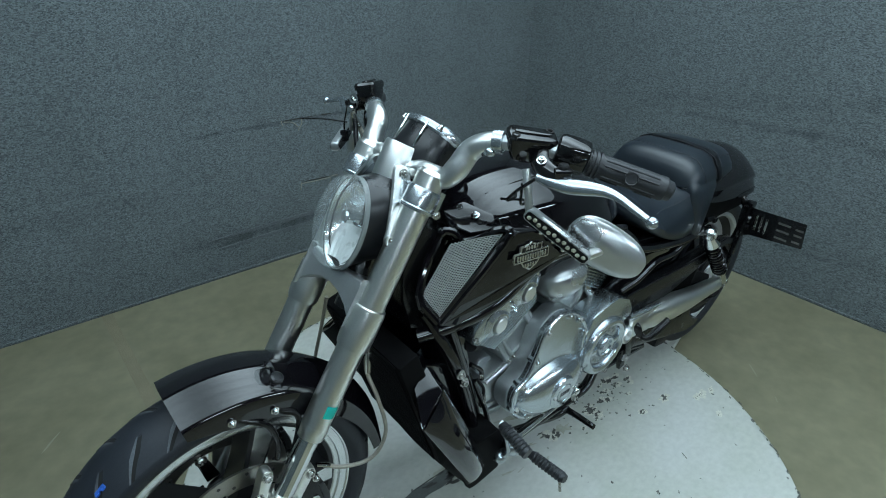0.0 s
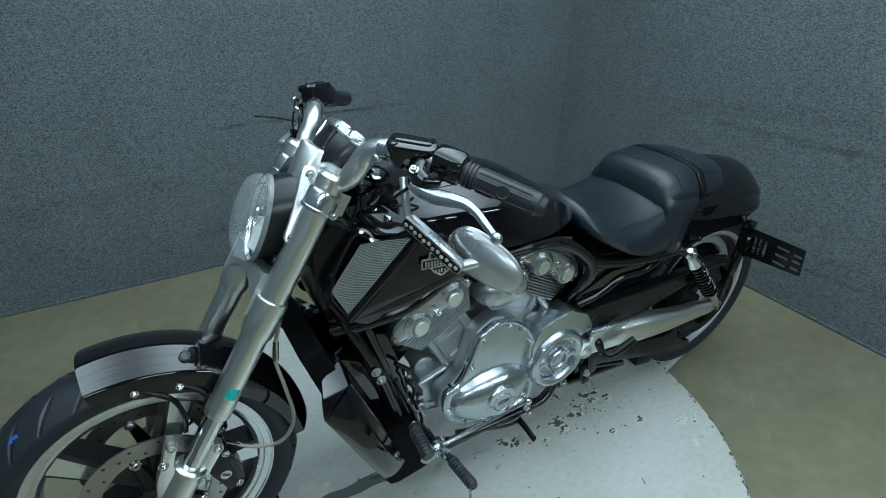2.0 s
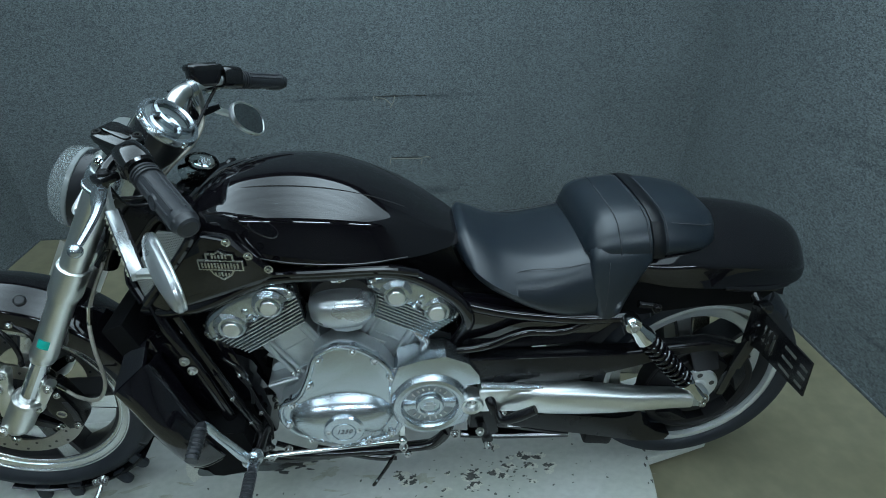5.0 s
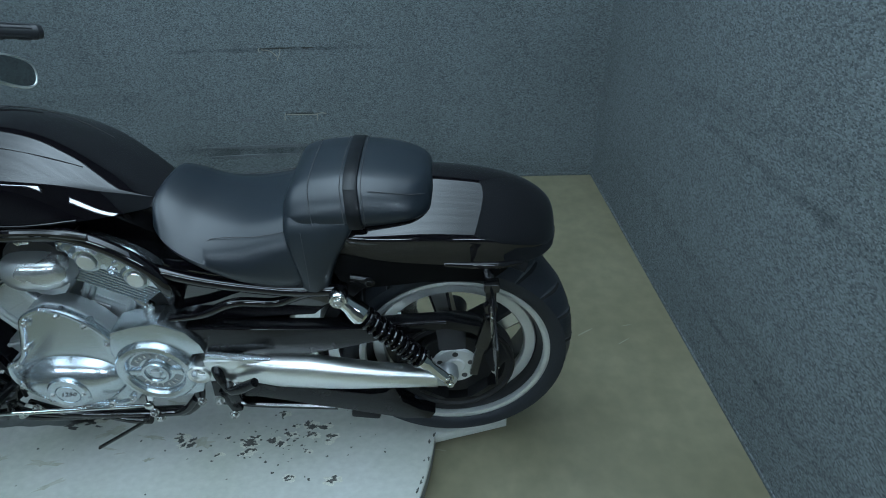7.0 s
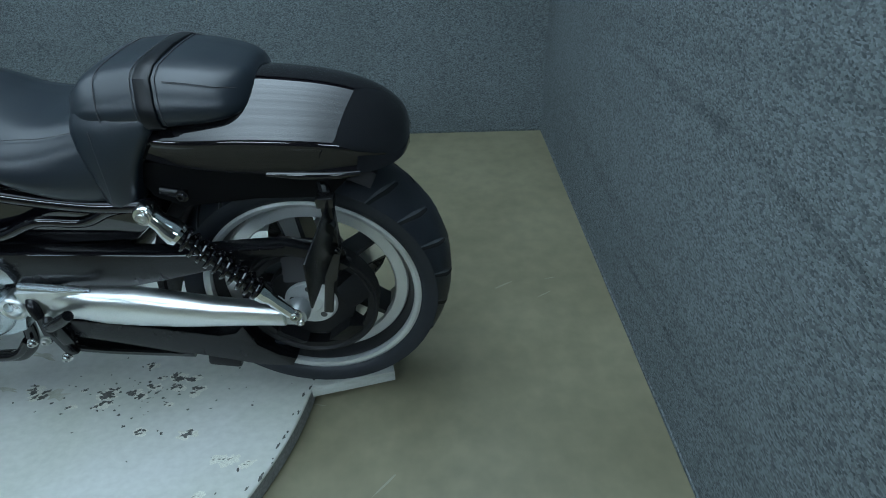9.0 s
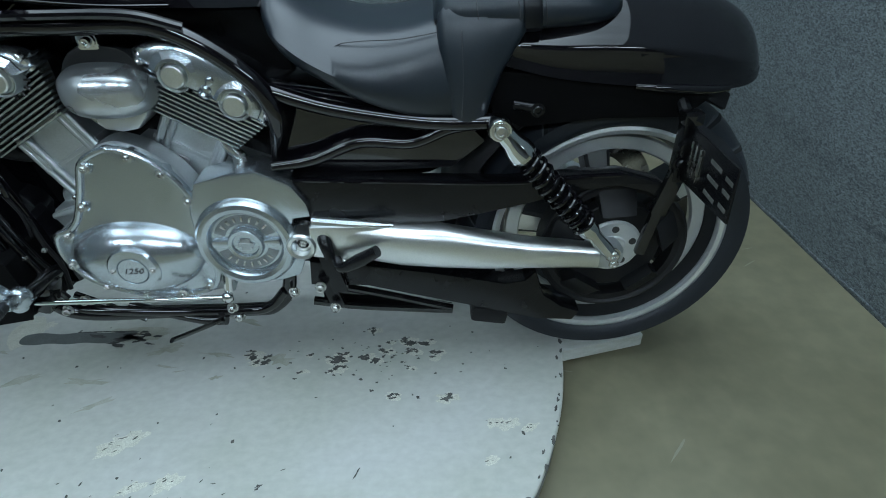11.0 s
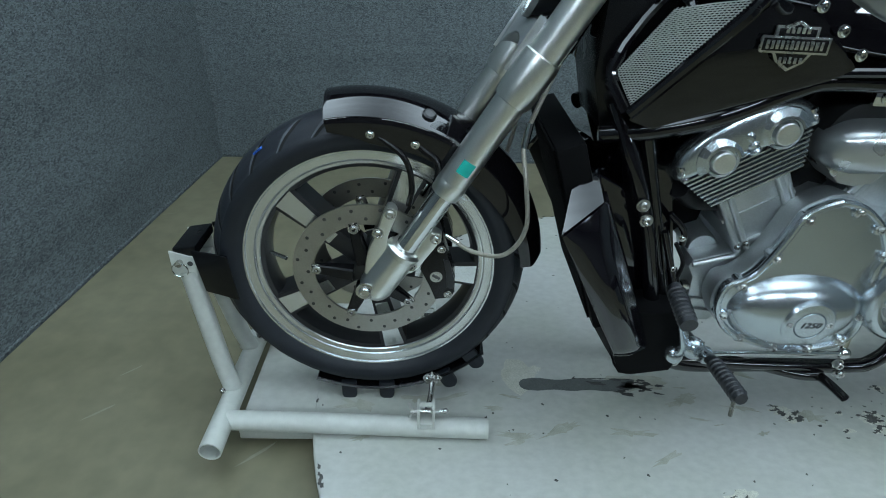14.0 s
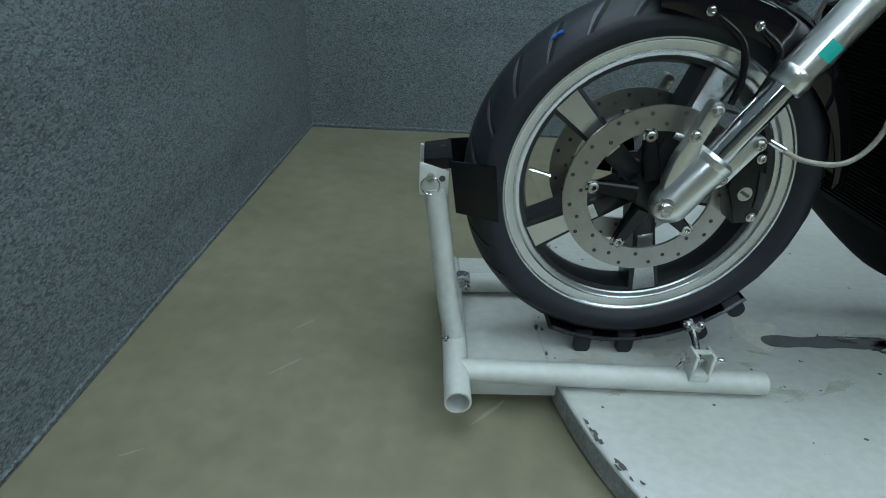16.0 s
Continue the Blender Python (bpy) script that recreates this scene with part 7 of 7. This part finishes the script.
def tail_ring(x):
    top, cz, cw, hz, hw = interp(x, TAIL)
    half = [(f * cw, top - (top - cz) * f ** 2.0) for f in (0, 0.18, 0.34, 0.47, 0.58, 0.68, 0.76, 0.83, 0.89, 0.945, 0.985)]
    half += [(cw + 0.0015, cz - 0.003), (cw + 0.0005, cz - 0.010), (cw - 0.001, cz - 0.35 * (cz - hz)), (hw - 0.002, hz + 0.010), (hw, hz), (hw - 0.010, hz - 0.003), (hw * 0.75, hz + 0.15 * (top - hz)), (0.3 * hw, top - 0.31 * (top - hz))]
    return [Vector((x, -y, z)) for y, z in half] + [Vector((x, y, z)) for y, z in reversed(half[1:])]


tail = part("rear_fender", loft([tail_ring(1.470 + 0.4825 * math.sin(math.pi * k / 112)) for k in range(57)]), GLOSS_BLACK, bike, "gloss black bobbed rear fender", sharp=45)
for s in (-1, 1):
    part("under_fender", slab([(1.44, s * 0.140, 0.68), (1.60, s * 0.145, 0.665), (1.78, s * 0.145, 0.645), (1.84, s * 0.14, 0.625), (1.80, s * 0.138, 0.588), (1.66, s * 0.135, 0.588), (1.52, s * 0.135, 0.575), (1.47, s * 0.135, 0.60)], (0, -s * 0.02, 0), 0.006), MATTE_BLACK, tail)
    # gloss strip added to the hem so its curve shows a bright line
    part("fender_lip", tube([(1.70, s * 0.152, 0.650), (1.76, s * 0.152, 0.645), (1.82, s * 0.146, 0.640), (1.865, s * 0.135, 0.638)], [0.005, 0.008, 0.008, 0.005], 12), GLOSS_BLACK, tail)
    part("grab_bolt", merged(bar((1.50, s * 0.155, 0.625), (1.545, s * 0.160, 0.618), 0.009, 12), bolt((1.54, s * 0.165, 0.618), 0.009, 0.008, (0, s, 0))), SATIN_BLACK, tail)
part("wheel_hugger", loft([[ring_pt(REAR, r, radians(a), y) for y, r in ((-0.118, 0.318), (-0.10, 0.342), (0, 0.352), (0.10, 0.342), (0.118, 0.318), (0.112, 0.314), (0, 0.345), (-0.112, 0.314))] for a in range(60, 192, 7)]), PLASTIC, bike, "inner rear mudguard")

# ---- side plate bracket ----
bracket = part("plate_bracket", merged(block((1.800, -0.158, 0.540), (0.022, 0.028, 0.12), (0, 0, 0), 0.004), tube([(1.80, -0.155, 0.59), (1.79, -0.13, 0.62), (1.77, -0.10, 0.64)], 0.012, 10), tube([(1.80, -0.150, 0.50), (1.806, -0.140, 0.46), (1.80, -0.12, 0.44)], 0.009, 10)), SATIN_BLACK, bike, "black folding side licence plate bracket without a plate")

part("bracket_bolt", merged(bolt((1.795, -0.174, 0.520), 0.010, 0.012), bolt((1.806, -0.174, 0.492), 0.007, 0.010)), SATIN_BLACK, bracket)
part("bracket_arm", merged(block((1.790, -0.162, 0.455), (0.030, 0.016, 0.09), (0, 14, 0), 0.004), block((1.772, -0.160, 0.375), (0.020, 0.014, 0.11), (0, 10, 0), 0.004)), FRAME_BLACK, bracket)
part("bracket_cap", block((1.800, -0.165, 0.600), (0.034, 0.030, 0.022), (0, 0, 0), 0.005), FRAME_BLACK, bracket)
part("bracket_knob", merged(lathe([(0, 0.012), (0.014, 0.012), (0.016, 0.006), (0.016, 0), (0, 0)], (1.798, -0.172, 0.548), (0, -1, 0), 18)), FRAME_BLACK, bracket)


def on_plate(y, z, lift=0.0):
    return Vector((1.800 + 0.03 * (y + 0.16) + lift, y, z))


bm = bmesh.new()
holes = [(-0.345, -0.315), (-0.295, -0.26)]
part("plate_panel", slab([on_plate(-0.172, 0.590), on_plate(-0.352, 0.596), on_plate(-0.360, 0.510), on_plate(-0.172, 0.490)], (0.004, 0, 0), 0.001), SATIN_BLACK, bracket, "slotted black plate carrier")
for y0, y1, z0, z1 in ((-0.350, -0.325, 0.572, 0.565), (-0.350, -0.325, 0.552, 0.545), (-0.350, -0.325, 0.528, 0.521), (-0.310, -0.270, 0.574, 0.567), (-0.310, -0.270, 0.548, 0.541), (-0.310, -0.270, 0.522, 0.515)):
    part("slot", slab([on_plate(y0, z0, -0.0006), on_plate(y1, z0, -0.0006), on_plate(y1, z1, -0.0006), on_plate(y0, z1, -0.0006)], (0.001, 0, 0), 0), CHIP_DARK, bracket)
for k in range(3):
    y0 = -0.238 + 0.017 * k
    part("rib", slab([on_plate(y0, 0.572, -0.003), on_plate(y0 + 0.007, 0.572, -0.003), on_plate(y0 + 0.007, 0.515, -0.003), on_plate(y0, 0.515, -0.003)], (0.003, 0, 0), 0.0006), STEEL, bracket)

# ---- foot controls ----
foot = part("foot_control", merged(bar((0.60, -0.12, 0.285), (0.60, -0.215, 0.300), 0.016, 14), block((0.590, -0.165, 0.265), (0.05, 0.05, 0.07), (0, 20, 0), 0.012)), FRAME_BLACK, bike, "forward foot controls with rubber pegs")
part("shift_lever", tube([(0.580, -0.215, 0.285), (0.575, -0.235, 0.320), (0.555, -0.245, 0.375), (0.540, -0.250, 0.410), (0.528, -0.252, 0.440), (0.519, -0.258, 0.456)], [0.013, 0.012, 0.010, 0.009, 0.009, 0.010], 12, 5, 0.6), POLISHED, foot, "polished shift lever")
part("shift_peg", tube([(0.519, -0.256, 0.457), (0.517, -0.275, 0.453), (0.515, -0.338, 0.441)], [0.010, 0.014, 0.0135], 16, 1), GRIP, foot)
a, b = Vector((0.518, -0.262, 0.456)), Vector((0.515, -0.336, 0.441))
for k in range(8):
    part("peg_rib", lathe([(0.0135, -0.0022), (0.0155, 0), (0.0135, 0.0022)], a.lerp(b, 0.12 + 0.11 * k), b - a, 16), GRIP, foot)
part("peg_mount", merged(ball((0.598, -0.228, 0.305), (0.020, 0.020, 0.022)), bar((0.598, -0.22, 0.30), (0.604, -0.275, 0.322), 0.011, 12), ball((0.575, -0.212, 0.275), (0.017, 0.017, 0.017)), block((0.603, -0.262, 0.318), (0.024, 0.030, 0.018), (0, 0, 0), 0.005)), POLISHED, foot, "polished peg mount")
part("foot_peg", tube([(0.604, -0.276, 0.322), (0.605, -0.290, 0.325), (0.607, -0.372, 0.331), (0.607, -0.380, 0.332)], [0.009, 0.0122, 0.0128, 0.010], 16, 1), GRIP, foot, "ribbed rubber foot peg")
a, b = Vector((0.604, -0.288, 0.325)), Vector((0.607, -0.378, 0.331))
for k in range(9):
    part("peg_rib", lathe([(0.0122, -0.0025), (0.0142, 0), (0.0122, 0.0025)], a.lerp(b, 0.08 + 0.105 * k), b - a, 16), GRIP, foot)
part("peg_feeler", bar((0.606, -0.366, 0.322), (0.602, -0.376, 0.292), 0.0035, 8), STEEL, foot)
part("shift_rod", merged(bar((0.572, -0.200, 0.268), (0.940, -0.158, 0.236), 0.0052, 12), ball((0.572, -0.202, 0.268), (0.012, 0.010, 0.012), (0, 0, 0), 14, 10), ball((0.943, -0.158, 0.236), (0.013, 0.011, 0.013), (0, 0, 0), 14, 10), bar((0.943, -0.150, 0.236), (0.948, -0.14, 0.29), 0.009, 10)), CHROME, foot, "chrome shift linkage rod")
part("kickstand", merged(tube([(0.72, -0.125, 0.195), (0.80, -0.14, 0.185), (0.88, -0.15, 0.172), (0.925, -0.150, 0.172)], [0.009, 0.010, 0.011, 0.013], 12), tube([(0.918, -0.15, 0.172), (0.902, -0.20, 0.196), (0.873, -0.276, 0.232)], [0.010, 0.009, 0.008], 10, 4, 0.5)), FRAME_BLACK, bike, "black folded kickstand")
part("lower_crossbar", merged(tube([(0.62, -0.14, 0.20), (0.75, -0.145, 0.195), (0.96, -0.145, 0.190), (1.02, -0.145, 0.20), (1.055, -0.14, 0.235)], 0.011, 12), bar((0.62, -0.13, 0.232), (0.75, -0.135, 0.165), 0.007, 10)), GLOSS_BLACK, bike, "gloss black lower frame tube")
for bx, bz in ((0.955, 0.182), (0.945, 0.205), (1.078, 0.242), (0.655, 0.235), (0.61, 0.21)):
    part("lower_bolt", bolt((bx, -0.152, bz), 0.0085, 0.012), STEEL, bike)
part("passenger_peg", merged(tube([(1.180, -0.190, 0.348), (1.191, -0.209, 0.340), (1.225, -0.220, 0.362), (1.262, -0.228, 0.388)], [0.009, 0.010, 0.013, 0.011], 12, 4), block((1.165, -0.165, 0.300), (0.030, 0.016, 0.10), (0, -12, 0), 0.004), block((1.155, -0.160, 0.250), (0.028, 0.014, 0.08), (0, -14, 0), 0.004)), SATIN_BLACK, bike, "folded black passenger foot peg")
for bx, bz in ((1.193, 0.334), (1.139, 0.273), (1.162, 0.220)):
    part("peg_bolt", bolt((bx, -0.178, bz), 0.0085, 0.012), STEEL, bike)
part("passenger_peg_arm", tube([(1.155, -0.16, 0.395), (1.162, -0.185, 0.380), (1.170, -0.195, 0.353)], [0.014, 0.013, 0.010], 12), SATIN_BLACK, bike)
part("stand_strut", merged(tube([(1.10, -0.10, 0.175), (1.20, -0.10, 0.158), (1.40, -0.10, 0.140)], 0.010, 10), tube([(1.15, -0.10, 0.215), (1.26, -0.10, 0.185), (1.40, -0.10, 0.143)], 0.009, 10), slab([(1.12, -0.09, 0.21), (1.40, -0.09, 0.145), (1.12, -0.09, 0.165)], (0, 0.006, 0), 0)), FRAME_BLACK, bike, "black triangular strut under the swingarm")

# ---- wheel chock stand ----
stand = thing("wheel_chock", (-0.05, 0.0, 0.0), "white tubular steel wheel chock holding the front wheel", "wheel chock")
R = 0.0215


def pipe(a, b, r=R, wall_t=0.003):
    """A hollow steel pipe, open at both ends."""
    a, b = Vector(a), Vector(b)
    d = b - a
    return lathe([(r - wall_t, 0), (r, 0), (r, d.length), (r - wall_t, d.length), (r - wall_t, 0)], a, d, 28)


for s in (-1, 1):
    part("base_tube", pipe((-0.315, s * 0.150, 0.024), (0.250, s * 0.168, 0.024)), STAND_WHITE, stand, "white enamelled base pipe")
part("cross_tube", pipe((-0.317, -0.235, 0.024), (-0.317, 0.235, 0.024), 0.0235), STAND_WHITE, stand)
for s in (-1, 1):
    part("upright", tube([(-0.318, s * 0.070, 0.040), (-0.335, s * 0.060, 0.12), (-0.367, s * 0.040, 0.335)], 0.0195, 20, 3), STAND_WHITE, stand)
    part("upright_bolt", bolt((-0.335, s * 0.075 - 0.01, 0.045), 0.006, 0.006), STEEL, stand)
    part("lug", slab([(-0.395, s * 0.052, 0.325), (-0.345, s * 0.052, 0.325), (-0.345, s * 0.052, 0.37), (-0.395, s * 0.052, 0.385)], (0, -s * 0.006, 0), 0.003), STAND_WHITE, stand)
    part("lug_hole", lathe([(0, 0.001), (0.0055, 0.001), (0.0055, 0)], (-0.356, s * 0.052, 0.357), (0, s, 0), 12), INK, stand)
    part("pull_ring", tube([Vector((-0.376 + 0.016 * math.cos(q), s * 0.058, 0.345 + 0.016 * math.sin(q))) for q in [2 * math.pi * i / 16 for i in range(17)]], 0.0013, 6, 1), CHROME, stand)
    part("pull_pin", bar((-0.376, s * 0.062, 0.36), (-0.376, s * 0.03, 0.36), 0.007, 10), STEEL, stand)
    part("cheek_plate", slab([(-0.345, s * 0.062, 0.392), (-0.270, s * 0.082, 0.392), (-0.258, s * 0.088, 0.295), (-0.330, s * 0.066, 0.300)], (0, -s * 0.005, 0), 0.001), SATIN_BLACK, stand, "black steel tyre cheek plate")
    for k, (fx, fz) in enumerate(((-0.060, 0.012), (0.026, 0.013), (0.165, 0.050), (0.222, 0.108))):
        t = (0, 0, -30, -38)[k]
        pad = prism([(fx + u * math.cos(radians(t)) + v * math.sin(radians(t)), fz + 0.008 - u * math.sin(radians(t)) + v * math.cos(radians(t))) for u, v in [(-0.017, 0.026), (-0.017, -0.010)] + [(-0.017 * math.cos(q), -0.010 - 0.015 * math.sin(q)) for q in (math.pi * i / 8 for i in range(1, 8))] + [(0.017, -0.010), (0.017, 0.026)]], s * 0.052 - 0.006, s * 0.052 + 0.006, 0.003)
        part("cradle_foot", pad, RUBBER, stand, "black rubber cradle pad")
    part("hinge_bracket", merged(*[block((0.118 + dx, s * 0.168, 0.066), (0.006, 0.032, 0.058), (0, 0, 0), 0.002) for dx in (-0.0155, 0.0155)], block((0.118, s * 0.168, 0.046), (0.028, 0.032, 0.014), (0, 0, 0), 0.002), block((0.118, s * 0.168, 0.093), (0.028, 0.010, 0.005), (0, 0, 0), 0.002)), STAND_WHITE, stand, "white enamelled hinge bracket")
    part("hinge_pin", merged(bar((0.085, s * 0.165, 0.072), (0.152, s * 0.165, 0.072), 0.0045, 10), ball((0.158, s * 0.165, 0.072), (0.008, 0.006, 0.006), (0, 0, 0), 12, 8)), STEEL, stand)
    part("wing_nut", merged(block((0.086, s * 0.165, 0.083), (0.006, 0.005, 0.020), (0, -25, 0), 0.002), block((0.086, s * 0.165, 0.061), (0.006, 0.005, 0.020), (0, 25, 0), 0.002)), STEEL, stand)
    part("hinge_link", merged(tube([(0.119, s * 0.162, 0.066), (0.128, s * 0.120, 0.078), (0.130, s * 0.078, 0.098)], 0.0065, 10), block((0.130, s * 0.090, 0.092), (0.030, 0.022, 0.014), (0, 0, 0), 0.003), bolt((0.118, s * 0.095, 0.100), 0.006, 0.008, (0, s, 0)), bolt((0.142, s * 0.095, 0.100), 0.006, 0.008, (0, s, 0))), STEEL, stand, "steel hinge link")
part("cradle_front", slab([(-0.388, -0.048, 0.389), (-0.340, -0.050, 0.396), (-0.340, 0.050, 0.396), (-0.388, 0.048, 0.389)], (0.0, 0, -0.022), 0.004), SATIN_BLACK, stand)
cr = []
for a in range(246, 326, 8):
    cr.append([ring_pt(FRONT, r, radians(a), y) for y, r in ((-0.062, 0.318), (-0.055, 0.326), (0.055, 0.326), (0.062, 0.318), (0.058, 0.314), (0, 0.319), (-0.058, 0.314))])
part("cradle", loft(cr), SATIN_BLACK, stand, "black curved steel wheel cradle")
part("clamp_bracket", merged(block((-0.292, 0.120, 0.050), (0.03, 0.03, 0.03), (0, 0, 0), 0.004), bolt((-0.30, 0.10, 0.055), 0.008, 0.01), bolt((-0.285, 0.10, 0.045), 0.008, 0.01)), STEEL, stand)
